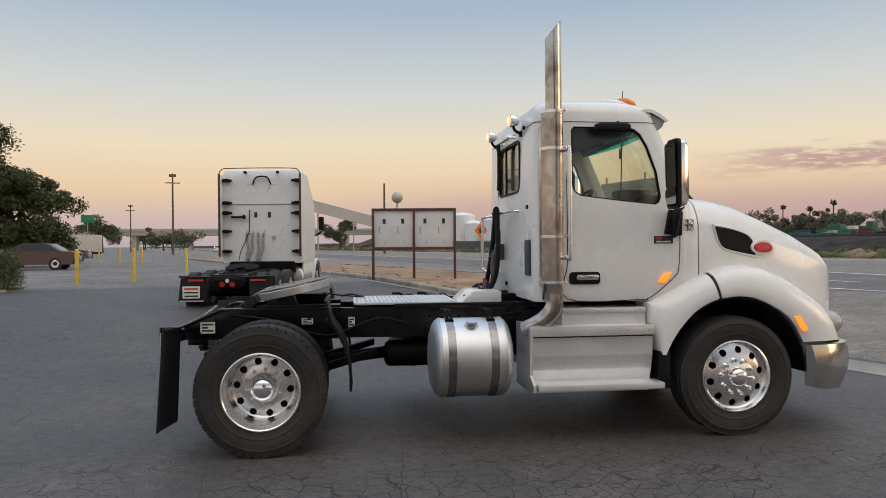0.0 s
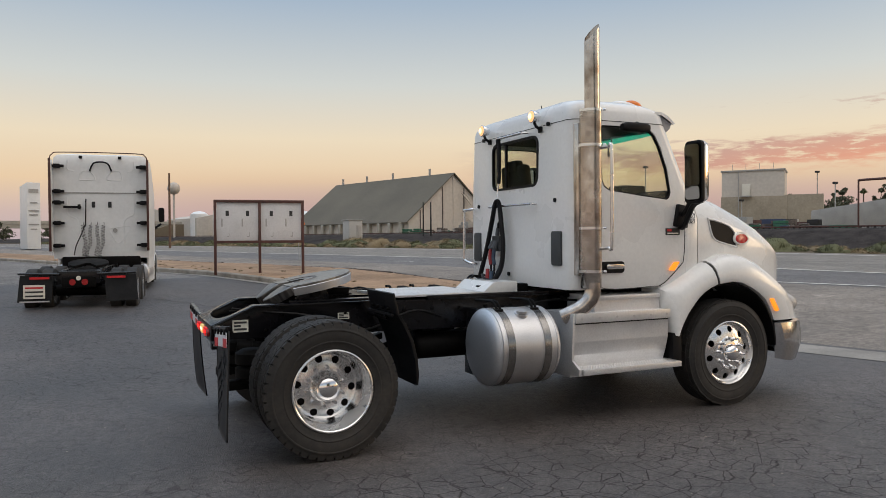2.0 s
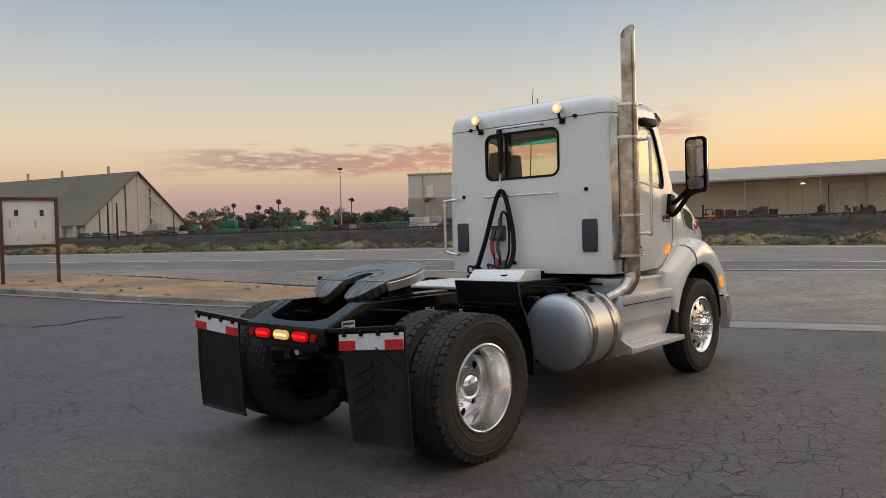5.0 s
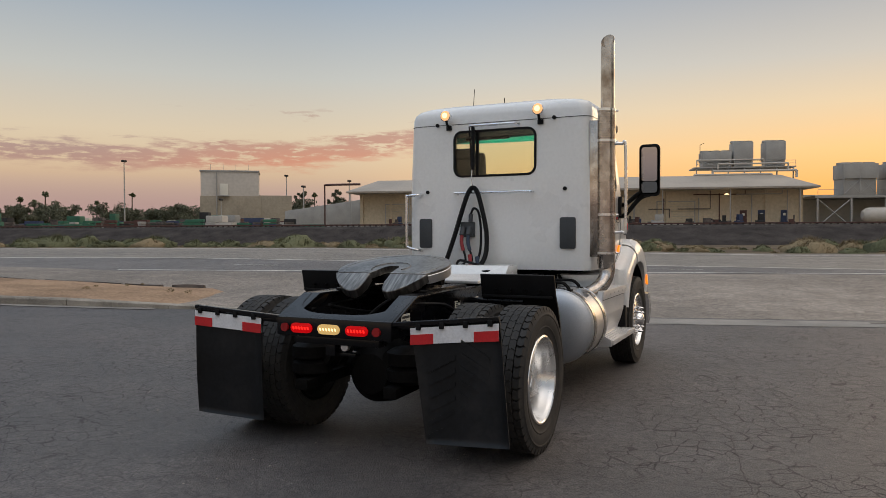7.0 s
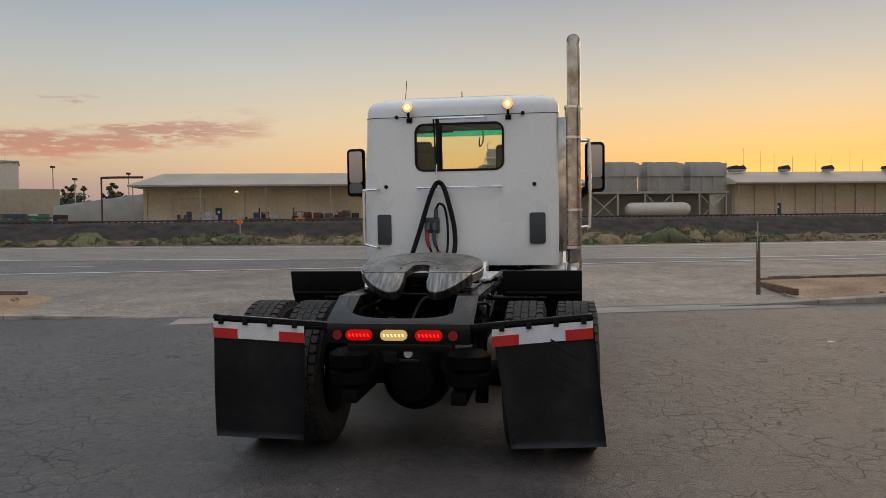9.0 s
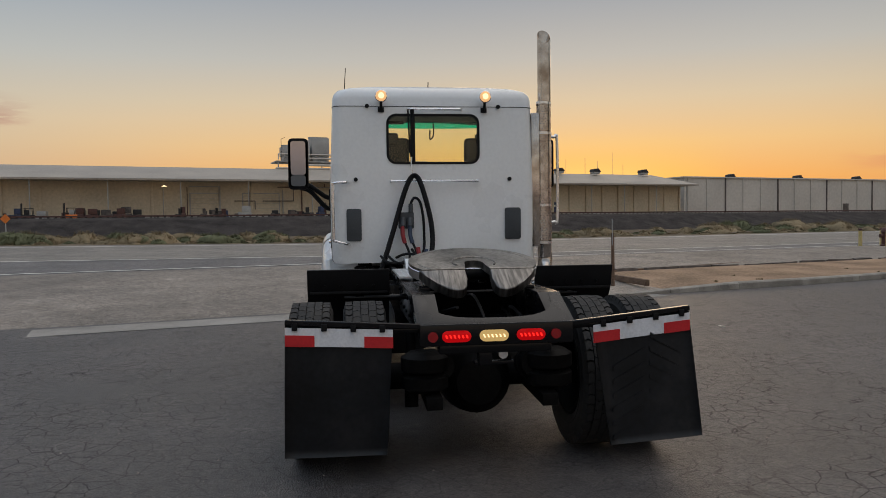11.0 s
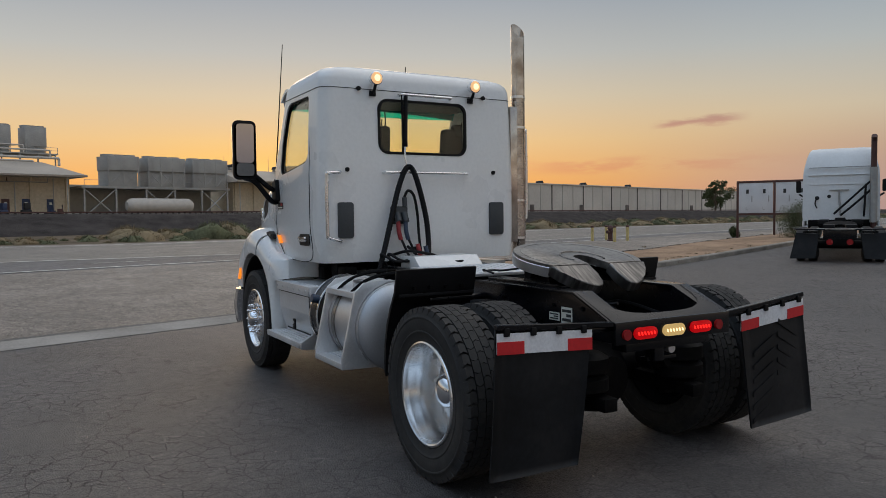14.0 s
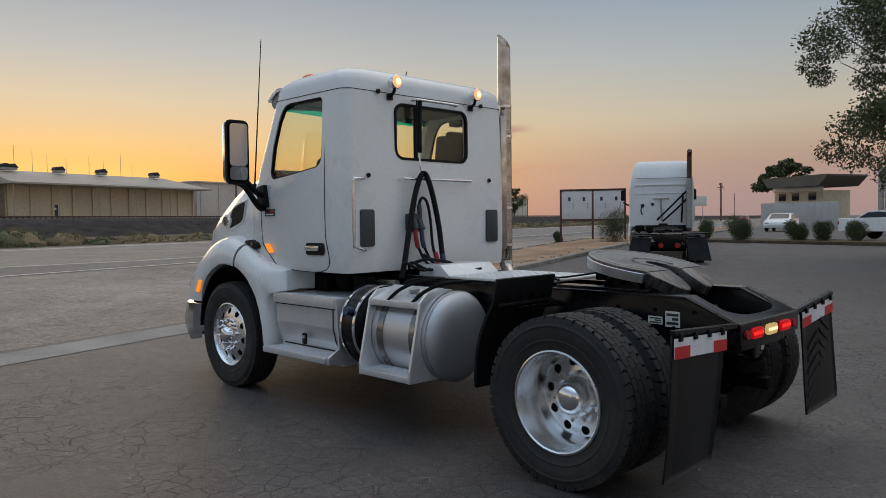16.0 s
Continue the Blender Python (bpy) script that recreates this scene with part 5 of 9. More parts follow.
# door outlines, handles, markers, badges
for sd in (1, -1):
    bm = bmesh.new()
    y = 1.031 * sd
    edge = [(2.545, 2.69, 0.988), (2.54, 2.3, 1.012), (2.54, 1.95, 1.031), (2.54, 1.5, 1.031), (2.545, 1.19, 1.021)]
    edge += [(3.2, 1.175, 1.018), (3.25, 1.18, 1.018), (3.34, 1.23, 1.022), (3.50, 1.37, 1.027), (3.53, 1.42, 1.028), (3.545, 1.62, 1.030), (3.545, 1.98, 1.026)]
    tube(bm, [(x, y_ * sd, z) for x, z, y_ in edge], 0.004, 6)
    door = part("door_gap", bm, "dark", truck, "dark gap round the door")
    bm = bmesh.new()
    prism(bm, round_rect(0.27, 0.105, 0.03), min(y, y + 0.006 * sd), max(y, y + 0.006 * sd), "y", 0, pose(2.69, 0, 1.365))
    h = part("door_handle", bm, "plastic", truck, "black recess with a chrome pull handle")
    bm = bmesh.new()
    prism(bm, round_rect(0.20, 0.045, 0.02), min(y, y + 0.028 * sd), max(y, y + 0.028 * sd), "y", 0.006, pose(2.71, 0, 1.372))
    part("pull", bm, "chrome", h)
    bm = bmesh.new()
    prism(bm, [(-0.065, -0.04), (0.0, -0.045), (0.065, 0.04), (0.0, 0.035)], min(y, y + 0.02 * sd), max(y, y + 0.02 * sd), "y", 0.006, pose(3.405, 0, 1.362))
    part("side_marker", bm, "amber", truck, "lit amber turn marker on the door")
    bm = bmesh.new()
    box(bm, 3.31, 3.48, min(y, y + 0.003 * sd), max(y, y + 0.003 * sd), 1.655, 1.72)
    st = part("door_sticker", bm, "ink", truck, "small black and red door sticker")
    bm = bmesh.new()
    box(bm, 3.325, 3.38, min(y + 0.003 * sd, y + 0.005 * sd), max(y + 0.003 * sd, y + 0.005 * sd), 1.69, 1.712)
    part("print_bar", bm, "red", st)
    bm = bmesh.new()
    box(bm, 3.33, 3.46, min(y + 0.003 * sd, y + 0.005 * sd), max(y + 0.003 * sd, y + 0.005 * sd), 1.665, 1.678)
    part("print_bar", bm, "label", st)
# rear wall fittings
for y0, y1 in ((0.73, 0.875), (-0.70, -0.86)):
    bm = bmesh.new()
    prism(bm, round_rect(abs(y1 - y0), 0.315, 0.02), 2.247, 2.272, "x", 0.006, pose(0, (y0 + y1) / 2, 1.54))
    part("cab_vent", bm, "grey", truck, "dark grey rectangular cab vent")
for y, z in ((0.78, 1.985), (-0.75, 1.985), (0.66, 2.70), (-0.64, 2.70), (0.12, 1.27)):
    bm = bmesh.new()
    cyl(bm, (2.252, y, z), (2.27, y, z), 0.02, seg=14)
    part("rubber_plug", bm, "plastic", truck)
for sd, y in ((1, 0.525), (-1, -0.495)):
    bm = bmesh.new()
    lathe(bm, [(0.018, 0.09), (0.044, 0.07), (0.058, 0.02), (0.06, 0.0), (0.053, -0.004)], (2.17, y, 2.785), "x", 24)
    lp = part("work_lamp", bm, "chrome", truck, "round chrome work lamp, lit warm")
    bm = bmesh.new()
    lathe(bm, [(0.053, -0.004), (0.042, -0.015), (0.02, -0.021), (0.003, -0.022)], (2.17, y, 2.785), "x", 24)
    part("lens", bm, "amberglow", lp)
    bm = bmesh.new()
    lathe(bm, [(0.03, -0.0175), (0.024, -0.024), (0.01, -0.027), (0.002, -0.027)], (2.17, y, 2.785), "x", 18)
    part("bulb", bm, "warmlamp", lp)
    bm = bmesh.new()
    tube(bm, [(2.20, y, 2.74), (2.215, y, 2.70), (2.27, y, 2.665)], 0.014, 8)
    box(bm, 2.255, 2.275, y - 0.03, y + 0.03, 2.64, 2.69, 0.005)
    part("lamp_bracket", bm, "plastic", lp)
# horizontal hose bars and side grab handles
for z, ya, yb, nm in ((1.965, -0.42, 0.435, "hose_bar"), (2.665, -0.27, 0.27, "hose_bar")):
    bm = bmesh.new()
    tube(bm, [(2.265, ya, z), (2.21, ya + 0.02, z), (2.205, ya + 0.06, z), (2.205, yb - 0.06, z), (2.21, yb - 0.02, z), (2.265, yb, z)], 0.0125, 10)
    part(nm, bm, "alu", truck, "polished steel hose bar")
bm = bmesh.new()
tube(bm, [(2.262, 0.86, 1.965), (2.20, 0.88, 1.955), (2.185, 0.985, 1.945), (2.185, 1.0, 1.90), (2.185, 1.0, 1.44), (2.185, 0.985, 1.39), (2.20, 0.88, 1.36), (2.262, 0.85, 1.35)], 0.015, 10)
part("grab_handle", bm, "alu", truck, "polished cab grab handle")
bm = bmesh.new()
tube(bm, [(2.44, -1.16, 2.42), (2.47, -1.27, 2.425), (2.48, -1.305, 2.38), (2.48, -1.305, 1.60), (2.47, -1.27, 1.55), (2.44, -1.16, 1.54)], 0.0155, 10)
part("grab_handle", bm, "alu", truck, "polished grab handle beside the exhaust")

# suspended hoses: spring hanger, looped cable, air lines with red and blue couplings
bm = bmesh.new()
tube(bm, [(2.205, 0.225, 2.66), (2.215, 0.222, 2.55), (2.215, 0.228, 2.3), (2.21, 0.23, 2.20)], 0.019, 8, rings=4)
tube(bm, [(2.205, 0.265, 2.66), (2.215, 0.258, 2.5), (2.215, 0.25, 2.24)], 0.008, 8)
hg = part("hose_hanger", bm, "plastic", truck, "black spring hanger for the trailer hoses")
bm = bmesh.new()
tube(bm, [(2.21, 0.235, 2.2), (2.20, 0.24, 2.10), (2.195, 0.225, 2.02)], 0.008, 6)
part("hook", bm, "alu", hg)
bm = bmesh.new()
tube(bm, [(2.12, 0.55, 1.10), (2.13, 0.50, 1.25), (2.16, 0.42, 1.50), (2.18, 0.33, 1.80), (2.18, 0.265, 1.965), (2.18, 0.215, 2.015), (2.18, 0.165, 1.97), (2.17, 0.11, 1.80), (2.16, 0.055, 1.55), (2.13, 0.05, 1.33), (2.06, 0.10, 1.20), (1.98, 0.22, 1.17)], 0.023, 10, rings=3)
part("trailer_cable", bm, "plastic", truck, "black corrugated trailer cable looped over the bar")
bm = bmesh.new()
box(bm, 2.20, 2.265, 0.22, 0.37, 1.50, 1.66, 0.012)
cyl(bm, (2.20, 0.33, 1.60), (2.16, 0.33, 1.52), 0.03, seg=12)
cyl(bm, (2.20, 0.26, 1.60), (2.16, 0.26, 1.52), 0.03, seg=12)
cyl(bm, (2.20, 0.25, 1.66), (2.21, 0.25, 1.74), 0.022, seg=12)
part("gladhand_block", bm, "grey", truck, "coupling holder on the cab wall")
for y, mt, lab in ((0.335, "redhose", "red air hose with coupling"), (0.262, "bluehose", "blue air hose with coupling")):
    bm = bmesh.new()
    tube(bm, [(2.17, y, 1.53), (2.16, y, 1.44), (2.16, y - 0.02, 1.36)], 0.02, 10)
    hs_ = part("air_hose", bm, mt, truck, lab)
    bm = bmesh.new()
    tube(bm, [(2.16, y - 0.02, 1.37), (2.12, y - 0.06, 1.25), (2.0, y - 0.02, 1.19), (1.95, y + 0.14, 1.18), (2.05, y + 0.22, 1.24), (2.14, y + 0.18, 1.20), (2.2, y + 0.1, 1.12)], 0.012, 8)
    part("line", bm, "plastic", hs_)
for k, pts in enumerate(([(2.21, 0.25, 1.74), (2.205, 0.215, 1.80), (2.20, 0.16, 1.76), (2.19, 0.13, 1.60), (2.17, 0.125, 1.38), (2.10, 0.14, 1.22)], [(2.18, 0.40, 1.22), (2.05, 0.30, 1.26), (1.98, 0.12, 1.23), (2.05, 0.02, 1.2), (2.2, 0.02, 1.13)], [(2.16, 0.25, 1.3), (2.0, 0.16, 1.17), (1.86, 0.05, 1.16), (1.80, -0.10, 1.165), (1.90, -0.16, 1.17)])):
    bm = bmesh.new()
    tube(bm, pts, 0.013, 8)
    part("air_line", bm, "plastic", truck)
for y, z, mt in ((0.20, 1.22, "redhose"), (0.12, 1.2, "bluehose")):
    bm = bmesh.new()
    cyl(bm, (2.06, y, z + 0.10), (2.04, y - 0.02, z - 0.02), 0.02, seg=10)
    part("hose_grip", bm, mt, truck)
bm = bmesh.new()
tube(bm, [(0.62, 0.34, 1.15), (0.72, 0.36, 1.17), (0.80, 0.30, 1.155), (0.84, 0.22, 1.155), (0.78, 0.18, 1.155), (0.70, 0.24, 1.16), (0.62, 0.2, 1.17), (0.45, 0.12, 1.2)], 0.008, 6)
part("release_cable", bm, "plastic", truck)

# exhaust: pipe with a slanted tip, perforated shield, elbow
EX, EY = 2.392, -1.148
bm = bmesh.new()
seg = 28
low = [bm.verts.new((EX + 0.068 * math.cos(2 * math.pi * k / seg), EY + 0.068 * math.sin(2 * math.pi * k / seg), 2.76)) for k in range(seg)]
tip = []
for k in range(seg):
    c, s = math.cos(2 * math.pi * k / seg), math.sin(2 * math.pi * k / seg)
    tip.append(bm.verts.new((EX + 0.068 * c, EY + 0.068 * s, 3.435 + 0.078 * c)))
inn = [bm.verts.new((EX + (v.co.x - EX) * 0.94, EY + (v.co.y - EY) * 0.94, v.co.z)) for v in tip]
dn = [bm.verts.new((EX + (v.co.x - EX) * 0.94, EY + (v.co.y - EY) * 0.94, 2.9)) for v in tip]
for a, b in ((low, tip), (tip, inn), (inn, dn)):
    for k in range(seg):
        bm.faces.new((a[k], a[(k + 1) % seg], b[(k + 1) % seg], b[k]))
bm.faces.new(dn)
ex = part("exhaust_pipe", bm, "heat", truck, "heat-stained exhaust stack with slanted tip")
OVAL = Matrix.Translation((EX - 0.012, EY + 0.01, 0)) @ Matrix.Rotation(radians(-41), 4, "Z") @ Matrix.Diagonal((1.0, 0.72, 1, 1))
bm = bmesh.new()
lathe(bm, [(0.07, 1.18), (0.088, 1.19), (0.092, 1.20), (0.092, 2.70), (0.085, 2.715), (0.06, 2.72)], (0, 0, 0), "z", 36)
bmesh.ops.transform(bm, matrix=OVAL, verts=bm.verts)
part("muffler", bm, "shield", ex)
# the guard: a sheet with many small round dimples punched through
bm = bmesh.new()
gr, rows_, cols = 0.0965, 84, 30
nz = rows_ * 2 + 1
rows2 = []
for j in range(nz):
    z = 1.33 + (2.75 - 1.33) * j / (nz - 1)
    ring = []
    for k in range(cols * 2):
        a = radians(-190) + radians(330) * k / (cols * 2 - 1)
        ring.append((a, z))
    rows2.append(ring)
grid = [[bm.verts.new(OVAL @ Vector((gr * math.cos(a), gr * math.sin(a), z))) for a, z in r] for r in rows2]
for j in range(nz - 1):
    for k in range(cols * 2 - 1):
        if j % 2 == 1 and k % 2 == (1 if (j // 2) % 2 else 0) and 2 < j < nz - 3:
            continue
        bm.faces.new((grid[j][k], grid[j][k + 1], grid[j + 1][k + 1], grid[j + 1][k]))
part("heat_shield", bm, "shield", ex, "perforated steel heat shield", 60)
for z in (1.34, 1.72, 2.45, 2.755):
    bm = bmesh.new()
    lathe(bm, [(0.0985, -0.012), (0.102, -0.012), (0.102, 0.012), (0.0985, 0.012)], (0, 0, z), "z", 32)
    bmesh.ops.transform(bm, matrix=OVAL, verts=bm.verts)
    cyl(bm, (EX + 0.07, EY - 0.065, z), (EX + 0.085, EY - 0.085, z), 0.01, seg=8)
    part("clamp", bm, "alu", ex)
bm = bmesh.new()
tube(bm, [(EX, EY, 1.24), (EX, EY, 1.17), (EX - 0.02, EY + 0.01, 1.10), (EX - 0.075, EY + 0.04, 1.03), (EX - 0.15, EY + 0.09, 0.975), (EX - 0.21, EY + 0.15, 0.935)], 0.072, 20)
part("elbow", bm, "shield", ex, "bare steel exhaust elbow")
bm = bmesh.new()
box(bm, 2.32, 2.46, -1.05, -0.97, 2.35, 2.40, 0.005)
box(bm, 2.32, 2.46, -1.05, -0.98, 1.5, 1.55, 0.005)
box(bm, 2.30, 2.34, -1.07, -0.99, 1.3, 2.65, 0.005)
part("stack_bracket", bm, "heat", ex)

# roof fittings: visor, marker lamps, antennas
bm = bmesh.new()
rings = []
for k in range(15):
    u = -1 + 2 * k / 14
    fw_, upw = 0.17 * (1 - u * u), 0.075 * (1 - u * u)
    rings.append([(x + fw_, 0.985 * u, z + upw) for x, z in ((3.17, 2.775), (3.20, 2.805), (3.25, 2.823), (3.31, 2.82), (3.39, 2.785), (3.45, 2.74), (3.47, 2.72), (3.45, 2.712), (3.38, 2.755), (3.31, 2.792), (3.25, 2.792), (3.20, 2.765))])
loft(bm, rings)
vis = part("sun_visor", bm, "white", truck, "white moulded sun visor above the windshield")
bm = bmesh.new()
rings = []
for k in range(15):
    u = -1 + 2 * k / 14
    fw_, upw = 0.17 * (1 - u * u), 0.075 * (1 - u * u)
    rings.append([(x + fw_, 0.965 * u, z + upw) for x, z in ((3.26, 2.785), (3.31, 2.787), (3.38, 2.75), (3.435, 2.712), (3.425, 2.68), (3.395, 2.65), (3.36, 2.63), (3.33, 2.68), (3.29, 2.735))])
loft(bm, rings)
# same white moulding; its shade is painted as grey
part("visor_underside", bm, "visorshade", vis, "shaded grey underside of the visor")
for y, x, z in ((-0.72, 3.185, 2.922), (-0.3, 3.22, 2.952), (0.0, 3.23, 2.955), (0.3, 3.22, 2.952), (0.72, 3.185, 2.922)):
    bm = bmesh.new()
    b2 = bmesh.new()
    bmesh.ops.create_uvsphere(b2, u_segments=16, v_segments=10, radius=1)
    bmesh.ops.transform(b2, matrix=Matrix.Translation((x - 0.09, y, z - 0.02)) @ Matrix.Rotation(radians(8), 4, "Y") @ Matrix.Diagonal((0.17, 0.075, 0.045, 1)), verts=b2.verts)
    merge(bm, b2)
    rm = part("roof_marker", bm, "white", truck, "white marker lamp fairing with amber lens")
    bm = bmesh.new()
    b2 = bmesh.new()
    bmesh.ops.create_uvsphere(b2, u_segments=14, v_segments=8, radius=1)
    bmesh.ops.transform(b2, matrix=Matrix.Translation((x, y, z - 0.005)) @ Matrix.Rotation(radians(14), 4, "Y") @ Matrix.Diagonal((0.095, 0.065, 0.046, 1)), verts=b2.verts)
    merge(bm, b2)
    part("lens", bm, "amberoff", rm, "amber lens")
bm = bmesh.new()
cyl(bm, (3.77, 0.96, 1.95), (3.765, 0.86, 3.37), 0.008, 0.004, 8)
cyl(bm, (3.77, 0.97, 1.88), (3.77, 0.96, 1.97), 0.018, seg=10)
part("antenna", bm, "plastic", truck, "thin whip antenna on the cowl")
bm = bmesh.new()
cyl(bm, (2.62, 0.02, 2.92), (2.6, 0.02, 3.0), 0.005, seg=6)
part("antenna", bm, "plastic", truck)

# mirrors on black arms
for sd in (1, -1):
    bm = bmesh.new()
    rings = []
    for x, g in ((3.31, 0.92), (3.32, 1.0), (3.36, 1.0), (3.395, 0.94), (3.415, 0.78)):
        rings.append([(x, 1.395 * sd + p[0] * g * sd, 2.22 + p[1] * g) for p in round_rect(0.215, 0.56, 0.05, 4)])
    loft(bm, rings)
    mr = part("mirror", bm, "chrome" if sd == -1 else "chrome", truck, "tall chrome-backed side mirror")
    bm = bmesh.new()
    prism(bm, round_rect(0.165, 0.37, 0.03, 3), -0.004, 0.006, "x", 0, pose(3.298, 1.395 * sd, 2.285, 0, -2, -5 * sd))
    part("mirror_glass", bm, "mirror", mr)
    bm = bmesh.new()
    prism(bm, round_rect(0.165, 0.12, 0.03, 3), -0.004, 0.006, "x", 0, pose(3.300, 1.395 * sd, 2.035, 0, -5, -5 * sd))
    part("wide_angle_glass", bm, "mirror", mr)
    bm = bmesh.new()
    prism(bm, [(1.395 * sd + p[0], 2.22 + p[1]) for p in round_rect(0.222, 0.566, 0.05, 4)], 3.31, 3.342, "x", 0.006)
    part("mirror_bezel", bm, "plastic", mr)
    bm = bmesh.new()
    for zo, zi in ((2.02, 1.86), (1.96, 1.74)):
        tube(bm, [(3.40, 1.38 * sd, zo), (3.42, 1.27 * sd, zo - 0.04), (3.47, 1.10 * sd, zi), (3.49, 1.02 * sd, zi)], 0.026, 8)
    prism(bm, [(3.40, 1.74), (3.55, 1.72), (3.56, 1.93), (3.44, 1.95)], min(1.015 * sd, 1.07 * sd), max(1.015 * sd, 1.07 * sd), "y", 0.012)
    part("mirror_arm", bm, "plastic", mr, "black plastic mirror arm")
bm = bmesh.new()
rings = [[(2.94 + x, -1.065 + p[0] * 0.6, 2.645 + p[1]) for p in round_rect(0.16 * g, 0.085 * g, 0.03 * g, 3)] for x, g in ((-0.16, 0.6), (-0.12, 0.95), (0.08, 1.0), (0.14, 0.7))]
loft(bm, rings)
tube(bm, [(2.98, -1.06, 2.66), (3.0, -1.01, 2.69), (3.0, -0.96, 2.70)], 0.02, 8)
part("look_down_mirror", bm, "plastic", truck, "black look-down mirror over the door window")

# interior: seats, wheel, dash, floor
for sd, x, yc in ((1, 2.62, 0.47), (-1, 2.62, -0.58)):
    bm = bmesh.new()
    box(bm, x, x + 0.5, yc - 0.25, yc + 0.25, 1.62, 1.78, 0.05, 3)
    prism(bm, [(x - 0.08, 1.72), (x + 0.06, 1.72), (x - 0.02, 2.42), (x - 0.13, 2.42)], yc - 0.24, yc + 0.24, "y", 0.045, seg=3)
    box(bm, x - 0.14, x - 0.04, yc - 0.13, yc + 0.13, 2.34, 2.47, 0.04, 3)
    box(bm, x + 0.1, x + 0.4, yc - 0.15, yc + 0.15, 1.25, 1.62, 0.02)
    part("seat", bm, "interior", truck, "dark high-back driver seat" if sd == 1 else "dark high-back passenger seat")
bm = bmesh.new()
prism(bm, [(3.15, 1.3), (3.62, 1.3), (3.62, 2.07), (3.4, 2.09), (3.2, 1.98), (3.12, 1.75)], -0.92, 0.92, "y", 0.03)
part("dashboard", bm, "interior", truck)
bm = bmesh.new()
b2 = bmesh.new()
pts = [(0.22 * math.cos(2 * math.pi * k / 24), 0.22 * math.sin(2 * math.pi * k / 24), 0) for k in range(25)]
tube(b2, pts, 0.016, 8)
cyl(b2, (0, 0, 0), (0, 0, -0.25), 0.04, seg=12)
for a in (90, 210, 330):
    cyl(b2, (0, 0, 0), (0.22 * math.cos(radians(a)), 0.22 * math.sin(radians(a)), 0), 0.015, seg=8)
bmesh.ops.transform(b2, matrix=pose(3.1, 0.45, 2.05, 0, -50), verts=b2.verts)
merge(bm, b2)
part("steering_wheel", bm, "interior", truck)
bm = bmesh.new()
box(bm, 2.33, 3.6, -0.9, 0.9, 1.22, 1.27, 0.01)
part("cab_floor", bm, "interior", truck)
for y in (0.5,):
    bm = bmesh.new()
    box(bm, 3.30, 3.33, y - 0.28, y + 0.28, 2.66, 2.80, 0.01)
    part("sun_flap", bm, "interior", truck)
bm = bmesh.new()
tube(bm, [(3.38, -0.12, 2.68), (3.37, -0.12, 2.55), (3.37, -0.08, 2.50), (3.37, -0.08, 2.60)], 0.008, 6)
part("cord", bm, "interior", truck)
bm = bmesh.new()
box(bm, 3.2, 3.5, -0.52, -0.30, 1.98, 2.16, 0.02)
part("dash_box", bm, "interior", truck)

# hood, fenders, bumper
HOOD = [(3.735, 1.0, 2.059, 1.84, 1.16), (3.95, 0.985, 2.039, 1.815, 1.16), (4.13, 0.965, 1.999, 1.775, 1.16), (4.45, 0.91, 1.879, 1.675, 1.1), (4.79, 0.83, 1.739, 1.565, 1.0), (5.02, 0.755, 1.617, 1.495, 0.82), (5.13, 0.7, 1.557, 1.455, 0.8), (5.19, 0.655, 1.502, 1.42, 0.8), (5.225, 0.62, 1.442, 1.38, 0.8), (5.24, 0.6, 1.372, 1.32, 0.8)]


def hood_hw(x):
    for (xa, wa, *_), (xb, wb, *_) in zip(HOOD, HOOD[1:]):
        if x <= xb:
            return wa + (wb - wa) * max(0, x - xa) / (xb - xa)
    return HOOD[-1][1]


def hood_ring(x, hw, top, crease, low):
    half = [(1.0, low), (1.0, low + (crease - low) * 0.55), (0.998, crease - 0.03), (0.985, crease + 0.01), (0.945, crease + (top - crease) * 0.45), (0.885, crease + (top - crease) * 0.78), (0.80, top - 0.012), (0.66, top + 0.012), (0.45, top + 0.03), (0.2, top + 0.038)]
    return [(x, hw * f, z) for f, z in half] + [(x, -hw * f, z) for f, z in half[::-1]]


bm = bmesh.new()
loft(bm, [hood_ring(*r) for r in HOOD])
hood = part("hood", bm, "white", truck, "sloping white aerodynamic hood with a side crease", 50)
bm = bmesh.new()
loft(bm, [hood_ring(3.56, 1.026, 1.95, 1.80, 1.22), hood_ring(3.66, 1.018, 2.03, 1.83, 1.22), hood_ring(3.722, 1.004, 2.055, 1.84, 1.22)])
part("cowl", bm, "white", truck, "white cowl panel below the windshield", 50)
bm = bmesh.new()
loft(bm, [hood_ring(3.715, 0.985, 2.02, 1.82, 1.22), hood_ring(3.75, 0.985, 2.02, 1.82, 1.22)])
part("hood_gap", bm, "dark", truck)
bm = bmesh.new()
prism(bm, round_rect(0.8, 0.5, 0.06), 5.225, 5.27, "x", 0.01, pose(0, 0, 1.08))
part("grille", bm, "chrome", truck, "chrome radiator grille")
bm = bmesh.new()
for k in range(4):
    x, z = (3.60, 3.65)[k % 2], (1.79, 1.84)[k // 2]
    for a, c in (((-0.02, -0.02), (0.02, -0.02)), ((0.02, -0.02), (0.02, 0.02)), ((0.02, 0.02), (-0.02, 0.02)), ((-0.02, 0.02), (-0.02, -0.02)), ((-0.02, -0.02), (0.02, 0.02))):
        cyl(bm, (x + a[0], -1.0255, z + a[1]), (x + c[0], -1.0255, z + c[1]), 0.003, seg=4)
part("cowl_sticker", bm, "grey", truck, "small patterned sticker on the cowl")
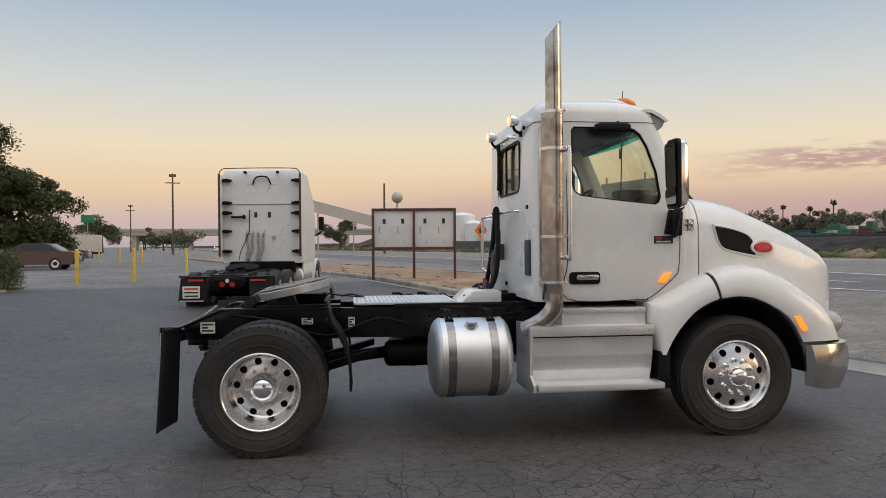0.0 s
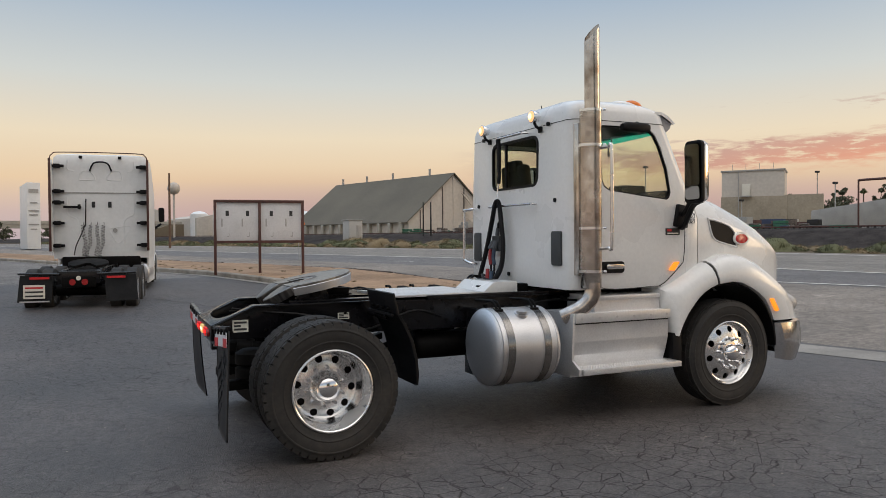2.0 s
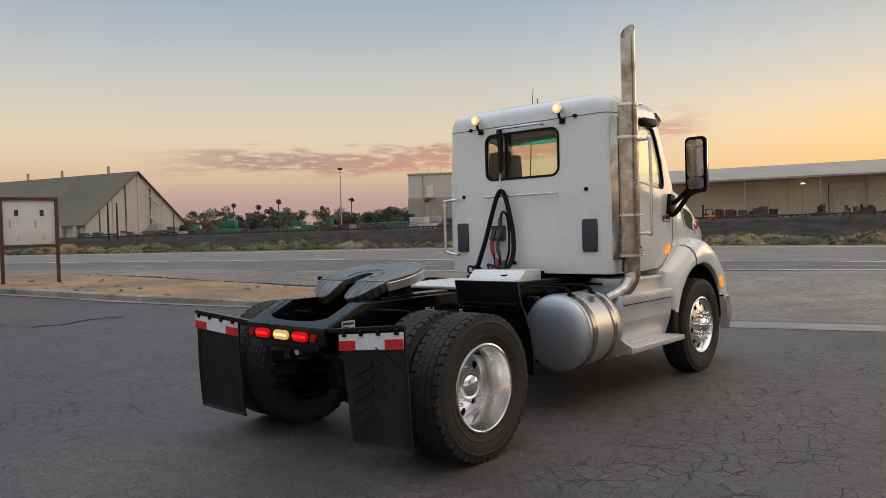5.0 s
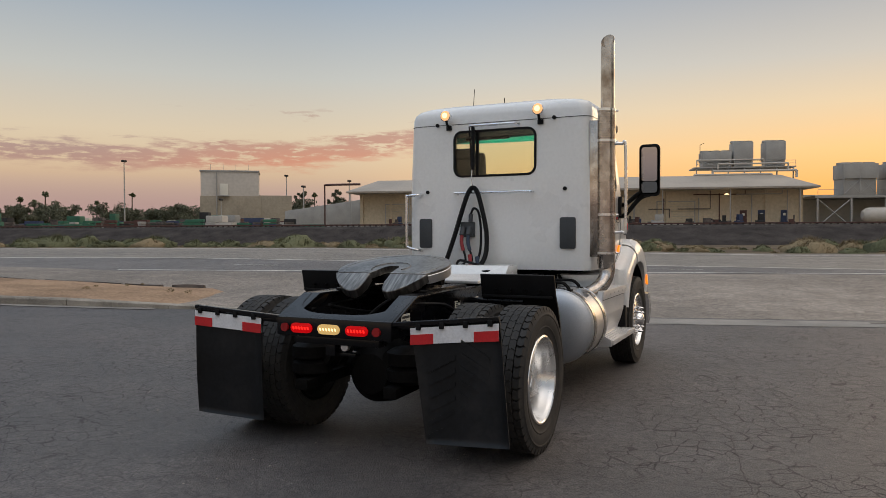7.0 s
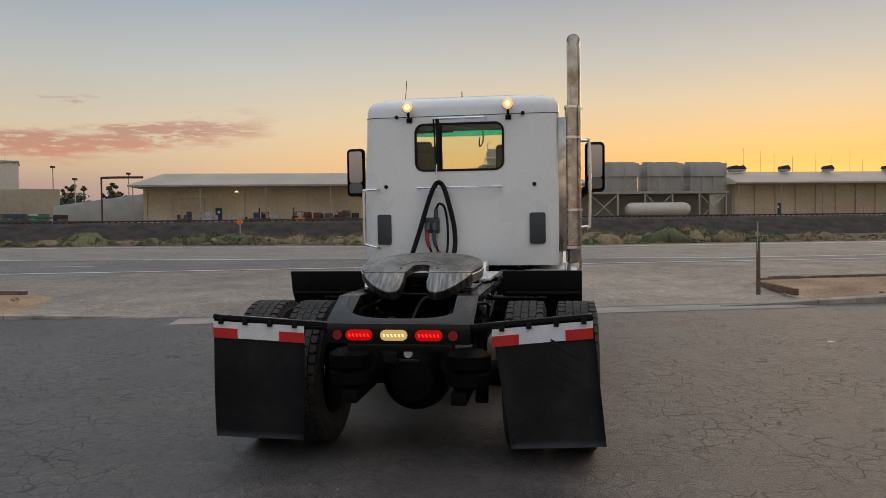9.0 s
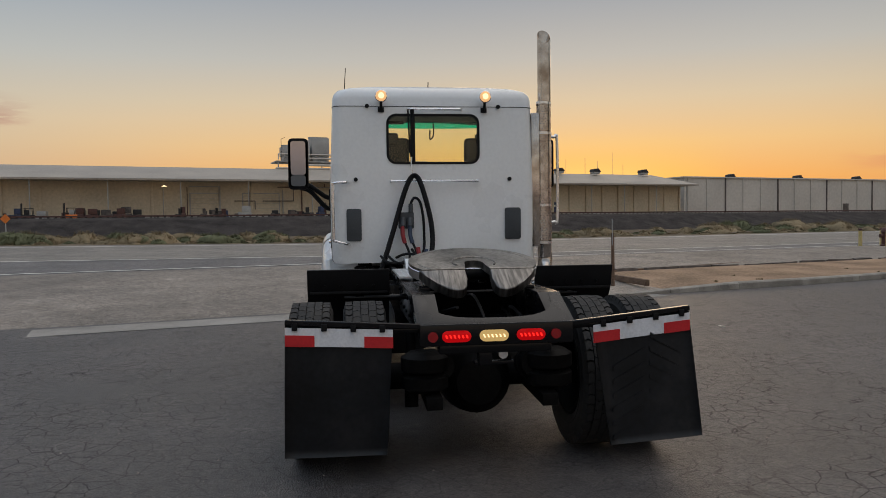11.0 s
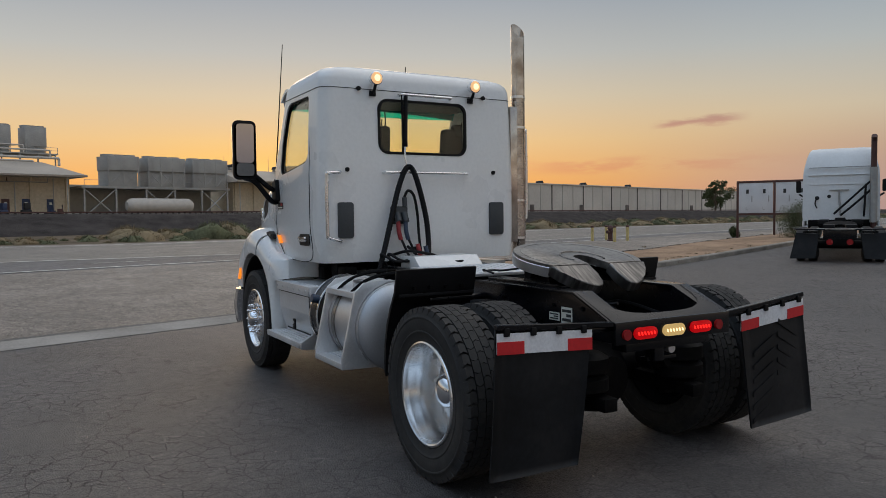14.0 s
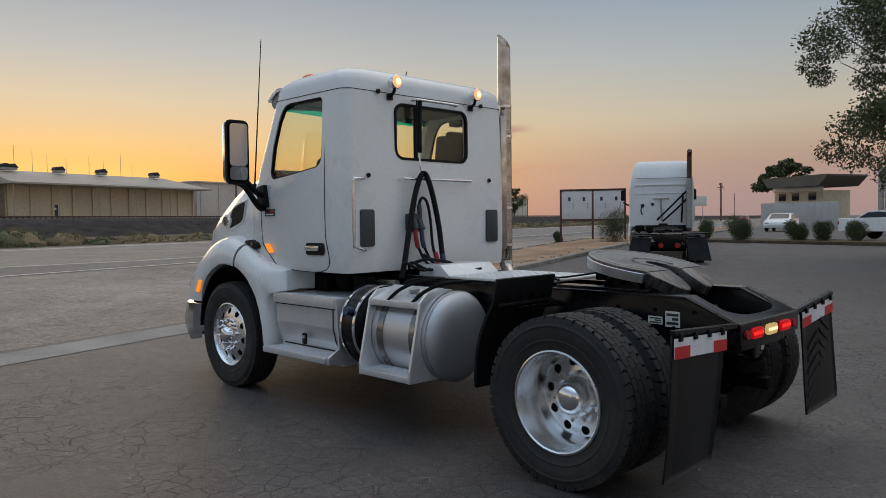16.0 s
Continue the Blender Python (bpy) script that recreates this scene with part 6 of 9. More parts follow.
ARCH_IN = [(3.862, 1.182), (4.02, 1.20), (4.14, 1.187), (4.23, 1.155), (4.31, 1.12), (4.40, 1.07), (4.49, 1.01), (4.56, 0.93), (4.605, 0.86), (4.65, 0.785)]
ARCH_OUT = [(3.80, 1.40), (3.97, 1.455), (4.12, 1.46), (4.26, 1.437), (4.42, 1.38), (4.58, 1.29), (4.74, 1.19), (4.89, 1.085), (5.0, 0.95), (5.07, 0.79)]
BACK_IN = [(3.84, 1.178), (3.76, 1.15), (3.68, 1.11), (3.61, 1.06), (3.55, 1.0), (3.48, 0.92), (3.42, 0.83), (3.385, 0.76), (3.36, 0.71)]
BACK_RIGHT = [(3.775, 1.385), (3.66, 1.345), (3.52, 1.27), (3.40, 1.21), (3.30, 1.165), (3.245, 1.14), (3.25, 1.0), (3.285, 0.86), (3.32, 0.715)]
BACK_LEFT_IN = BACK_IN[:6] + [(3.42, 0.80), (3.37, 0.65), (3.335, 0.46)]
BACK_LEFT = [(3.775, 1.385), (3.66, 1.345), (3.45, 1.24), (3.25, 1.195), (3.08, 1.17), (3.09, 0.985), (3.24, 0.96), (3.27, 0.75), (3.285, 0.46)]


def flare(inner, outer, ys, drop, sd, deep, nose=False):
    """Panel swept along a wheel arch from its lip over a rounded shoulder to the body."""
    rings = []
    for (xi, zi), (xo, zo), y in zip(inner, outer, ys):
        def mixp(f):
            return xi + (xo - xi) * f, zi + (zo - zi) * f
        ring = [(xi, (y - 0.07) * sd, zi), (xi, (y - 0.004) * sd, zi)]
        for f, dy in ((0.06, 0.004), (0.3, 0.006), (0.55, -0.004), (0.75, -0.026), (0.9, -0.06)):
            x, z = mixp(f)
            ring.append((x, (y + dy) * sd, z))
        ring.append((xo, (y - drop) * sd, zo))
        lead = max(0.0, (xo - 4.6) / 0.5) if nose else 0.0
        ring.append((xo + 0.10 * lead, (y - drop - 0.16) * sd, zo + 0.012))
        ring.append((xo + 0.13 * lead, deep * sd, zo))
        ring.append((xi, deep * sd, zi))
        rings.append(ring)
    bm = bmesh.new()
    loft(bm, rings)
    return bm


for sd in (1, -1):
    # air inlet in a raised rim, and badge in the hood side
    outl = [(3.885, 1.80), (3.98, 1.787), (4.085, 1.765), (4.17, 1.74), (4.22, 1.715), (4.255, 1.68), (4.275, 1.62), (4.295, 1.545), (4.18, 1.565), (4.055, 1.59), (3.985, 1.61), (3.945, 1.64), (3.92, 1.69)]
    cx_, cz_ = 4.09, 1.675
    bm = bmesh.new()
    n = len(outl)
    a, b = [[bm.verts.new((x, (hood_hw(x) + dy) * sd, z)) for x, z in outl] for dy in (0.004, -0.05)]
    bm.faces.new(a)
    bm.faces.new(b[::-1])
    for k in range(n):
        bm.faces.new((a[k], a[(k + 1) % n], b[(k + 1) % n], b[k]))
    vent = part("air_inlet", bm, "plastic", hood, "black mesh air inlet in the hood side")
    bm = bmesh.new()
    rows_r = []
    for g, dy in ((1.0, 0.003), (1.03, 0.014), (1.075, 0.012), (1.12, -0.002)):
        rows_r.append([bm.verts.new((cx_ + (x - cx_) * g, (hood_hw(cx_ + (x - cx_) * g) + dy) * sd, cz_ + (z - cz_) * (g * 2 - 1))) for x, z in outl])
    for ra, rb in zip(rows_r, rows_r[1:]):
        for k in range(n):
            bm.faces.new((ra[k], ra[(k + 1) % n], rb[(k + 1) % n], rb[k]))
    part("inlet_rim", bm, "white", vent)
    for nm, rx, rz, mt, dy, lab in (("badge_mount", 0.125, 0.066, "white", 0.008, ""), ("badge", 0.098, 0.046, "emblem" if sd == -1 else "chrome", 0.016, "small red oval badge" if sd == -1 else "small dark oval badge")):
        bm = bmesh.new()
        b2 = bmesh.new()
        prism(b2, [(rx * math.cos(2 * math.pi * k / 28), rz * math.sin(2 * math.pi * k / 28)) for k in range(28)], -0.012, 0.012, "y", 0.006)
        bmesh.ops.transform(b2, matrix=pose(4.365, (hood_hw(4.365) + dy) * sd, 1.615, 0, 2, -9.5 * sd), verts=b2.verts)
        merge(bm, b2)
        part(nm, bm, mt, hood, lab)
    ys = [1.165, 1.168, 1.168, 1.165, 1.16, 1.15, 1.138, 1.125, 1.112, 1.10]
    part("front_fender", flare(ARCH_IN, ARCH_OUT, ys, 0.12, sd, 0.70, True), "white", truck, "white front fender over the steer wheel", 45)
    # cab-mounted rear part of the fender, down to the steps
    if sd == -1:
        bm = flare(BACK_IN, BACK_RIGHT, [1.16] * 9, 0.10, sd, 0.76)
    else:
        bm = flare(BACK_LEFT_IN, BACK_LEFT, [1.16] * 9, 0.10, sd, 0.76)
    part("fender_extension", bm, "white", truck, "white fender extension below the door", 45)
    gap = flare([(3.835, 1.17), (3.868, 1.175)], [(3.765, 1.375), (3.806, 1.39)], [1.156, 1.156], 0.12, sd, 0.74)
    part("fender_gap", gap, "dark", truck, "dark gap between hood and fender extension")
    if sd == 1:
        bm = bmesh.new()
        prism(bm, [(3.565, 1.365), (3.60, 1.405), (3.70, 1.435), (3.80, 1.425), (3.80, 1.40), (3.72, 1.385), (3.64, 1.35)], min(1.0 * sd, 1.062 * sd), max(1.0 * sd, 1.062 * sd), "y", 0.006)
        lt_ = part("hood_latch", bm, "plastic", truck, "black rubber hood latch in the shut line")
        bm = bmesh.new()
        cyl(bm, (3.66, 1.06 * sd, 1.395), (3.66, 1.075 * sd, 1.395), 0.014, seg=10)
        part("latch_pin", bm, "steel", lt_)
    bm = bmesh.new()
    lathe(bm, [(0.64, 0.62), (0.64, 1.1), (0.655, 1.1), (0.655, 0.62)], (4.02, 0, 0.53), "y", 40, side=sd, close=True)
    for v in [v for v in bm.verts if v.co.z < 0.45]:
        bm.verts.remove(v)
    part("wheel_liner", bm, "plastic", truck)
    bm = bmesh.new()
    box(bm, 3.30, 3.41, min(0.75 * sd, 1.14 * sd), max(0.75 * sd, 1.14 * sd), 0.42, 0.74, 0.02)
    part("splash_flap", bm, "plastic", truck)
    bm = bmesh.new()
    prism(bm, [(4.535, 1.012), (4.59, 1.015), (4.665, 0.892), (4.625, 0.882)], min(1.128 * sd, 1.152 * sd), max(1.128 * sd, 1.152 * sd), "y", 0.006)
    part("fender_marker", bm, "amber", truck, "lit amber fender marker")
    bm = bmesh.new()
    rings = []
    for x, y, g in ((4.70, 1.135, 0.9), (4.82, 1.135, 0.97), (4.95, 1.10, 1.0), (5.10, 1.02, 1.0), (5.20, 0.9, 1.0), (5.27, 0.6, 1.0), (5.28, 0.0, 1.0)):
        rings.append([(x + 0.03 * math.sin(math.pi * f) - 0.12 * max(0, f - 0.55) * (x > 4.9) , y * sd + (0.02 * sd if x < 5 else 0) * math.sin(math.pi * f), 0.76 - (0.40 * g) * f) for f in (0, 0.15, 0.4, 0.6, 0.85, 1.0)] + [(x - 0.03, (y - 0.05) * sd, 0.76 - 0.40 * g), (x - 0.03, (y - 0.05) * sd, 0.76)])
    loft(bm, rings)
    part("bumper", bm, "bumperchrome", truck, "chrome front bumper wrapped round the corner", 50)
    bm = bmesh.new()
    b2 = bmesh.new()
    bmesh.ops.create_uvsphere(b2, u_segments=18, v_segments=10, radius=1)
    bmesh.ops.transform(b2, matrix=Matrix.Translation((5.0, 0.90 * sd, 0.93)) @ Matrix.Diagonal((0.14, 0.13, 0.11, 1)), verts=b2.verts)
    merge(bm, b2)
    part("headlamp", bm, "clearoff", truck, "clear headlamp in the fender nose")


# steps, boxes and tanks
def step_box(sd, x0, x1, upper):
    y_o, y_i = 1.245, 0.62
    bm = bmesh.new()
    prof = [(y_i, 0.40), (1.06, 0.40), (1.06, 0.52), (1.10, 0.60), (1.13, 0.72), (1.13, 0.90), (1.15, 0.90), (1.15, 0.965), (y_i, 0.965)]
    prism(bm, [(y * sd, z) for y, z in prof], x0, x1 - 0.06, "x", 0.006)
    st = part("step_box", bm, "steppaint", truck, "silver painted battery and step box")
    bm = bmesh.new()
    box(bm, x0 + 0.02, x1, min(1.03 * sd, y_o * sd), max(1.03 * sd, y_o * sd), 0.445, 0.495, 0.006)
    part("lower_tread", bm, "steppaint", st, "silver lower step tread")
    bm = bmesh.new()
    nx = int((x1 - x0 - 0.1) / 0.028)
    for i in range(nx):
        for j in range(4):
            cyl(bm, (x0 + 0.06 + 0.028 * i, (1.09 + 0.04 * j) * sd, 0.494), (x0 + 0.06 + 0.028 * i, (1.09 + 0.04 * j) * sd, 0.5), 0.009, 0.006, 6)
    tagged(part("tread_studs", bm, "steppaint", st), kind="stuff")
    bm = bmesh.new()
    for i in range(nx):
        for j in range(3):
            cyl(bm, (x0 + 0.06 + 0.028 * i, (1.04 + 0.04 * j) * sd, 0.964), (x0 + 0.06 + 0.028 * i, (1.04 + 0.04 * j) * sd, 0.97), 0.009, 0.006, 6)
    tagged(part("tread_studs", bm, "steppaint", st), kind="stuff")
    bm = bmesh.new()
    box(bm, x0 - 0.004, x1 - 0.055, min(1.145 * sd, 1.16 * sd), max(1.145 * sd, 1.16 * sd), 0.888, 0.972, 0.004)
    part("upper_tread_edge", bm, "steppaint", st)
    bm = bmesh.new()
    box(bm, x0, x1 - 0.06, min(1.13 * sd, 1.134 * sd), max(1.13 * sd, 1.134 * sd), 0.874, 0.884)
    part("lid_gap", bm, "dark", st)
    if sd == 1:
        bm = bmesh.new()
        prism(bm, [(1.05, 0.525), (1.10, 0.60), (1.13, 0.72), (1.13, 0.875), (1.134, 0.875), (1.134, 0.72), (1.105, 0.60), (1.066, 0.525)], x0 + 0.04, x0 + 0.052, "x")
        box(bm, x0 + 0.04, x1 - 0.09, 1.062, 1.068, 0.515, 0.527)
        part("door_gap", bm, "dark", st, "dark gap round the battery door")
    for i in range(6):
        bm = bmesh.new()
        x = x0 + 0.06 + (x1 - x0 - 0.16) * i / 5
        cyl(bm, (x, 1.155 * sd, 0.93), (x, 1.166 * sd, 0.93), 0.009, seg=8)
        part("screw", bm, "brushed", st)
    bm = bmesh.new()
    ex0 = x0 - 0.012
    prism(bm, [(y_i * sd, 0.42), (1.02 * sd, 0.42), (1.235 * sd, 0.44), (1.235 * sd, 0.50), (1.12 * sd, 0.56), (1.15 * sd, 0.97), (y_i * sd, 0.97)], ex0 - 0.012, ex0 + 0.012, "x", 0.003)
    part("end_plate", bm, "steppaint", st)
    if upper:
        bm = bmesh.new()
        prism(bm, [(0.60 * sd, 0.96), (1.04 * sd, 0.96), (1.02 * sd, 1.07), (1.045 * sd, 1.07), (1.045 * sd, 1.11), (0.60 * sd, 1.11)], x0 + 0.28, x1 - 0.08, "x", 0.006)
        part("upper_step", bm, "steppaint", st, "silver upper step below the door")
    return st


step_box(-1, 2.21, 3.31, True)
lb = step_box(1, 2.27, 3.22, False)
bm = bmesh.new()
prism(bm, [(p[0], p[1]) for p in round_rect(0.055, 0.095, 0.01)], 1.128, 1.142, "y", 0.003, pose(2.72, 0, 0.60))
lk = part("latch", bm, "plastic", lb, "black paddle latch")
bm = bmesh.new()
cyl(bm, (2.72, 1.14, 0.615), (2.72, 1.15, 0.615), 0.015, seg=12)
part("keyhole", bm, "brushed", lk)


def tank(x0, x1, y, z, r, nm, label, mt="brushed"):
    L = x1 - x0
    bm = bmesh.new()
    lathe(bm, [(r * 0.9, 0.085), (r, 0.088), (r, L - 0.088), (r * 0.9, L - 0.085)], (x0, y, z), "x", 56)
    t = part(nm, bm, mt, truck, label)
    for xe, sg in ((x0, 1), (x1, -1)):
        bm = bmesh.new()
        lathe(bm, [(0.01, 0.0), (r * 0.4, 0.004), (r * 0.68, 0.016), (r * 0.86, 0.036), (r * 0.955, 0.06), (r * 0.992, 0.078), (r * 0.992, 0.09)], (xe, y, z), "x", 56, sg)
        part("end_cap", bm, "capend", t, "dull domed end cap")
        bm = bmesh.new()
        lathe(bm, [(r, -0.006), (r + 0.005, -0.004), (r + 0.005, 0.004), (r, 0.006)], (xe + 0.09 * sg, y, z), "x", 56, close=True)
        part("seam", bm, "brushed", t)
    return t


rt = tank(1.36, 2.06, -0.91, 0.705, 0.33, "fuel_tank", "brushed aluminium fuel tank with steel straps")
lt = tank(1.12, 1.94, 0.82, 0.735, 0.335, "fuel_tank", "brushed aluminium fuel tank with a step bolted on")
for tk, y, z, r, xs in ((rt, -0.91, 0.705, 0.33, (1.525, 1.875)), (lt, 0.82, 0.735, 0.335, (1.34, 1.70))):
    for x in xs:
        bm = bmesh.new()
        lathe(bm, [(r + 0.001, -0.033), (r + 0.007, -0.033), (r + 0.007, 0.033), (r + 0.001, 0.033)], (x, y, z), "x", 56, close=True)
        sp = part("strap", bm, "strap", tk, "polished steel tank strap")
        bm = bmesh.new()
        sd = 1 if y > 0 else -1
        tube(bm, [(x - 0.018, y + 0.10 * sd, z + r - 0.02), (x - 0.018, y + 0.06 * sd, z + r + 0.035), (x - 0.018, y - 0.02 * sd, z + r + 0.06), (x - 0.018, y - 0.30 * sd, z + r + 0.05)], 0.011, 8)
        tube(bm, [(x + 0.018, y + 0.10 * sd, z + r - 0.02), (x + 0.018, y + 0.06 * sd, z + r + 0.035), (x + 0.018, y - 0.02 * sd, z + r + 0.06), (x + 0.018, y - 0.30 * sd, z + r + 0.05)], 0.011, 8)
        box(bm, x - 0.035, x + 0.035, y + 0.10 * sd - 0.02, y + 0.10 * sd + 0.02, z + r - 0.045, z + r, 0.006)
        part("strap_bolt", bm, "under", sp)
        bm = bmesh.new()
        box(bm, x - 0.035, x + 0.035, min(y - 0.5 * sd, y - 0.25 * sd), max(y - 0.5 * sd, y - 0.25 * sd), z - 0.30, z + 0.30, 0.01)
        part("tank_bracket", bm, "frame", sp)
for tk, x, y, z in ((rt, 1.70, -1.06, 0.99), (lt, 1.42, 1.02, 1.065)):
    bm = bmesh.new()
    cyl(bm, (x, y, z - 0.03), (x, y * 1.02, z + 0.015), 0.06, seg=24)
    cyl(bm, (x, y * 1.02, z + 0.015), (x, y * 1.025, z + 0.035), 0.048, seg=12)
    part("filler_cap", bm, "brushed", tk, "round filler cap")
# step over the left tank
bm = bmesh.new()
prism(bm, [(0.86, 1.09), (1.08, 1.075), (1.155, 1.01), (1.265, 0.52), (1.265, 0.44), (0.97, 0.44), (0.97, 0.43)] + [(0.82 + 0.345 * math.cos(radians(a)), 0.735 + 0.345 * math.sin(radians(a))) for a in range(-45, 91, 15)], 1.245, 1.268, "x", 0.003)
sp = part("tank_step", bm, "steppaint", truck, "silver step frame over the tank")
bm = bmesh.new()
prism(bm, [(0.86, 1.09), (1.08, 1.075), (1.155, 1.01), (1.265, 0.52), (1.265, 0.44), (0.97, 0.44), (0.97, 0.43)] + [(0.82 + 0.345 * math.cos(radians(a)), 0.735 + 0.345 * math.sin(radians(a))) for a in range(-45, 91, 15)], 1.80, 1.823, "x", 0.003)
part("side_plate", bm, "steppaint", sp)
for z, ya, yb in ((0.985, 0.99, 1.16), (0.465, 1.0, 1.262)):
    bm = bmesh.new()
    box(bm, 1.26, 1.81, ya, yb, z - 0.025, z + 0.02, 0.005)
    tr = part("tread", bm, "steppaint", sp)
    bm = bmesh.new()
    for i in range(18):
        for j in range(5):
            cyl(bm, (1.295 + 0.028 * i, ya + 0.03 + 0.035 * j, z + 0.019), (1.295 + 0.028 * i, ya + 0.03 + 0.035 * j, z + 0.026), 0.009, 0.006, 6)
    tagged(part("tread_studs", bm, "steppaint", tr), kind="stuff")
bm = bmesh.new()
prism(bm, [(1.155, 1.0), (0.90, 1.098), (0.895, 1.088), (1.15, 0.99)], 1.26, 1.81, "x", 0.0)
part("top_sheet", bm, "steppaint", sp)
for x in (1.35, 1.62):
    bm = bmesh.new()
    tube(bm, [(x, 1.14, 1.0), (x - 0.04, 1.05, 1.08), (x - 0.10, 0.92, 1.13), (x - 0.18, 0.80, 1.14)], 0.014, 6)
    part("strap_lever", bm, "under", sp)
# black tank with a bright band ahead of the step
bm = bmesh.new()
lathe(bm, [(0.01, 0), (0.30, 0.0), (0.32, 0.015), (0.32, 0.16), (0.30, 0.175), (0.01, 0.175)], (1.98, 0.86, 0.75), "x", 48)
dt = part("emission_tank", bm, "frame", truck, "black drum with polished end bands")
for x in (1.985, 2.145):
    bm = bmesh.new()
    lathe(bm, [(0.322, -0.012), (0.33, -0.012), (0.33, 0.012), (0.322, 0.012)], (x, 0.86, 0.75), "x", 48, close=True)
    part("band", bm, "chrome", dt)
bm = bmesh.new()
cyl(bm, (2.06, 1.12, 0.88), (2.06, 1.20, 0.90), 0.035, seg=16)
part("cap", bm, "bluehose", dt, "blue filler cap")
# dark running gear seen below the cab floor
rng = random.Random(9)
for k in range(26):
    bm = bmesh.new()
    x, y, z = rng.uniform(2.1, 3.3), rng.uniform(-0.7, 0.8), rng.uniform(1.02, 1.16)
    if k % 2:
        tube(bm, [(x - 0.3, y, z), (x, y + rng.uniform(-0.1, 0.1), z + 0.03), (x + 0.3, y + rng.uniform(-0.2, 0.2), z)], rng.uniform(0.01, 0.025), 8)
    else:
        box(bm, x - 0.08, x + 0.08, y - 0.06, y + 0.06, z - 0.08, z + 0.05, 0.015)
    part("under_cab_fitting", bm, "under", truck)
bm = bmesh.new()
tube(bm, [(2.1, 0.62, 1.07), (2.5, 0.62, 1.06), (3.1, 0.58, 1.05)], 0.03, 12)
part("coolant_pipe", bm, "steel", truck)

# ---- surroundings ----


def leaves(name, blobs, size, m, parent=None, label="", seed=1, flat=0.0):
    """Many small leaf faces scattered through ellipsoids: (centre, radii, count)."""
    g = np.random.RandomState(seed)
    V, F = [], []
    for (cx, cy, cz), (rx, ry, rz), n in blobs:
        d = g.normal(size=(n, 3))
        d /= np.linalg.norm(d, axis=1)[:, None]
        r = g.uniform(0.15, 1.0, n) ** 0.45 * g.uniform(0.75, 1.12, n)
        c = np.array([cx, cy, cz]) + d * r[:, None] * np.array([rx, ry, rz])
        a = g.normal(size=(n, 3))
        a[:, 2] *= 1 - flat
        a /= np.linalg.norm(a, axis=1)[:, None]
        b = np.cross(a, g.normal(size=(n, 3)))
        b /= np.linalg.norm(b, axis=1)[:, None]
        s = size * g.uniform(0.5, 1.3, n)[:, None]
        k = len(V) // 1
        q = np.stack([c - a * s, c - b * s * 0.45, c + a * s, c + b * s * 0.45], 1).reshape(-1, 3)
        base = len(V)
        V.extend(map(tuple, q))
        F.extend((base + 4 * i, base + 4 * i + 1, base + 4 * i + 2, base + 4 * i + 3) for i in range(n))
    return raw(name, V, F, m, parent, label)


def tree(name, label, at, height, spread, seed, leaf=0.16, count=4200, trunk=0.22, low=0.35, limbs=9, clumps=26, m="leaf", group="", puff=1.0):
    """A tapered trunk with forking limbs and a ragged crown of leaf clumps."""
    g = random.Random(seed)
    t = thing(name, label, "tree", Matrix.Translation(at), group)
    bm = bmesh.new()
    top = Vector((g.uniform(-0.4, 0.4), g.uniform(-0.4, 0.4), height * 0.62))
    cyl(bm, (0, 0, -0.1), top * 0.55, trunk, trunk * 0.7, 12)
    cyl(bm, top * 0.55, top, trunk * 0.7, trunk * 0.35, 10)
    ends = []
    for k in range(limbs):
        a = 2 * math.pi * k / limbs + g.uniform(-0.3, 0.3)
        s = top * g.uniform(0.45, 0.95)
        e = Vector((math.cos(a) * spread * g.uniform(0.5, 0.85), math.sin(a) * spread * g.uniform(0.5, 0.85), height * g.uniform(low + 0.1, 0.95)))
        mid = s.lerp(e, 0.5) + Vector((0, 0, 0.05 * height))
        cyl(bm, s, mid, trunk * 0.34, trunk * 0.22, 7)
        cyl(bm, mid, e, trunk * 0.22, trunk * 0.06, 6)
        ends += [mid.lerp(e, 0.4), e]
    part("trunk", bm, "bark", t)
    blobs = []
    for k in range(clumps):
        e = ends[k % len(ends)] if k < 2 * len(ends) else Vector((g.uniform(-0.5, 0.5) * spread, g.uniform(-0.5, 0.5) * spread, height * g.uniform(0.6, 0.95)))
        c = e + Vector((g.uniform(-1, 1), g.uniform(-1, 1), g.uniform(-0.6, 0.6))) * spread * 0.22
        c.z = max(c.z, height * low)
        r = spread * g.uniform(0.16, 0.34) * puff
        blobs.append((tuple(c), (r, r, r * 0.72), count // clumps))
    leaves("crown", blobs, leaf, m, t, seed=seed)
    return t


def shrub(at, r, h, seed, m="leaf", label="dark green shrub beside the lot", group="lot shrubs", leaf=0.032, n=7000):
    t = thing("shrub", label, "shrub", Matrix.Translation(at), group)
    g = random.Random(seed)
    bm = bmesh.new()
    for k in range(6):
        a = 1.05 * k
        cyl(bm, (0.05 * math.cos(a), 0.05 * math.sin(a), -0.05), (r * 0.6 * math.cos(a), r * 0.6 * math.sin(a), h * 0.7), 0.02, 0.008, 5)
    part("stem", bm, "bark", t)
    leaves("foliage", [((g.uniform(-0.4, 0.4) * r, g.uniform(-0.4, 0.4) * r, h * g.uniform(0.3, 0.75)), (r * 0.62, r * 0.62, h * 0.36), n // 7) for k in range(7)], leaf, m, t, seed=seed)
    return t


def along(n, s, z=0.0, turn=0.0):
    """A pose at a site place: local x along the highway's far-left direction, y towards the truck."""
    p = site(n, s, z)
    return pose(p.x, p.y, p.z, 0, 0, math.degrees(ROAD) + turn)


YARD = 2.2


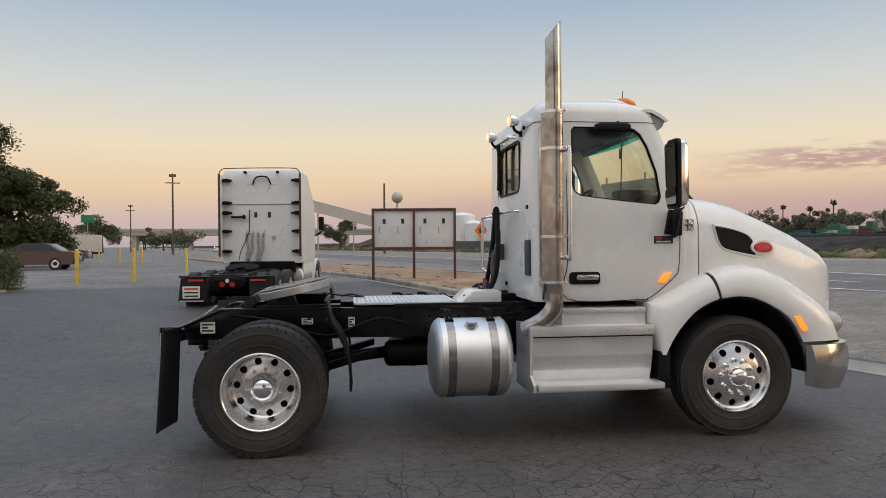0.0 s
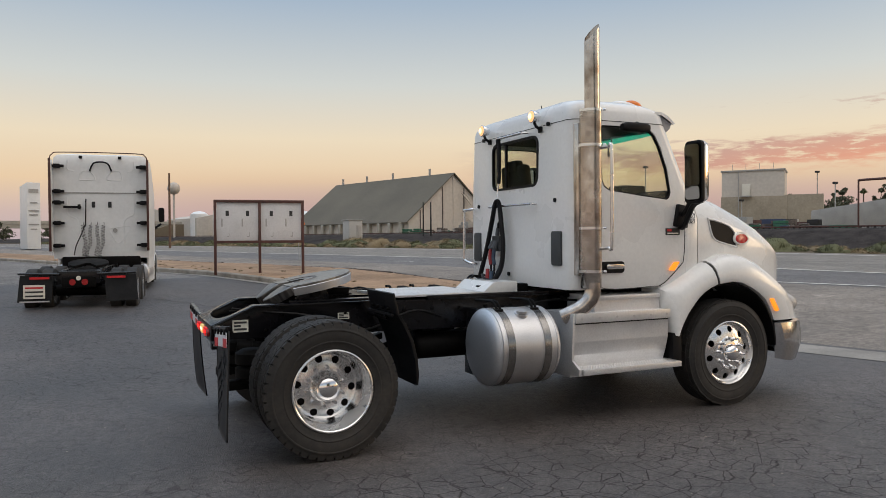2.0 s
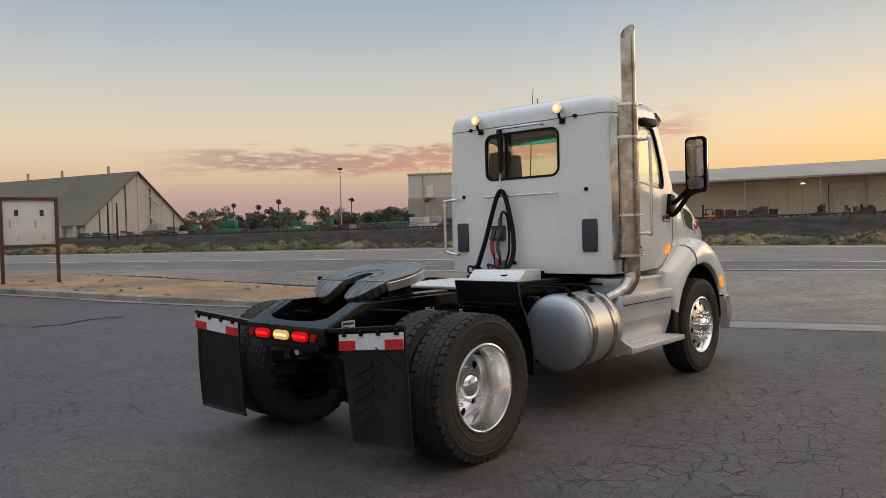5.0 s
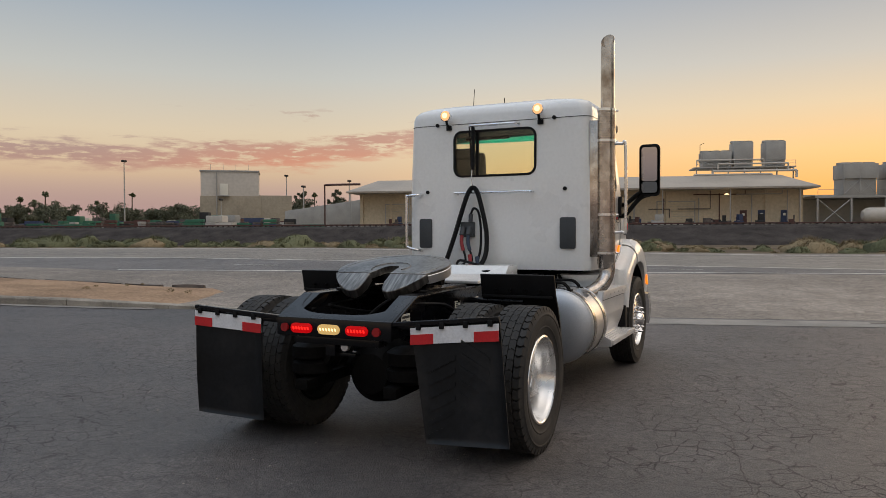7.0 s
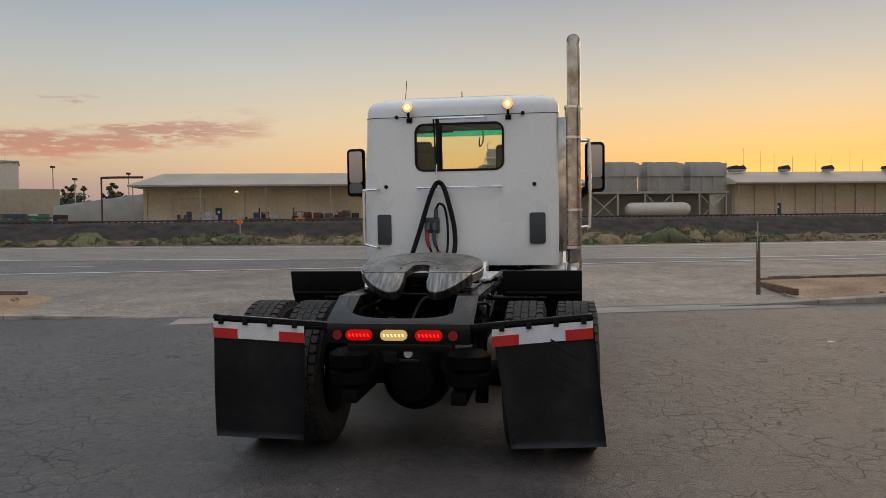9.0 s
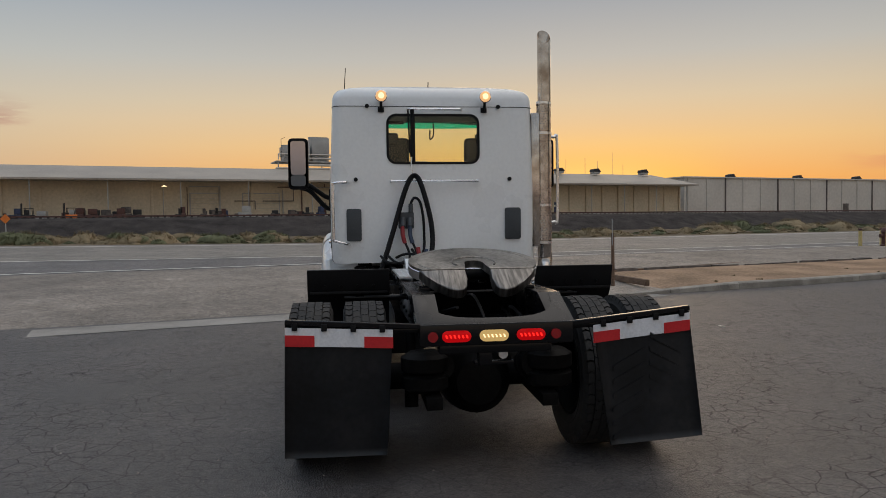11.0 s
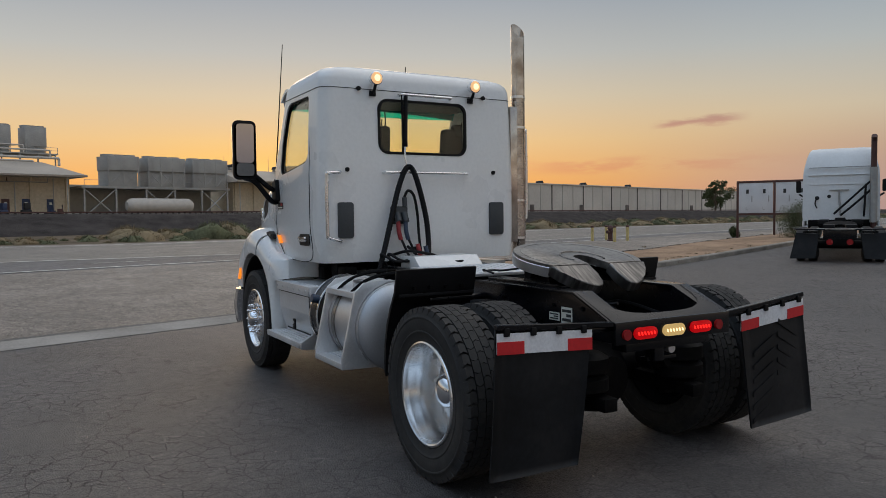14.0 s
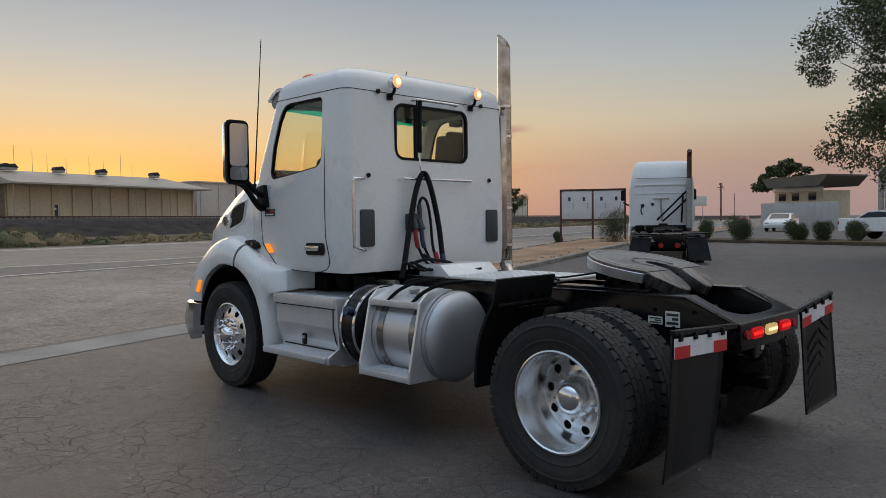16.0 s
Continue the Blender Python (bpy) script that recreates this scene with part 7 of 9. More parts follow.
# warehouse with a deep eave; local x runs along the wall, y points at the highway
def warehouse(s0, s1, label, bays, lamps, doors, rollers, name="warehouse"):
    w = thing(name, label, "warehouse", along(136, (s0 + s1) / 2, YARD))
    h = abs(s0 - s1) / 2
    bm = bmesh.new()
    box(bm, -h + 1.5, h - 1.5, -22, 0, 0, 7.8)
    part("wall", bm, "wall", w, "stained cream wall")
    bm = bmesh.new()
    rings = [[(-h, 4.5, 7.05), (-h, 4.5, 7.35), (-h + 3.0, -9, 10.3), (-h + 3.0, -22, 10.3), (-h + 1, -22, 7.0)], [(h, 4.5, 7.05), (h, 4.5, 7.35), (h - 3.0, -9, 10.3), (h - 3.0, -22, 10.3), (h - 1, -22, 7.0)]]
    loft(bm, rings)
    part("roof", bm, "roof", w, "pale sloped sheet metal roof", 20)
    for k in range(bays + 1):
        x = -h + 2 + (2 * h - 4) * k / bays
        bm = bmesh.new()
        box(bm, x - 0.22, x + 0.22, 0.0, 0.35, 0, 7.2, 0.03)
        part("pilaster", bm, "wall", w)
        if k % 2 == 0:
            bm = bmesh.new()
            cyl(bm, (x + 1.2, 4.0, -0.2), (x + 1.2, 4.0, 7.05), 0.09, seg=8)
            part("eave_post", bm, "galv", w)
    for x in lamps:
        bm = bmesh.new()
        lathe(bm, [(0.05, 0.25), (0.22, 0.12), (0.45, 0.0), (0.40, -0.03), (0.04, -0.04)], (x, 2.2, 6.1), "z", 14)
        part("eave_lamp", bm, "warmlamp", w, "lit lamp under the eave")
    for x, mt in doors:
        bm = bmesh.new()
        box(bm, x - 0.6, x + 0.6, 0.0, 0.12, 0.9, 3.3, 0.02)
        d = part("door", bm, mt, w, "dark metal personnel door")
        bm = bmesh.new()
        box(bm, x - 0.22, x + 0.22, 0.12, 0.15, 2.3, 2.75)
        part("door_pane", bm, "label", d)
    for x, wd in rollers:
        bm = bmesh.new()
        box(bm, x - wd / 2 - 0.2, x + wd / 2 + 0.2, 0.0, 0.05, 0.9, 5.1, 0.01, 1)
        rd = part("roller_door", bm, "galv", w)
        for k in range(9):
            bm = bmesh.new()
            box(bm, x - wd / 2, x + wd / 2, 0.05, 0.12, 0.9 + 0.45 * k, 0.9 + 0.45 * k + 0.42, 0.02, 1)
            part("slat", bm, "wall", rd)
    bm = bmesh.new()
    box(bm, -h + 1, h - 1, 0.0, 3.2, 0.0, 0.85, 0.04)
    part("loading_dock", bm, "concrete", w, "concrete loading dock")
    return w


g_ = random.Random(21)
w1 = warehouse(-45, 40, "long cream warehouse with a deep pale metal eave", 14, (-27.5, -2, 24), ((27.6, "blue"), (-33.9, "blue"), (-37.8, "blue"), (-30.8, "bronze")), ((33, 5.5), (-19, 6.5), (-9, 5)))
warehouse(-122, -74, "lower cream warehouse with pilasters and roof vents", 10, (), ((12.7, "blue"),), ())
# pipes and gear on the first warehouse's wall
for k in range(16):
    bm = bmesh.new()
    x = -40 + 2.2 * k + g_.uniform(-0.5, 0.5)
    z = g_.choice((3.6, 4.4, 5.2, 6.2))
    cyl(bm, (x, 0.5, z), (x + g_.uniform(3, 9), 0.5, z), 0.09, seg=8)
    cyl(bm, (x, 0.5, z), (x, 0.5, g_.choice((0.9, 2.0, 6.9))), 0.08, seg=8)
    mt = g_.choice(("galv", "bronze", "crates"))
    if k % 3 == 1:
        part("wall_pipe", bm, mt, w1)
for k in range(16):
    bm = bmesh.new()
    x = -40.5 + 2.6 * k + g_.uniform(-1, 1)
    cyl(bm, (x, 0.42, 0.9), (x, 0.42, g_.uniform(5.5, 7.0)), g_.uniform(0.06, 0.12), seg=8)
    mt = g_.choice(("bronze", "bronze", "galv"))
    if k % 2:
        part("riser_pipe", bm, mt, w1)
for k in range(64):
    x = g_.uniform(-38, 36)
    mt = g_.choice(("crates", "crates", "crates", "galv", "bronze", "blue", "dark", "dark"))
    sz = g_.uniform(0.6, 2.2)
    bm = bmesh.new()
    hh = g_.uniform(1.0, 2.6)
    box(bm, -sz / 2, sz / 2, -0.6, 0.6, 0, hh * 0.55, 0.06)
    box(bm, -sz / 2 + 0.1, sz / 2 - g_.uniform(0.1, 0.6), -0.5, 0.5, hh * 0.57, hh, 0.06)
    ob = link("pallet_load", bm, mt)
    p = site(g_.uniform(129, 132.5), -2.5 + x, YARD)
    ob.matrix_basis = pose(p.x, p.y, p.z, 0, 0, math.degrees(ROAD) + g_.uniform(-20, 20))
    tagged(ob, "stacked goods in the warehouse yard", "stacked goods", "yard goods")
# forklifts
for s, n in ((10, 127), (16, 128), (95, 130), (92, 133)):
    f = thing("forklift", "dark parked forklift in the yard", "forklift", along(n, s, YARD, 15), "forklifts")
    bm = bmesh.new()
    box(bm, -1.0, 0.7, -0.6, 0.6, 0.35, 1.2, 0.1)
    part("body", bm, "orange" if s < 12 else "dark", f)
    bm = bmesh.new()
    for x, y in ((0.75, 0.45), (0.75, -0.45)):
        box(bm, x, x + 0.12, y - 0.08, y + 0.08, 0.1, 3.0, 0.01)
    box(bm, 0.75, 0.85, -0.5, 0.5, 1.4, 1.55)
    part("mast", bm, "dark", f)
    bm = bmesh.new()
    for x, y in ((-0.8, 0.5), (-0.8, -0.5), (0.4, 0.5), (0.4, -0.5)):
        cyl(bm, (x, y, 1.2), (x * 0.9, y, 2.2), 0.05, seg=6)
    box(bm, -0.8, 0.45, -0.55, 0.55, 2.2, 2.28, 0.02)
    part("cage", bm, "dark", f)
    for x, y in ((-0.7, 0.62), (-0.7, -0.62), (0.5, 0.62), (0.5, -0.62)):
        bm = bmesh.new()
        cyl(bm, (x, y - 0.1, 0.32), (x, y + 0.1, 0.32), 0.32, seg=16)
        part("wheel", bm, "rubber", f)


def condenser(name, m, w, d, h, fans=True, leg=2.0):
    c = thing(name, "galvanised evaporative condenser unit", "condenser", m, "condenser units")
    bm = bmesh.new()
    box(bm, -w / 2, w / 2, -d / 2, d / 2, leg, leg + h, 0.05)
    part("casing", bm, "galv", c)
    for k in range(int(w // 2) + 1):
        bm = bmesh.new()
        x = -w / 2 + 0.2 + (w - 0.4) * k / int(w // 2)
        box(bm, x - 0.08, x + 0.08, d / 2 - 0.1, d / 2 + 0.04, 0, leg + h, 0.01)
        part("post", bm, "galv", c)
    for k in range(int(w // 2)):
        x0 = -w / 2 + 0.2 + (w - 0.4) * k / int(w // 2)
        x1 = -w / 2 + 0.2 + (w - 0.4) * (k + 1) / int(w // 2)
        bm = bmesh.new()
        cyl(bm, (x0, d / 2, 0.2), (x1, d / 2, leg - 0.1), 0.06, seg=6)
        cyl(bm, (x1, d / 2, 0.2), (x0, d / 2, leg - 0.1), 0.06, seg=6)
        part("brace", bm, "galv", c)
    bm = bmesh.new()
    box(bm, -w / 2 + 0.2, w / 2 - 0.2, -d / 2, d / 2 - 0.5, 0, leg, 0.02)
    part("coil_bank", bm, "galv", c)
    bm = bmesh.new()
    for k in range(3):
        x = -w / 2 + w * (k + 0.5) / 3
        cyl(bm, (x, 0, leg + h), (x, 0, leg + h + 0.35), min(w, d) * 0.24, seg=18)
    part("fan_stack", bm, "galv", c)
    return c


plat = thing("steel_platform", "steel platform carrying condensers between two warehouses", "platform", along(136, -59.5, YARD))
bm = bmesh.new()
box(bm, -14.5, 14.5, -6, 1.5, 5.3, 5.75, 0.05)
part("deck", bm, "galv", plat)
for k in range(6):
    x = -14 + 5.6 * k
    bm = bmesh.new()
    box(bm, x - 0.15, x + 0.15, 1.1, 1.4, 0, 5.3)
    part("column", bm, "galv", plat)
    if k % 2 == 0 and k < 5:
        bm = bmesh.new()
        cyl(bm, (x, 1.25, 0.2), (x + 5.6, 1.25, 5.2), 0.11, seg=6)
        cyl(bm, (x + 5.6, 1.25, 0.2), (x, 1.25, 5.2), 0.11, seg=6)
        part("brace", bm, "galv", plat)
bm = bmesh.new()
box(bm, -14, 17, -6, -5.6, 0, 6.2)
part("back_wall", bm, "concrete", plat)
for k in range(9):
    bm = bmesh.new()
    x = -14 + 3.5 * k
    cyl(bm, (x, 1.45, 5.75), (x, 1.45, 6.8), 0.04, seg=6)
    if k < 8:
        cyl(bm, (x, 1.45, 6.8), (x + 3.5, 1.45, 6.8), 0.035, seg=6)
    part("railing", bm, "galv", plat)
for s, w in ((-52.3, 5.8), (-60.5, 7.4), (-69.5, 7.6)):
    condenser("condenser", along(136.5, s, YARD + 5.75), w, 5, 2.6, True, 2.9)
tk_ = thing("ammonia_tank", "white horizontal pressure tank on saddles", "tank", along(134, -59, YARD))
bm = bmesh.new()
lathe(bm, [(0.02, -6.6), (0.8, -6.4), (1.25, -5.8), (1.35, -5.2), (1.35, 5.2), (1.25, 5.8), (0.8, 6.4), (0.02, 6.6)], (0, 0, 2.2), "x", 28)
part("vessel", bm, "whitewall", tk_)
for x in (-4, 4):
    bm = bmesh.new()
    box(bm, x - 0.3, x + 0.3, -0.9, 0.9, 0, 1.3, 0.05)
    part("saddle", bm, "concrete", tk_)
# plant on the first warehouse's roof
rp = thing("roof_frame", "steel frame on the warehouse roof", "roof frame", along(150, -36, YARD + 9.4))
bm = bmesh.new()
box(bm, -9.5, 9.5, -3, 3, 2.5, 2.75, 0.04)
part("deck", bm, "galv", rp)
for k in range(7):
    bm = bmesh.new()
    cyl(bm, (-9 + 3 * k, 2.8, 0), (-9 + 3 * k, 2.8, 2.5), 0.14, seg=6)
    part("leg", bm, "galv", rp)
for y, z, x0, x1, r in ((3.2, 1.9, -9.5, 6, 0.24), (3.3, 1.2, -5, 9.5, 0.2), (3.1, 3.3, -8, 5, 0.16), (3.1, 4.1, -3.5, 9, 0.12)):
    bm = bmesh.new()
    cyl(bm, (x0, y, z), (x1, y, z), r, seg=10)
    cyl(bm, (x0, y, z), (x0, y, max(0.1, z - 1.4)), r, seg=10)
    cyl(bm, (x1, y, z), (x1, y, max(0.1, z - 1.1)), r, seg=10)
    part("pipe_run", bm, "whitewall", rp, "pale pipe run on the roof")
for k in range(10):
    bm = bmesh.new()
    x = -9.4 + 2.05 * k
    cyl(bm, (x, 2.95, 2.75), (x, 2.95, 3.85), 0.045, seg=6)
    if k < 9:
        cyl(bm, (x, 2.95, 3.85), (x + 2.05, 2.95, 3.85), 0.04, seg=6)
        cyl(bm, (x, 2.95, 3.3), (x + 2.05, 2.95, 3.3), 0.03, seg=6)
    part("railing", bm, "galv", rp)
bm = bmesh.new()
cyl(bm, (8.2, 2, 2.75), (8.2, 2, 7.2), 0.06, seg=6)
cyl(bm, (8.2, 2, 7.2), (7.4, 2, 7.6), 0.05, seg=6)
part("lamp_arm", bm, "dark", rp)
condenser("condenser", along(150, -31, YARD + 12.15), 5.6, 4, 1.9, True, 1.2)
for s in (-36, -42):
    condenser("cooling_tower", along(150, s, YARD + 12.15), 3.7, 4, 3.6, True, 1.3)
for s in (-76.5, -79.5, -81, -91, -101, -115, -143, -167, -190, -215, -245):
    v = thing("roof_vent", "small hooded roof vent", "vent", along(143, s, YARD + (10.2 if s > -125 else 9.5)), "roof vents")
    bm = bmesh.new()
    box(bm, -0.9, 0.9, -0.8, 0.8, 0.0, 0.5, 0.05)
    part("curb", bm, "galv", v)
    bm = bmesh.new()
    prism(bm, [(-1.1, 0.5), (1.1, 0.5), (0.8, 1.1), (-0.4, 1.3)], -0.9, 0.9, "y", 0.05)
    part("hood", bm, "dark", v)
for k in range(9):
    a = thing("roof_mast", "thin antenna mast on the warehouse roof", "mast", along(146, -79 - 4 * k + g_.uniform(-2, 2), YARD + 9.5), "roof masts")
    bm = bmesh.new()
    cyl(bm, (0, 0, 0), (0, 0, g_.uniform(3, 6.5)), 0.05, 0.03, 6)
    part("mast", bm, "galv", a)
# long whitewashed cold store
cs = thing("cold_store", "long whitewashed cold store of tall panels", "warehouse", along(141, -233, YARD))
bm = bmesh.new()
box(bm, -107, 107, -30, 0, 0, 9.5)
part("wall", bm, "whitewall", cs)
bm = bmesh.new()
box(bm, -107.3, 107.3, -30, 0.35, 9.5, 9.85, 0.05)
part("parapet", bm, "whitewall", cs)
for k in range(36):
    bm = bmesh.new()
    x = -106 + 6.05 * k
    box(bm, x - 0.16, x + 0.16, 0.0, 0.22, 0, 9.5)
    part("panel_rib", bm, "whitewall" if k % 3 else "crates", cs)
for x in (50, 22, -8, -60):
    bm = bmesh.new()
    box(bm, x - 1.2, x + 1.2, 0, 0.18, 0.2, 3.0, 0.03)
    part("door", bm, "crates", cs)

# the steep-roofed store with a pale gable
hs = thing("gabled_store", "large store with steep dark roof and pale gable end", "store", pose(71.0, 147.5, YARD, 0, 0, math.degrees(ROAD)) @ Matrix.Diagonal((1.05, 1, 1, 1)))
L, hw, ap, ev = 47.0, 13.0, 14.3, 3.4
bm = bmesh.new()
loft(bm, [[(x, -hw, 0), (x, -hw, ev), (x, 0, ap - 0.4), (x, hw, ev), (x, hw, 0)] for x in (0.0, L)])
part("wall", bm, "whitewall", hs, "pale panelled wall", 10)
for sd in (1, -1):
    bm = bmesh.new()
    loft(bm, [[(x, sd * (hw + 0.8), ev - 0.7), (x, sd * (hw + 0.8), ev - 0.45), (x, 0, ap), (x, 0, ap - 0.3)] for x in (-0.5, L + 0.5)])
    part("roof_slope", bm, "roofdark", hs, "dark grey roof slope", 10)
for k in range(9):
    y = -hw + 2 * hw * k / 8
    bm = bmesh.new()
    box(bm, -0.12, 0.02, y - 0.12, y + 0.12, 0, ev + (ap - ev) * (1 - abs(y) / hw) - 0.6)
    part("gable_rib", bm, "crates" if k % 2 else "whitewall", hs)
for k in range(12):
    x = 2 + (L - 4) * k / 11
    bm = bmesh.new()
    box(bm, x - 0.4, x + 0.4, hw, hw + 0.9, 0, 2.8, 0.1)
    part("buttress", bm, "concrete", hs)
for x in (8, 22, 33, 44):
    bm = bmesh.new()
    cyl(bm, (x, 0, ap - 0.3), (x, 0, ap + 1.5), 0.28, seg=10)
    part("ridge_vent", bm, "galv", hs)
for (ya, za), (yb, zb) in (((-2, 9.8), (-5, 7.0)), ((-5, 7.0), (-2.5, 4.6)), ((-2.5, 4.6), (-6, 2.6)), ((-6, 2.6), (-4, 0.2))):
    bm = bmesh.new()
    d = Vector((0, yb - ya, zb - za))
    for o in (0, 0.9):
        cyl(bm, (-0.6, ya, za + o), (-0.6, yb, zb + o), 0.14 if o == 0 else 0.05, seg=6)
    part("stair_flight", bm, "whitewall", hs)
for k in range(2):
    pl = thing("rail_signal_post", "bare dark post beside the railway", "post", pose(48.4 + 1.2 * k, 111.7 - 0.5 * k, YARD), "posts")
    bm = bmesh.new()
    cyl(bm, (0, 0, -0.3), (0, 0, 5.6), 0.16, 0.12, 8)
    part("post", bm, "dark", pl)

# the square concrete tower block with a lower annex
cb = thing("control_building", "pale concrete block building with a lower annex", "building", pose(137.4, 124.6, YARD, 0, 0, math.degrees(ROAD) + 22))
bm = bmesh.new()
box(bm, -8.5, 5.2, -8, 2, 0, 14.6, 0.05)
part("tower", bm, "whitewall", cb)
bm = bmesh.new()
box(bm, -8.7, 5.4, -8.2, 2.2, 14.5, 14.9, 0.03)
part("tower_coping", bm, "galv", cb)
bm = bmesh.new()
box(bm, -16.5, -8.5, -14, 2.05, 0, 8.8, 0.05)
part("annex", bm, "blocktan", cb)
bm = bmesh.new()
box(bm, -9, 5.35, 1.9, 2.2, 0, 8.6, 0.03)
part("lower_wall", bm, "blocktan", cb)
for x0, x1, z0, z1 in ((-1.2, 0.6, 8.8, 11.6), (2.9, 4.4, 0, 2.9)):
    bm = bmesh.new()
    box(bm, x0, x1, 2.15, 2.35, z0, z1, 0.03)
    part("door", bm, "label" if z0 > 5 else "dark", cb)
bm = bmesh.new()
box(bm, -1.6, 1.0, 2.2, 3.0, 8.5, 8.75, 0.03)
part("landing", bm, "galv", cb)
bm = bmesh.new()
cyl(bm, (1.4, 2.4, 0), (1.4, 2.4, 14.5), 0.14, seg=8)
part("drain_pipe", bm, "galv", cb)
for k in range(4):
    bm = bmesh.new()
    cyl(bm, (3 - 3 * k, 0, 14.8), (3 - 3 * k, 0, 16.5), 0.05, seg=6)
    part("mast", bm, "galv", cb)
# low shed and pipe gantry beside the first warehouse
lb_ = thing("low_shed", "low pale shed beside the warehouse", "shed", along(148, 49, YARD))
bm = bmesh.new()
prism(bm, [(-9, 0), (9, 0), (9, 4.2), (-9, 6.6)][::-1], -8, 2, "y", 0.03)
part("body", bm, "galv", lb_)
pg = thing("pipe_gantry", "tall steel pipe gantry", "gantry", along(138, 42, YARD))
bm = bmesh.new()
cyl(bm, (4.4, 0, 0), (4.4, 0, 9.2), 0.16, seg=8)
tube(bm, [(4.4, 0, 9.0), (3.8, 0, 9.1), (0, 0, 9.15), (-3, 0, 9.15)], 0.22, 8)
part("pipe", bm, "bronze", pg)
# tall yard lights
for x, y, h in ((107.5, 124.7, 14.5), (146, 112, 13.6), (132.5, 97, 9.7), (127, 116, 7), (150, 96, 12), (160, 138, 12)):
    yl = thing("yard_light", "tall galvanised yard light pole", "light pole", pose(x, y, YARD), "yard lights")
    bm = bmesh.new()
    cyl(bm, (0, 0, 0), (0, 0, h), 0.16, 0.1, 8)
    part("pole", bm, "galv", yl)
    bm = bmesh.new()
    box(bm, -0.5, 0.5, -0.3, 0.3, h, h + 0.45, 0.08)
    part("lamp_head", bm, "dark", yl)
# rows of bins, pallets and machinery along the far yard
for k in range(74):
    n, s = g_.uniform(97, 150), g_.uniform(44, 150)
    mt = g_.choice(("green", "green", "crates", "blue", "galv", "dark", "bronze", "whitewall"))
    if s < 88 and s > 58 and n < 120:
        mt = "green"
    wdt, hh = g_.uniform(1.6, 5.5), g_.uniform(1.0, 2.9)
    b = thing("yard_bin", "stack of bins in the far yard" if mt != "green" else "green steel bins stacked in the far yard", "bins", along(n, s, YARD, g_.uniform(-15, 15)), "yard bins")
    bm = bmesh.new()
    box(bm, -wdt / 2, wdt / 2, -0.8, 0.8, 0.12, hh * 0.5, 0.06)
    part("bin", bm, mt, b)
    bm = bmesh.new()
    box(bm, -wdt / 2 + g_.uniform(0, wdt * 0.4), wdt / 2 - 0.1, -0.75, 0.75, hh * 0.53, hh, 0.06)
    part("bin", bm, mt, b)
for k in range(110):
    n, s = g_.uniform(95, 104), 40 + 0.95 * k + g_.uniform(-0.5, 0.5)
    mt = g_.choice(("crates", "crates", "green", "green", "dark", "bronze", "blue", "galv", "wood"))
    wd, hh = g_.uniform(0.8, 2.6), g_.uniform(0.6, 1.7)
    y = thing("pallet_stack", "low stack of pallets and crates beyond the railway", "pallets", along(n, s, YARD, g_.uniform(-25, 25)), "pallet stacks")
    for q in range(3):
        bm = bmesh.new()
        box(bm, -wd / 2 + g_.uniform(0, 0.2), wd / 2 - g_.uniform(0, 0.3), -0.5, 0.5, hh * q / 3 + 0.02, hh * (q + 0.85) / 3, 0.03, 1)
        part("crate", bm, mt, y)
# white tanks and silos by the railway, far to the other side
for k in range(8):
    n, s = 96 + g_.uniform(0, 14), 175 + 9 * k
    st = thing("silo", "white steel process tank", "tank", along(n, s, YARD), "process tanks")
    bm = bmesh.new()
    hh, r = g_.uniform(6, 10), g_.uniform(2.6, 4.2)
    lathe(bm, [(r, 0), (r, hh), (r * 0.6, hh + 0.8), (0.1, hh + 1.1)], (0, 0, 0), "z", 24)
    part("shell", bm, "white2", st)
    bm = bmesh.new()
    cyl(bm, (r + 0.3, 0, 0), (r + 0.3, 0, hh), 0.12, seg=6)
    part("ladder", bm, "galv", st)
for s0, s1, hh, n in ((176, 214, 5.2, 108), (235, 262, 6.5, 100)):
    pb = thing("process_hall", "low white process hall", "building", along(n, (s0 + s1) / 2, YARD))
    bm = bmesh.new()
    prism(bm, [(-6, 0), (6, 0), (6, hh), (0, hh + 1.2), (-6, hh)][::-1], -(s1 - s0) / 2, (s1 - s0) / 2, "x")
    part("body", bm, "whitewall", pb)
wt_ = thing("water_tower", "pale spherical water tank on a mast", "water tower", pose(15.5, 212, YARD))
bm = bmesh.new()
b2 = bmesh.new()
bmesh.ops.create_uvsphere(b2, u_segments=20, v_segments=12, radius=1.7)
bmesh.ops.translate(b2, vec=(0, 0, 13.6), verts=b2.verts)
merge(bm, b2)
part("sphere", bm, "whitewall", wt_)
bm = bmesh.new()
cyl(bm, (0, 0, 0), (0, 0, 12), 0.3, seg=10)
part("mast", bm, "whitewall", wt_)
cv = thing("conveyor", "inclined grey conveyor gallery", "conveyor", pose(-6, 140, 0.5))
bm = bmesh.new()
loft(bm, [[(x, y, z), (x, y + 1.6, z), (x, y + 1.6, z + 2.2), (x, y, z + 2.2)] for x, y, z in ((-1, 0, 8.2), (14, 4, 4.4))])
part("gallery", bm, "fence", cv)
for x, z in ((1, 7.6), (8, 5.8)):
    bm = bmesh.new()
    cyl(bm, (x, 1.5, -0.3), (x, 1.5, z), 0.15, seg=6)
    part("leg", bm, "galv", cv)
wb = thing("billboard", "tall white printed hoarding far beyond the lot", "billboard", pose(-10.6, 103, 0.35, 0, 0, 100))
bm = bmesh.new()
box(bm, -4.6, 4.6, -0.75, 0.75, 0.2, 8.5, 0.08)
part("panel", bm, "white2", wb)
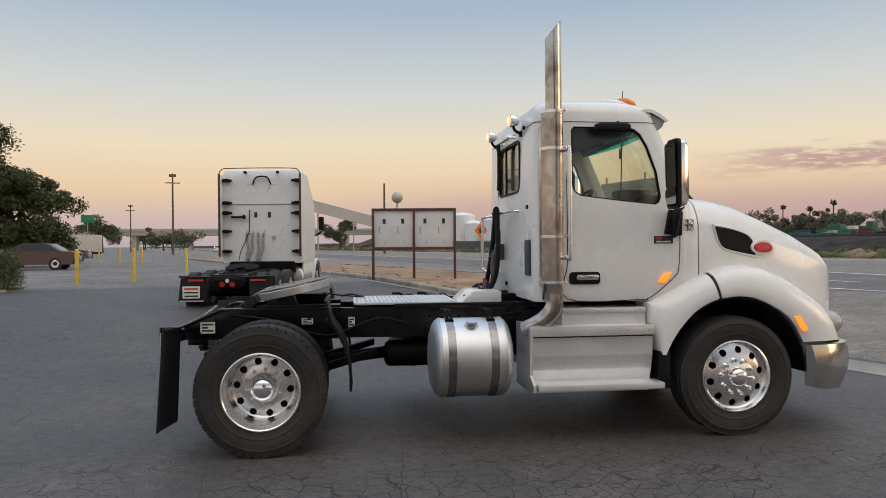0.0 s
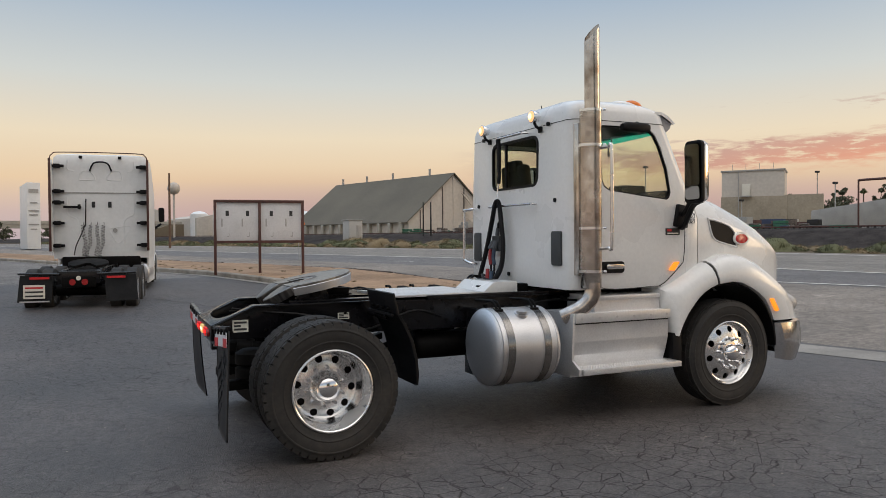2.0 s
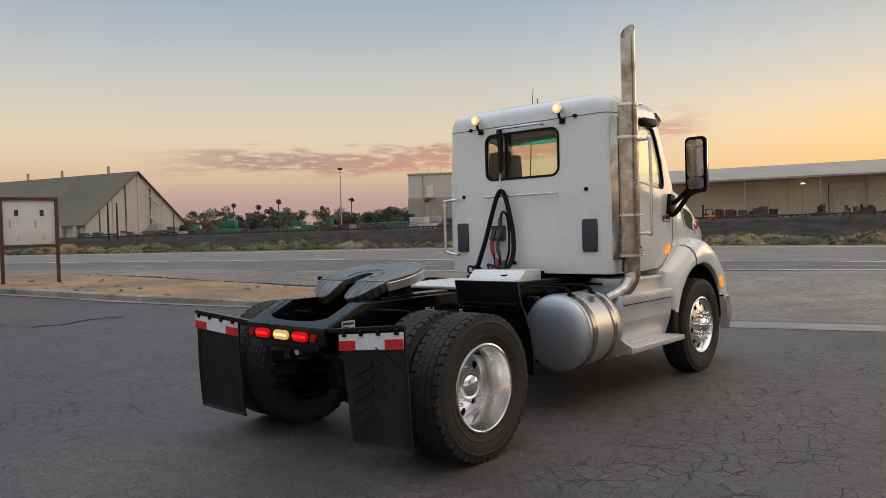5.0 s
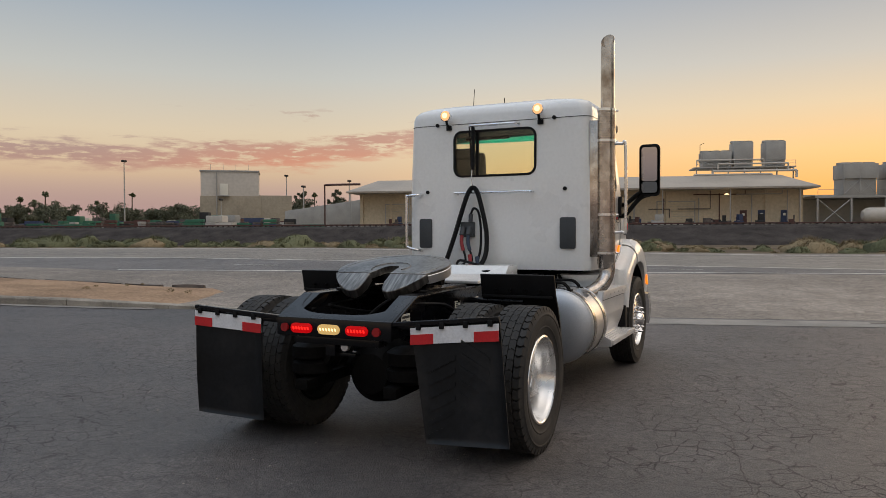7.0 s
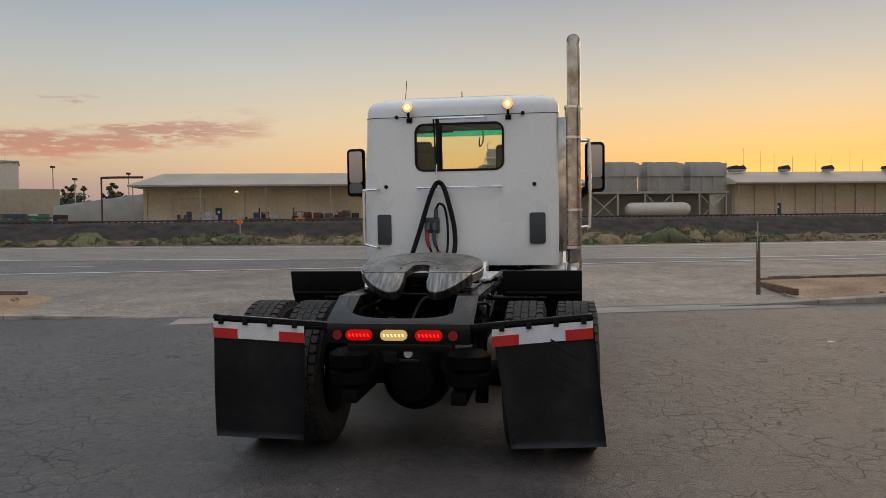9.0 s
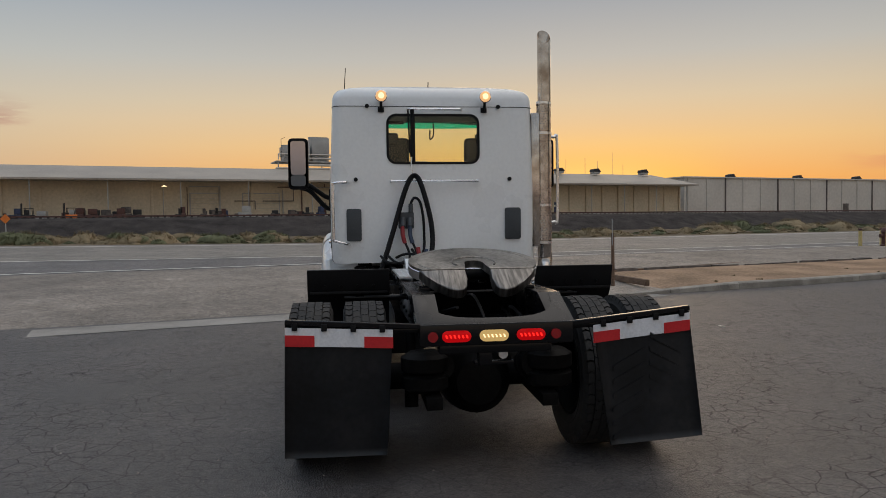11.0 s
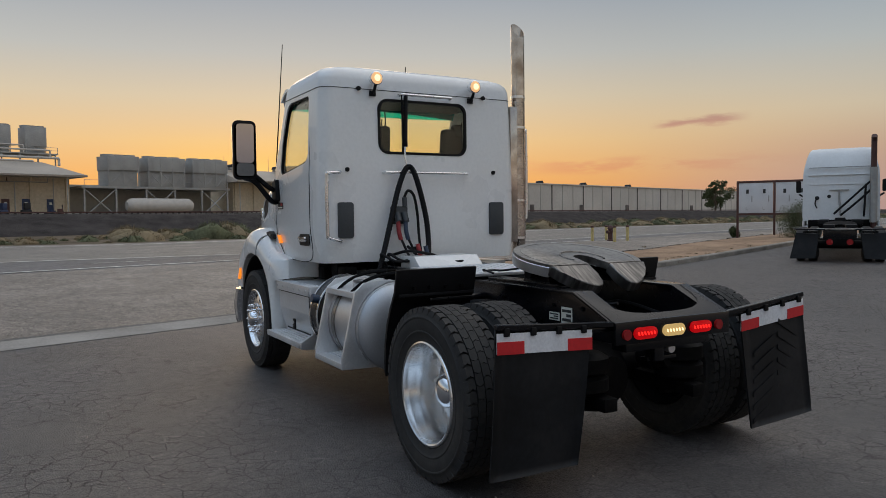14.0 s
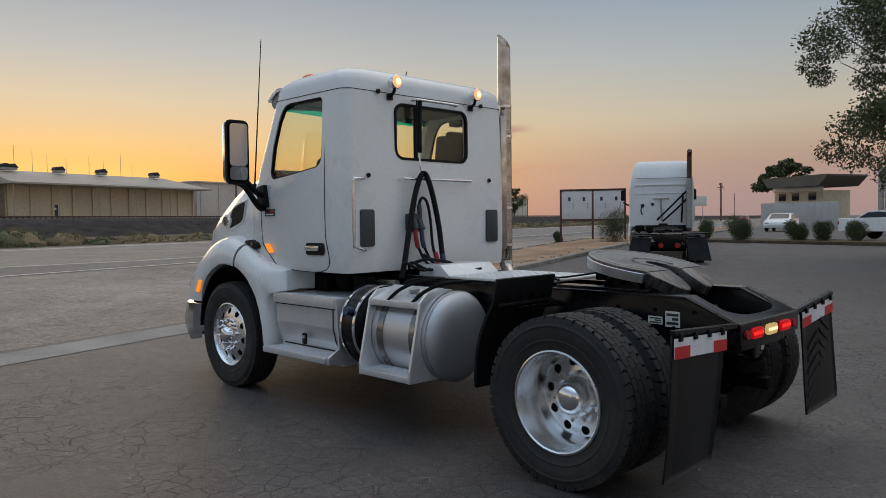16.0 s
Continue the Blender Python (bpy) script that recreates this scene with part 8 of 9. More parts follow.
for k, (w, z) in enumerate(((0.9, 7.2), (0.7, 5.9), (0.95, 4.9), (0.8, 4.4), (0.95, 3.2), (0.6, 2.6))):
    bm = bmesh.new()
    box(bm, -4.66, -4.6, -0.6 * w, 0.6 * w, z, z + (0.5 if k < 1 else 0.16))
    part("print_bar", bm, "galv", wb)

# railway: rails and sleepers on the bank
rl = thing("railway", "single railway track along a ballast bank", "railway", kind="structure")
for o in (84.2, 85.64):
    bm = bmesh.new()
    loft(bm, [[site(o + q, s, 2.4 + h) for q, h in ((-0.06, 0.1), (-0.04, 0.27), (0.04, 0.27), (0.06, 0.1))] for s in range(-420, 421, 60)])
    part("rail", bm, "bronze", rl)
v, f = [], []
for k in range(520):
    s = -180 + 0.72 * k
    a = len(v)
    for n, z in ((83.6, 2.4), (86.3, 2.4), (86.3, 2.54), (83.6, 2.54)):
        v += [site(n, s, z), site(n, s + 0.25, z)]
    f += [(a + 4, a + 5, a + 7, a + 6), (a, a + 1, a + 7, a + 6)]
tagged(raw("sleepers", v, f, "ballast", rl), kind="stuff")

# dry bushes along the verge: low mounds under a thicket of upright twigs and grass
def thicket(name, mounds, m, parent, seed):
    g = np.random.RandomState(seed)
    V = []
    for c, rw, h in mounds:
        n = int(160 + 380 * rw)
        a, r = g.uniform(0, 2 * math.pi, n), np.sqrt(g.uniform(0, 1, n))
        out = np.stack([np.cos(a), np.sin(a), np.zeros(n)], 1)
        foot = np.array(c) + out * (r * rw * 0.85)[:, None] + np.array([0, 0, 1]) * (h * 0.75 * (1 - r ** 2) - 0.08)[:, None]
        tall = h * g.uniform(0.08, 0.42, n)
        tip = foot + out * (tall * r * g.uniform(0.2, 0.8, n))[:, None] + np.stack([g.normal(0, 0.13, n), g.normal(0, 0.13, n), tall], 1)
        w = g.uniform(0, 2 * math.pi, n)
        side = np.stack([np.cos(w), np.sin(w), np.zeros(n)], 1) * g.uniform(0.012, 0.034, n)[:, None]
        V.append(np.stack([foot - side, foot + side, tip], 1).reshape(-1, 3))
    V = np.concatenate(V)
    return raw(name, [tuple(p) for p in V], [(i, i + 1, i + 2) for i in range(0, len(V), 3)], m, parent)


g3 = np.random.RandomState(8)
growth = {"sage": [], "scrub": []}
for k in range(1500):
    s = g3.uniform(-260, 250)
    n = 45.5 + 13 * g3.uniform() ** 1.4
    r = (0.3 + 0.8 * g3.uniform() ** 1.7) * (1 + 0.8 * noise.noise(Vector((s * 0.06, 3.0, 0))))
    if n < 47.5:
        r *= 0.5
    green = g3.uniform() < (0.62 if s > 8 else 0.36)
    growth["scrub" if green else "sage"].append((site(n, s, ground_z(n) + cross_fall(n, s)), r * g3.uniform(1.1, 1.9), r * g3.uniform(0.75, 1.15)))
for mt, nm, lab in (("sage", "dry_scrub", "dry tan sage and grass mounds along the railway verge"), ("scrub", "green_scrub", "olive green scrub bushes along the railway verge")):
    V, F = [], []
    for c, rw, h in growth[mt]:
        b0, cols, rings = len(V), 12, 4
        for j in range(rings + 1):
            e = math.pi / 2 * j / rings
            for i in range(cols):
                a = 2 * math.pi * i / cols
                p = Vector((math.cos(a) * math.cos(e), math.sin(a) * math.cos(e), math.sin(e)))
                k = 0.92 + 0.4 * noise.noise(p * 1.8 + c * 3.1) + 0.2 * noise.noise(p * 5.0 + c * 1.7)
                V.append((c.x + p.x * rw * k, c.y + p.y * rw * k, c.z - 0.1 + p.z * h * 0.86 * k))
        for j in range(rings):
            for i in range(cols):
                q = b0 + j * cols
                F.append((q + i, q + (i + 1) % cols, q + cols + (i + 1) % cols, q + cols + i))
    mound = tagged(raw(nm, V, F, mt, smooth=True), lab, "scrub", kind="stuff")
    thicket("twigs", growth[mt], mt, mound, 8)

# distant tree line and palms
for k in range(74):
    n = 215 + g_.uniform(-25, 70)
    s = 60 + 2.9 * k + g_.uniform(-4, 4)
    if k % 6 == 2:
        h = g_.uniform(12, 17)
        p = thing("palm_tree", "tall distant fan palm", "palm", Matrix.Translation(site(n + 60, s + 10, YARD)), "palms")
        bm = bmesh.new()
        cyl(bm, (0, 0, 0), (0.3, 0, h), 0.35, 0.22, 7)
        part("trunk", bm, "bark", p)
        leaves("fronds", [((0.3, 0, h + 0.4), (1.25, 1.25, 1.1), 90)], 0.6, "leaf", p, seed=k)
    else:
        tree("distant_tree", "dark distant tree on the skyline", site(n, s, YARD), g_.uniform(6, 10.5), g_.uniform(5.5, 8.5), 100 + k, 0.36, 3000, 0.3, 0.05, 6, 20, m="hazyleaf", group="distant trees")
for k in range(16):
    tall = k % 4 == 1
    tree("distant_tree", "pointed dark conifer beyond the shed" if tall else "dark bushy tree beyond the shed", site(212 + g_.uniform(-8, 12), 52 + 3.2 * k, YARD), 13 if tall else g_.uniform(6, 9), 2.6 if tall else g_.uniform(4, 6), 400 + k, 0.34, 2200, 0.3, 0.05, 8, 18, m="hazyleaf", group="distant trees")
for k in range(8):
    a = radians(g_.uniform(93, 106))
    d = g_.uniform(230, 330)
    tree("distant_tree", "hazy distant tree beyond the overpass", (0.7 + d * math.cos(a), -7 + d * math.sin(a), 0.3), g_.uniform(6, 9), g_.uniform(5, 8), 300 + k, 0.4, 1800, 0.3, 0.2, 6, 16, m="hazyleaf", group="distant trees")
for x, y, h, w in ((-53, 165, 10.5, 6), (-1, 173, 8, 5), (172, -205, 13, 4), (178, -212, 15.5, 4), (187, -226, 11, 7)):
    tree("tree", "dark round-headed tree on the skyline", (x, y, 0.3), h, w, int(abs(x) + abs(y)), 0.25, 5000, 0.3, 0.2, 8, 26, group="skyline trees")
tree("lot_tree", "large dense dark green tree beside the parked cars", (-22.6, 38.0, 0.4), 8.9, 4.8, 77, 0.11, 62000, 0.4, 0.08, 18, 110)
tree("lot_tree", "dense dark green tree beside the parked cars", (-19.0, 40.5, 0.4), 5.8, 3.3, 78, 0.11, 42000, 0.3, 0.08, 14, 80)
tree("tree", "dark rounded tree behind the office roof", (35.7, -98.5, 0.3), 9.6, 3.3, 134, 0.25, 5000, 0.3, 0.45, 8, 26, group="skyline trees")
tree("shade_tree", "shade tree with open drooping branches over the lot", (2.0, -22.8, 0.15), 9.9, 4.35, 91, 0.062, 80000, 0.22, 0.1, 46, 190, puff=0.62)

# overpass, green road sign, poles on the far side
ov = thing("overpass", "distant grey concrete highway overpass", "overpass", pose(-30, 262, 0.3, 0, 0, 7))
bm = bmesh.new()
box(bm, -70, 60, -4, 4, 5.2, 6.6, 0.1)
part("deck", bm, "concrete", ov)
bm = bmesh.new()
box(bm, -70, 60, -4.3, -4.0, 6.6, 7.5)
part("parapet", bm, "concrete", ov)
for k in range(7):
    bm = bmesh.new()
    box(bm, -60 + 18 * k, -58.6 + 18 * k, -3, 3, 0, 5.2, 0.1)
    part("pier", bm, "concrete", ov)
bm = bmesh.new()
prism(bm, [(30, 0), (95, 0), (60, 6.5), (48, 6.5)][::-1], -6, 6, "y")
part("bank", bm, "yard", ov)
gs = thing("guide_sign", "green highway guide sign on posts", "road sign", pose(-36.9, 106.9, 0.3, 0, 0, 20))
bm = bmesh.new()
box(bm, -0.9, 0.9, -0.05, 0.05, 5.0, 6.1, 0.03)
part("panel", bm, "greensign", gs)
bm = bmesh.new()
cyl(bm, (0, 0.08, 0), (0, 0.08, 6), 0.06, seg=8)
part("post", bm, "galv", gs)
for x, y, h, arm in ((-25.6, 110, 12.6, 1), (-52.7, 185.6, 12, 1), (5.7, 92.8, 9.8, 0), (100.7, -222.9, 12, 1), (118, -262, 13, 1), (128, -296, 11, 0)):
    up_ = thing("utility_pole", "weathered wooden utility pole" + (" with a crossarm" if arm else " without wires"), "utility pole", pose(x, y, 0.2, 0, 0, 10), "utility poles")
    bm = bmesh.new()
    cyl(bm, (0, 0, 0), (0, 0, h), 0.17, 0.12, 8)
    part("pole", bm, "wood", up_)
    if arm:
        bm = bmesh.new()
        box(bm, -1.1, 1.1, -0.06, 0.06, h - 1.5, h - 1.35)
        box(bm, -0.5, 0.5, -0.2, 0.05, h - 0.5, h - 0.1)
        part("crossarm", bm, "wood", up_)
for s, n, w in ((-291, 52, 9),):
    bb = thing("billboard", "distant pale roadside billboard panel", "billboard", along(n, s, 0.3, 90), "billboards")
    bm = bmesh.new()
    box(bm, -w / 2, w / 2, -0.2, 0.2, 5.5, 9.2, 0.05)
    part("panel", bm, "label", bb)
    bm = bmesh.new()
    for x in (-w / 3, 0, w / 3):
        cyl(bm, (x, 0.3, 0), (x, 0.3, 5.6), 0.15, seg=6)
    part("posts", bm, "galv", bb)

# notice boards standing in the beds, seen from behind
def notice_board(at, turn, group="notice boards"):
    b = thing("notice_board", "brown steel notice board with white panels", "sign", pose(*at, 0, 0, turn), group)
    W = 3.25
    for x in (-W / 2, 0, W / 2):
        bm = bmesh.new()
        box(bm, x - 0.05, x + 0.05, -0.05, 0.05, -0.1, 2.72, 0.006)
        part("post", bm, "bronze", b)
    for z in (1.14, 2.68):
        bm = bmesh.new()
        box(bm, -W / 2 - 0.05, W / 2 + 0.05, -0.055, 0.055, z - 0.05, z + 0.05, 0.006)
        part("rail", bm, "bronze", b)
    for sd in (-1, 1):
        bm = bmesh.new()
        box(bm, sd * W / 4 - W / 4 + 0.06, sd * W / 4 + W / 4 - 0.06, 0.015, 0.035, 1.19, 2.63, 0.003)
        p = part("panel", bm, "board", b, "white panel with small unreadable print")
        for o in (-0.37, 0.37):
            x = sd * W / 4 + o
            for x0, x1, z0, z1 in ((x - 0.06, x + 0.06, 2.12, 2.32), (x - 0.22, x - 0.17, 1.72, 2.02), (x - 0.02, x + 0.06, 1.33, 1.36), (x + 0.05, x + 0.07, 1.36, 1.5)):
                for y in (0.010, 0.036):
                    bm = bmesh.new()
                    box(bm, x0, x1, y, y + 0.004, z0, z1)
                    part("print_bar", bm, "ink" if z0 > 2 else "galv", p)
    return b


nb = notice_board((2.85, 16.95, 0.62), -7)
nb.scale = (0.82, 0.82, 0.82)
notice_board((18.9, -27.7, 0.38), 32)

# yellow pipe bollards
for x, y in ((-7.76, 17.46), (-6.43, 18.92), (-6.3, 26.5), (-13.3, 46), (-16.6, 52.4), (-18.0, 52)):
    b = thing("bollard", "yellow steel pipe bollard", "bollard", pose(x, y, rise(y)), "yellow bollards")
    bm = bmesh.new()
    lathe(bm, [(0.057, -0.4), (0.057, 1.08), (0.05, 1.12), (0.02, 1.14), (0.003, 1.145)], (0, 0, 0), "z", 18)
    part("pipe", bm, "yellow", b)
for n, s in ((16.56, -25.6), (16.8, -27.2), (15.3, -25.5), (15.55, -27.05)):
    p = site(n, s, 0.34)
    b = thing("bollard", "short faded yellow bollard guarding a hydrant", "bollard", pose(*p), "hydrant bollards")
    bm = bmesh.new()
    lathe(bm, [(0.07, -0.3), (0.07, 0.64), (0.004, 0.645)], (0, 0, 0), "z", 14)
    part("pipe", bm, "paleyellow", b)
    bm = bmesh.new()
    lathe(bm, [(0.08, 0.64), (0.08, 0.7), (0.05, 0.73), (0.004, 0.735)], (0, 0, 0), "z", 14)
    part("cap", bm, "bronze", b, "rusty cap")
hy = thing("fire_hydrant", "rusty brown fire hydrant between yellow bollards", "hydrant", pose(*site(16.05, -26.35, 0.34)))
bm = bmesh.new()
lathe(bm, [(0.16, -0.05), (0.16, 0.05), (0.11, 0.07), (0.11, 0.55), (0.14, 0.58), (0.12, 0.68), (0.05, 0.75), (0.004, 0.76)], (0, 0, 0), "z", 16)
part("barrel", bm, "bronze", hy)
bm = bmesh.new()
cyl(bm, (-0.2, 0, 0.45), (0.2, 0, 0.45), 0.06, seg=10)
cyl(bm, (0, 0, 0.42), (0, 0.2, 0.42), 0.08, seg=10)
part("outlet", bm, "bronze", hy)
# roadside posts and signs
po = thing("marker_post", "weathered wooden post with a thin rod", "post", pose(11.2, -5.12, 0.08))
bm = bmesh.new()
cyl(bm, (0, 0, -0.1), (-0.02, 0.01, 1.18), 0.045, 0.038, 8)
part("post", bm, "wood", po)
bm = bmesh.new()
cyl(bm, (-0.05, 0.03, 0.9), (-0.06, 0.03, 1.50), 0.012, seg=6)
part("rod", bm, "galv", po)
for (na, sa), (nb, sb_), lab in (((10.87, -8.87), (8.65, -8.42), "weathered timber at the end of a bed"), ((11.57, -9.3), (13.0, -18.0), "weathered timber edging a sandy bed")):
    pa, pb = site(na, sa, 0.24), site(nb, sb_, 0.24)
    d = pb - pa
    bx = thing("landscape_timber", lab, "timber", pose(pa.x, pa.y, 0.22, 0, 0, math.degrees(math.atan2(d.y, d.x))), "timbers")
    bm = bmesh.new()
    box(bm, 0, d.length, -0.05, 0.05, -0.14, 0.0, 0.012)
    part("beam", bm, "wood", bx)
ws_ = thing("warning_sign", "orange diamond road works sign", "road sign", pose(8.3, 34.7, 0.40, 0, 0, -15) @ Matrix.Diagonal((0.68, 0.68, 0.9, 1)))
bm = bmesh.new()
prism(bm, [(0.54, 0), (0, 0.54), (-0.54, 0), (0, -0.54)], -0.01, 0.01, "y", 0, pose(0, 0, 2.3))
pn = part("panel", bm, "orange", ws_)
bm = bmesh.new()
box(bm, -0.14, 0.14, -0.016, -0.011, 2.14, 2.46)
part("symbol", bm, "ink", pn)
bm = bmesh.new()
cyl(bm, (0, 0.03, -0.1), (0, 0.03, 2.7), 0.03, seg=8)
part("post", bm, "galv", ws_)
ws2 = thing("rail_crossing_marker", "small orange marker beside the railway", "marker", pose(67.5, 32, 0.3))
bm = bmesh.new()
prism(bm, [(0.45, 0), (0, 0.45), (-0.45, 0), (0, -0.45)], -0.02, 0.02, "x", 0, pose(0, 0, 2.0))
part("panel", bm, "orange", ws2)
bm = bmesh.new()
cyl(bm, (0.04, 0, 0), (0.04, 0, 2.1), 0.05, seg=8)
part("post", bm, "galv", ws2)
uc = thing("utility_cabinet", "pale green utility cabinet at the far verge", "cabinet", pose(31.4, 98.2, 0.32, 0, 0, 12))
bm = bmesh.new()
box(bm, -1.1, 1.1, -1.0, 1.0, 0, 3.9, 0.05)
part("body", bm, "fence", uc)
bm = bmesh.new()
box(bm, -1.2, 1.2, -1.1, 1.1, 3.9, 4.03, 0.03)
part("roof", bm, "galv", uc)
bm = bmesh.new()
box(bm, 0.1, 0.9, -1.04, -1.0, 0.3, 3.2, 0.02)
part("door", bm, "galv", uc)
# shrubs of the lot
for x, y, r, h, sd in ((-9.0, 15.3, 0.75, 1.25, 1), (20.6, -27.0, 0.3, 0.7, 9), (16.4, -25.9, 0.85, 1.9, 2), (12.0, -29.6, 0.62, 1.2, 3), (13.7, -29.6, 0.5, 1.1, 10), (9.7, -30.1, 0.55, 1.1, 4), (8.6, -30.2, 0.5, 1.0, 5), (7.2, -30.0, 0.58, 1.05, 6), (14.3, -34.5, 0.9, 1.5, 8)):
    shrub((x, y, rise(y) - 0.02), r, h, sd)
kb = thing("kerb_island", "low concrete kerb with shrubs along the lot edge", "kerb", pose(8.5, -30.2, 0.30, 0, 0, -6), kind="structure")
for k in range(9):
    bm = bmesh.new()
    box(bm, -7 + 1.6 * k, -7 + 1.6 * k + 1.58, -0.8, -0.62, -0.1, 0.24, 0.02)
    part("kerb_stone", bm, "curb", kb)
bm = bmesh.new()
box(bm, -7, 7.4, -0.62, 1.4, -0.1, 0.2, 0.02)
part("bed", bm, "verge", kb)
kb2 = thing("kerb_island", "low concrete kerb round a corner shrub", "kerb", pose(-9.6, 15.0, 0.36, 0, 0, 8), kind="structure")
for k in range(4):
    bm = bmesh.new()
    box(bm, -4.2 + 1.3 * k, -4.2 + 1.3 * k + 1.28, -0.9, -0.75, -0.1, 0.16, 0.03)
    part("kerb_stone", bm, "curb", kb2)
bm = bmesh.new()
box(bm, -4.2, 0.98, -0.75, 1.6, -0.1, 0.12, 0.02)
part("bed", bm, "verge", kb2)


# parked cars
def car(label, paint, m, L=4.6, W=1.8, H=1.45, boxy=False, tail=False):
    c = thing("car" if not boxy else "pickup", label, "car" if not boxy else "pickup truck", m, "parked cars")
    hl = L / 2
    if boxy:
        side = [(-hl, 0.42), (-hl, 1.05), (-0.3, 1.08), (-0.25, 1.78), (0.25, 1.85), (0.9, 1.8), (1.35, 1.15), (hl - 0.1, 1.05), (hl, 0.8), (hl, 0.4)]
        glassp = [(-0.18, 1.15), (-0.15, 1.72), (0.25, 1.78), (0.85, 1.73), (1.2, 1.18)]
    else:
        side = [(-hl, 0.45), (-hl + 0.02, 0.85), (-hl + 0.12, 0.98), (-1.65, 1.02), (-1.0, H - 0.05), (-0.4, H), (0.3, H - 0.03), (1.05, 1.0), (1.75, 0.88), (hl - 0.12, 0.72), (hl, 0.5), (hl - 0.05, 0.3), (-hl + 0.1, 0.3)]
        glassp = [(-1.5, 1.01), (-0.95, H - 0.1), (-0.4, H - 0.06), (0.28, H - 0.1), (0.92, 1.0)]
    bm = bmesh.new()
    rings = []
    for y, sc, dz in ((-W / 2, 0.965, -0.02), (-W / 2 + 0.1, 1.0, 0), (W / 2 - 0.1, 1.0, 0), (W / 2, 0.965, -0.02)):
        rings.append([(x * sc, y * (1 - 0.16 * max(0, (z - 0.95) / 0.5)), z + (dz if z > 0.9 else 0)) for x, z in side])
    loft(bm, rings)
    part("body", bm, paint, c, "", 35)
    for sd in (1, -1):
        bm = bmesh.new()
        n = len(glassp)
        a = [bm.verts.new((x, sd * (W / 2 * (1 - 0.16 * max(0, (z - 0.95) / 0.5)) + 0.004), z)) for x, z in glassp]
        b = [bm.verts.new((v.co.x, v.co.y - 0.05 * sd, v.co.z)) for v in a]
        bm.faces.new(a)
        for k in range(n):
            bm.faces.new((a[k], a[(k + 1) % n], b[(k + 1) % n], b[k]))
        part("side_window", bm, "glassdark", c)
    for x0, z0, x1, z1 in (((-1.62, 1.03, -1.02, H - 0.05), (1.02, 1.02, 0.34, H - 0.05)) if not boxy else ((-0.32, 1.15, -0.29, 1.75), (1.33, 1.18, 0.93, 1.77))):
        bm = bmesh.new()
        ww = W / 2 - 0.2
        o = -0.02 if x0 < 0 else 0.02
        vs = [bm.verts.new(p) for p in ((x0 + o, -ww, z0), (x0 + o, ww, z0), (x1 + o, ww * 0.9, z1), (x1 + o, -ww * 0.9, z1))]
        w2_ = [bm.verts.new((v.co.x - 2.5 * o, v.co.y, v.co.z - 0.04)) for v in vs]
        bm.faces.new(vs)
        for k in range(4):
            bm.faces.new((vs[k], vs[(k + 1) % 4], w2_[(k + 1) % 4], w2_[k]))
        part("windshield", bm, "glassdark", c)
    r = 0.33 if not boxy else 0.39
    for x in (-hl + 0.95, hl - 0.9):
        for sd in (1, -1):
            bm = bmesh.new()
            lathe(bm, [(r * 0.62, -0.09), (r * 0.92, -0.10), (r, -0.07), (r, 0.07), (r * 0.92, 0.10), (r * 0.62, 0.09)], (x, sd * (W / 2 - 0.09), r), "y", 24)
            wh = part("wheel", bm, "rubber", c)
            bm = bmesh.new()
            lathe(bm, [(r * 0.62, 0.085), (r * 0.55, 0.10), (r * 0.2, 0.085), (0.01, 0.09)], (x, sd * (W / 2 - 0.09), r), "y", 16, sd)
            part("rim", bm, "alu", wh)
    for sd in (1, -1):
        bm = bmesh.new()
        box(bm, -hl - 0.01, -hl + 0.2, sd * (W / 2 - 0.22) - 0.18, sd * (W / 2 - 0.22) + 0.18, 0.74, 0.9, 0.03)
        part("tail_lamp", bm, "redlamp" if tail else "reddull", c)
        bm = bmesh.new()
        box(bm, hl - 0.3, hl - 0.06, sd * (W / 2 - 0.25) - 0.16, sd * (W / 2 - 0.25) + 0.16, 0.6, 0.72, 0.03)
        part("headlamp", bm, "clearoff", c)
    return c


def on(x, y, a, z=None):
    return pose(x, y, rise(y) if z is None else z, 0, 0, a)


car("dark red sedan parked in the lot", "carred", on(-15.9, 34.6, 186))
car("dark grey sedan parked beyond the red one", "cargrey", on(-22, 55, 186))
car("dark grey car parked under the trees", "cargrey", on(-24, 61, 186))
car("white sedan parked before a grey fence", "carwhite", on(19.8, -55.5, 100), 4.6, 1.8, 1.42)
car("white car with a dark stripe parked in the lot", "carwhite", on(9.2, -43.6, 168))
car("white pickup parked beside the shrubs", "carwhite", on(6.6, -35.6, 172), 5.6, 1.95, 1.85, True)
car("white car driving far down the highway", "carwhite", pose(-30, 175, 0.35, 0, 0, 104))
car("red car far down the highway", "carred", pose(-24, 158, 0.35, 0, 0, 104), tail=True)
car("dark car far down the highway with lit tail lamps", "cargrey", pose(*site(22, -190, 0.35), 0, 0, 286), tail=True)
car("dark car far down the highway with lit tail lamps", "cargrey", pose(*site(28, -240, 0.35), 0, 0, 286), tail=True)
trl = thing("box_trailer", "white trailer parked beyond the cars", "trailer", on(-29, 79, 15) @ Matrix.Diagonal((0.75, 0.75, 0.75, 1)))
bm = bmesh.new()
box(bm, -3.5, 3.5, -1.2, 1.2, 0.9, 3.4, 0.05)
part("box", bm, "whitewall", trl)
for x in (-2.4, -1.4):
    bm = bmesh.new()
    cyl(bm, (x, -1.2, 0.45), (x, 1.2, 0.45), 0.45, seg=18)
    part("wheel", bm, "rubber", trl)
bm = bmesh.new()
box(bm, -3.4, 3.4, -0.5, 0.5, 0.6, 0.9, 0.03)
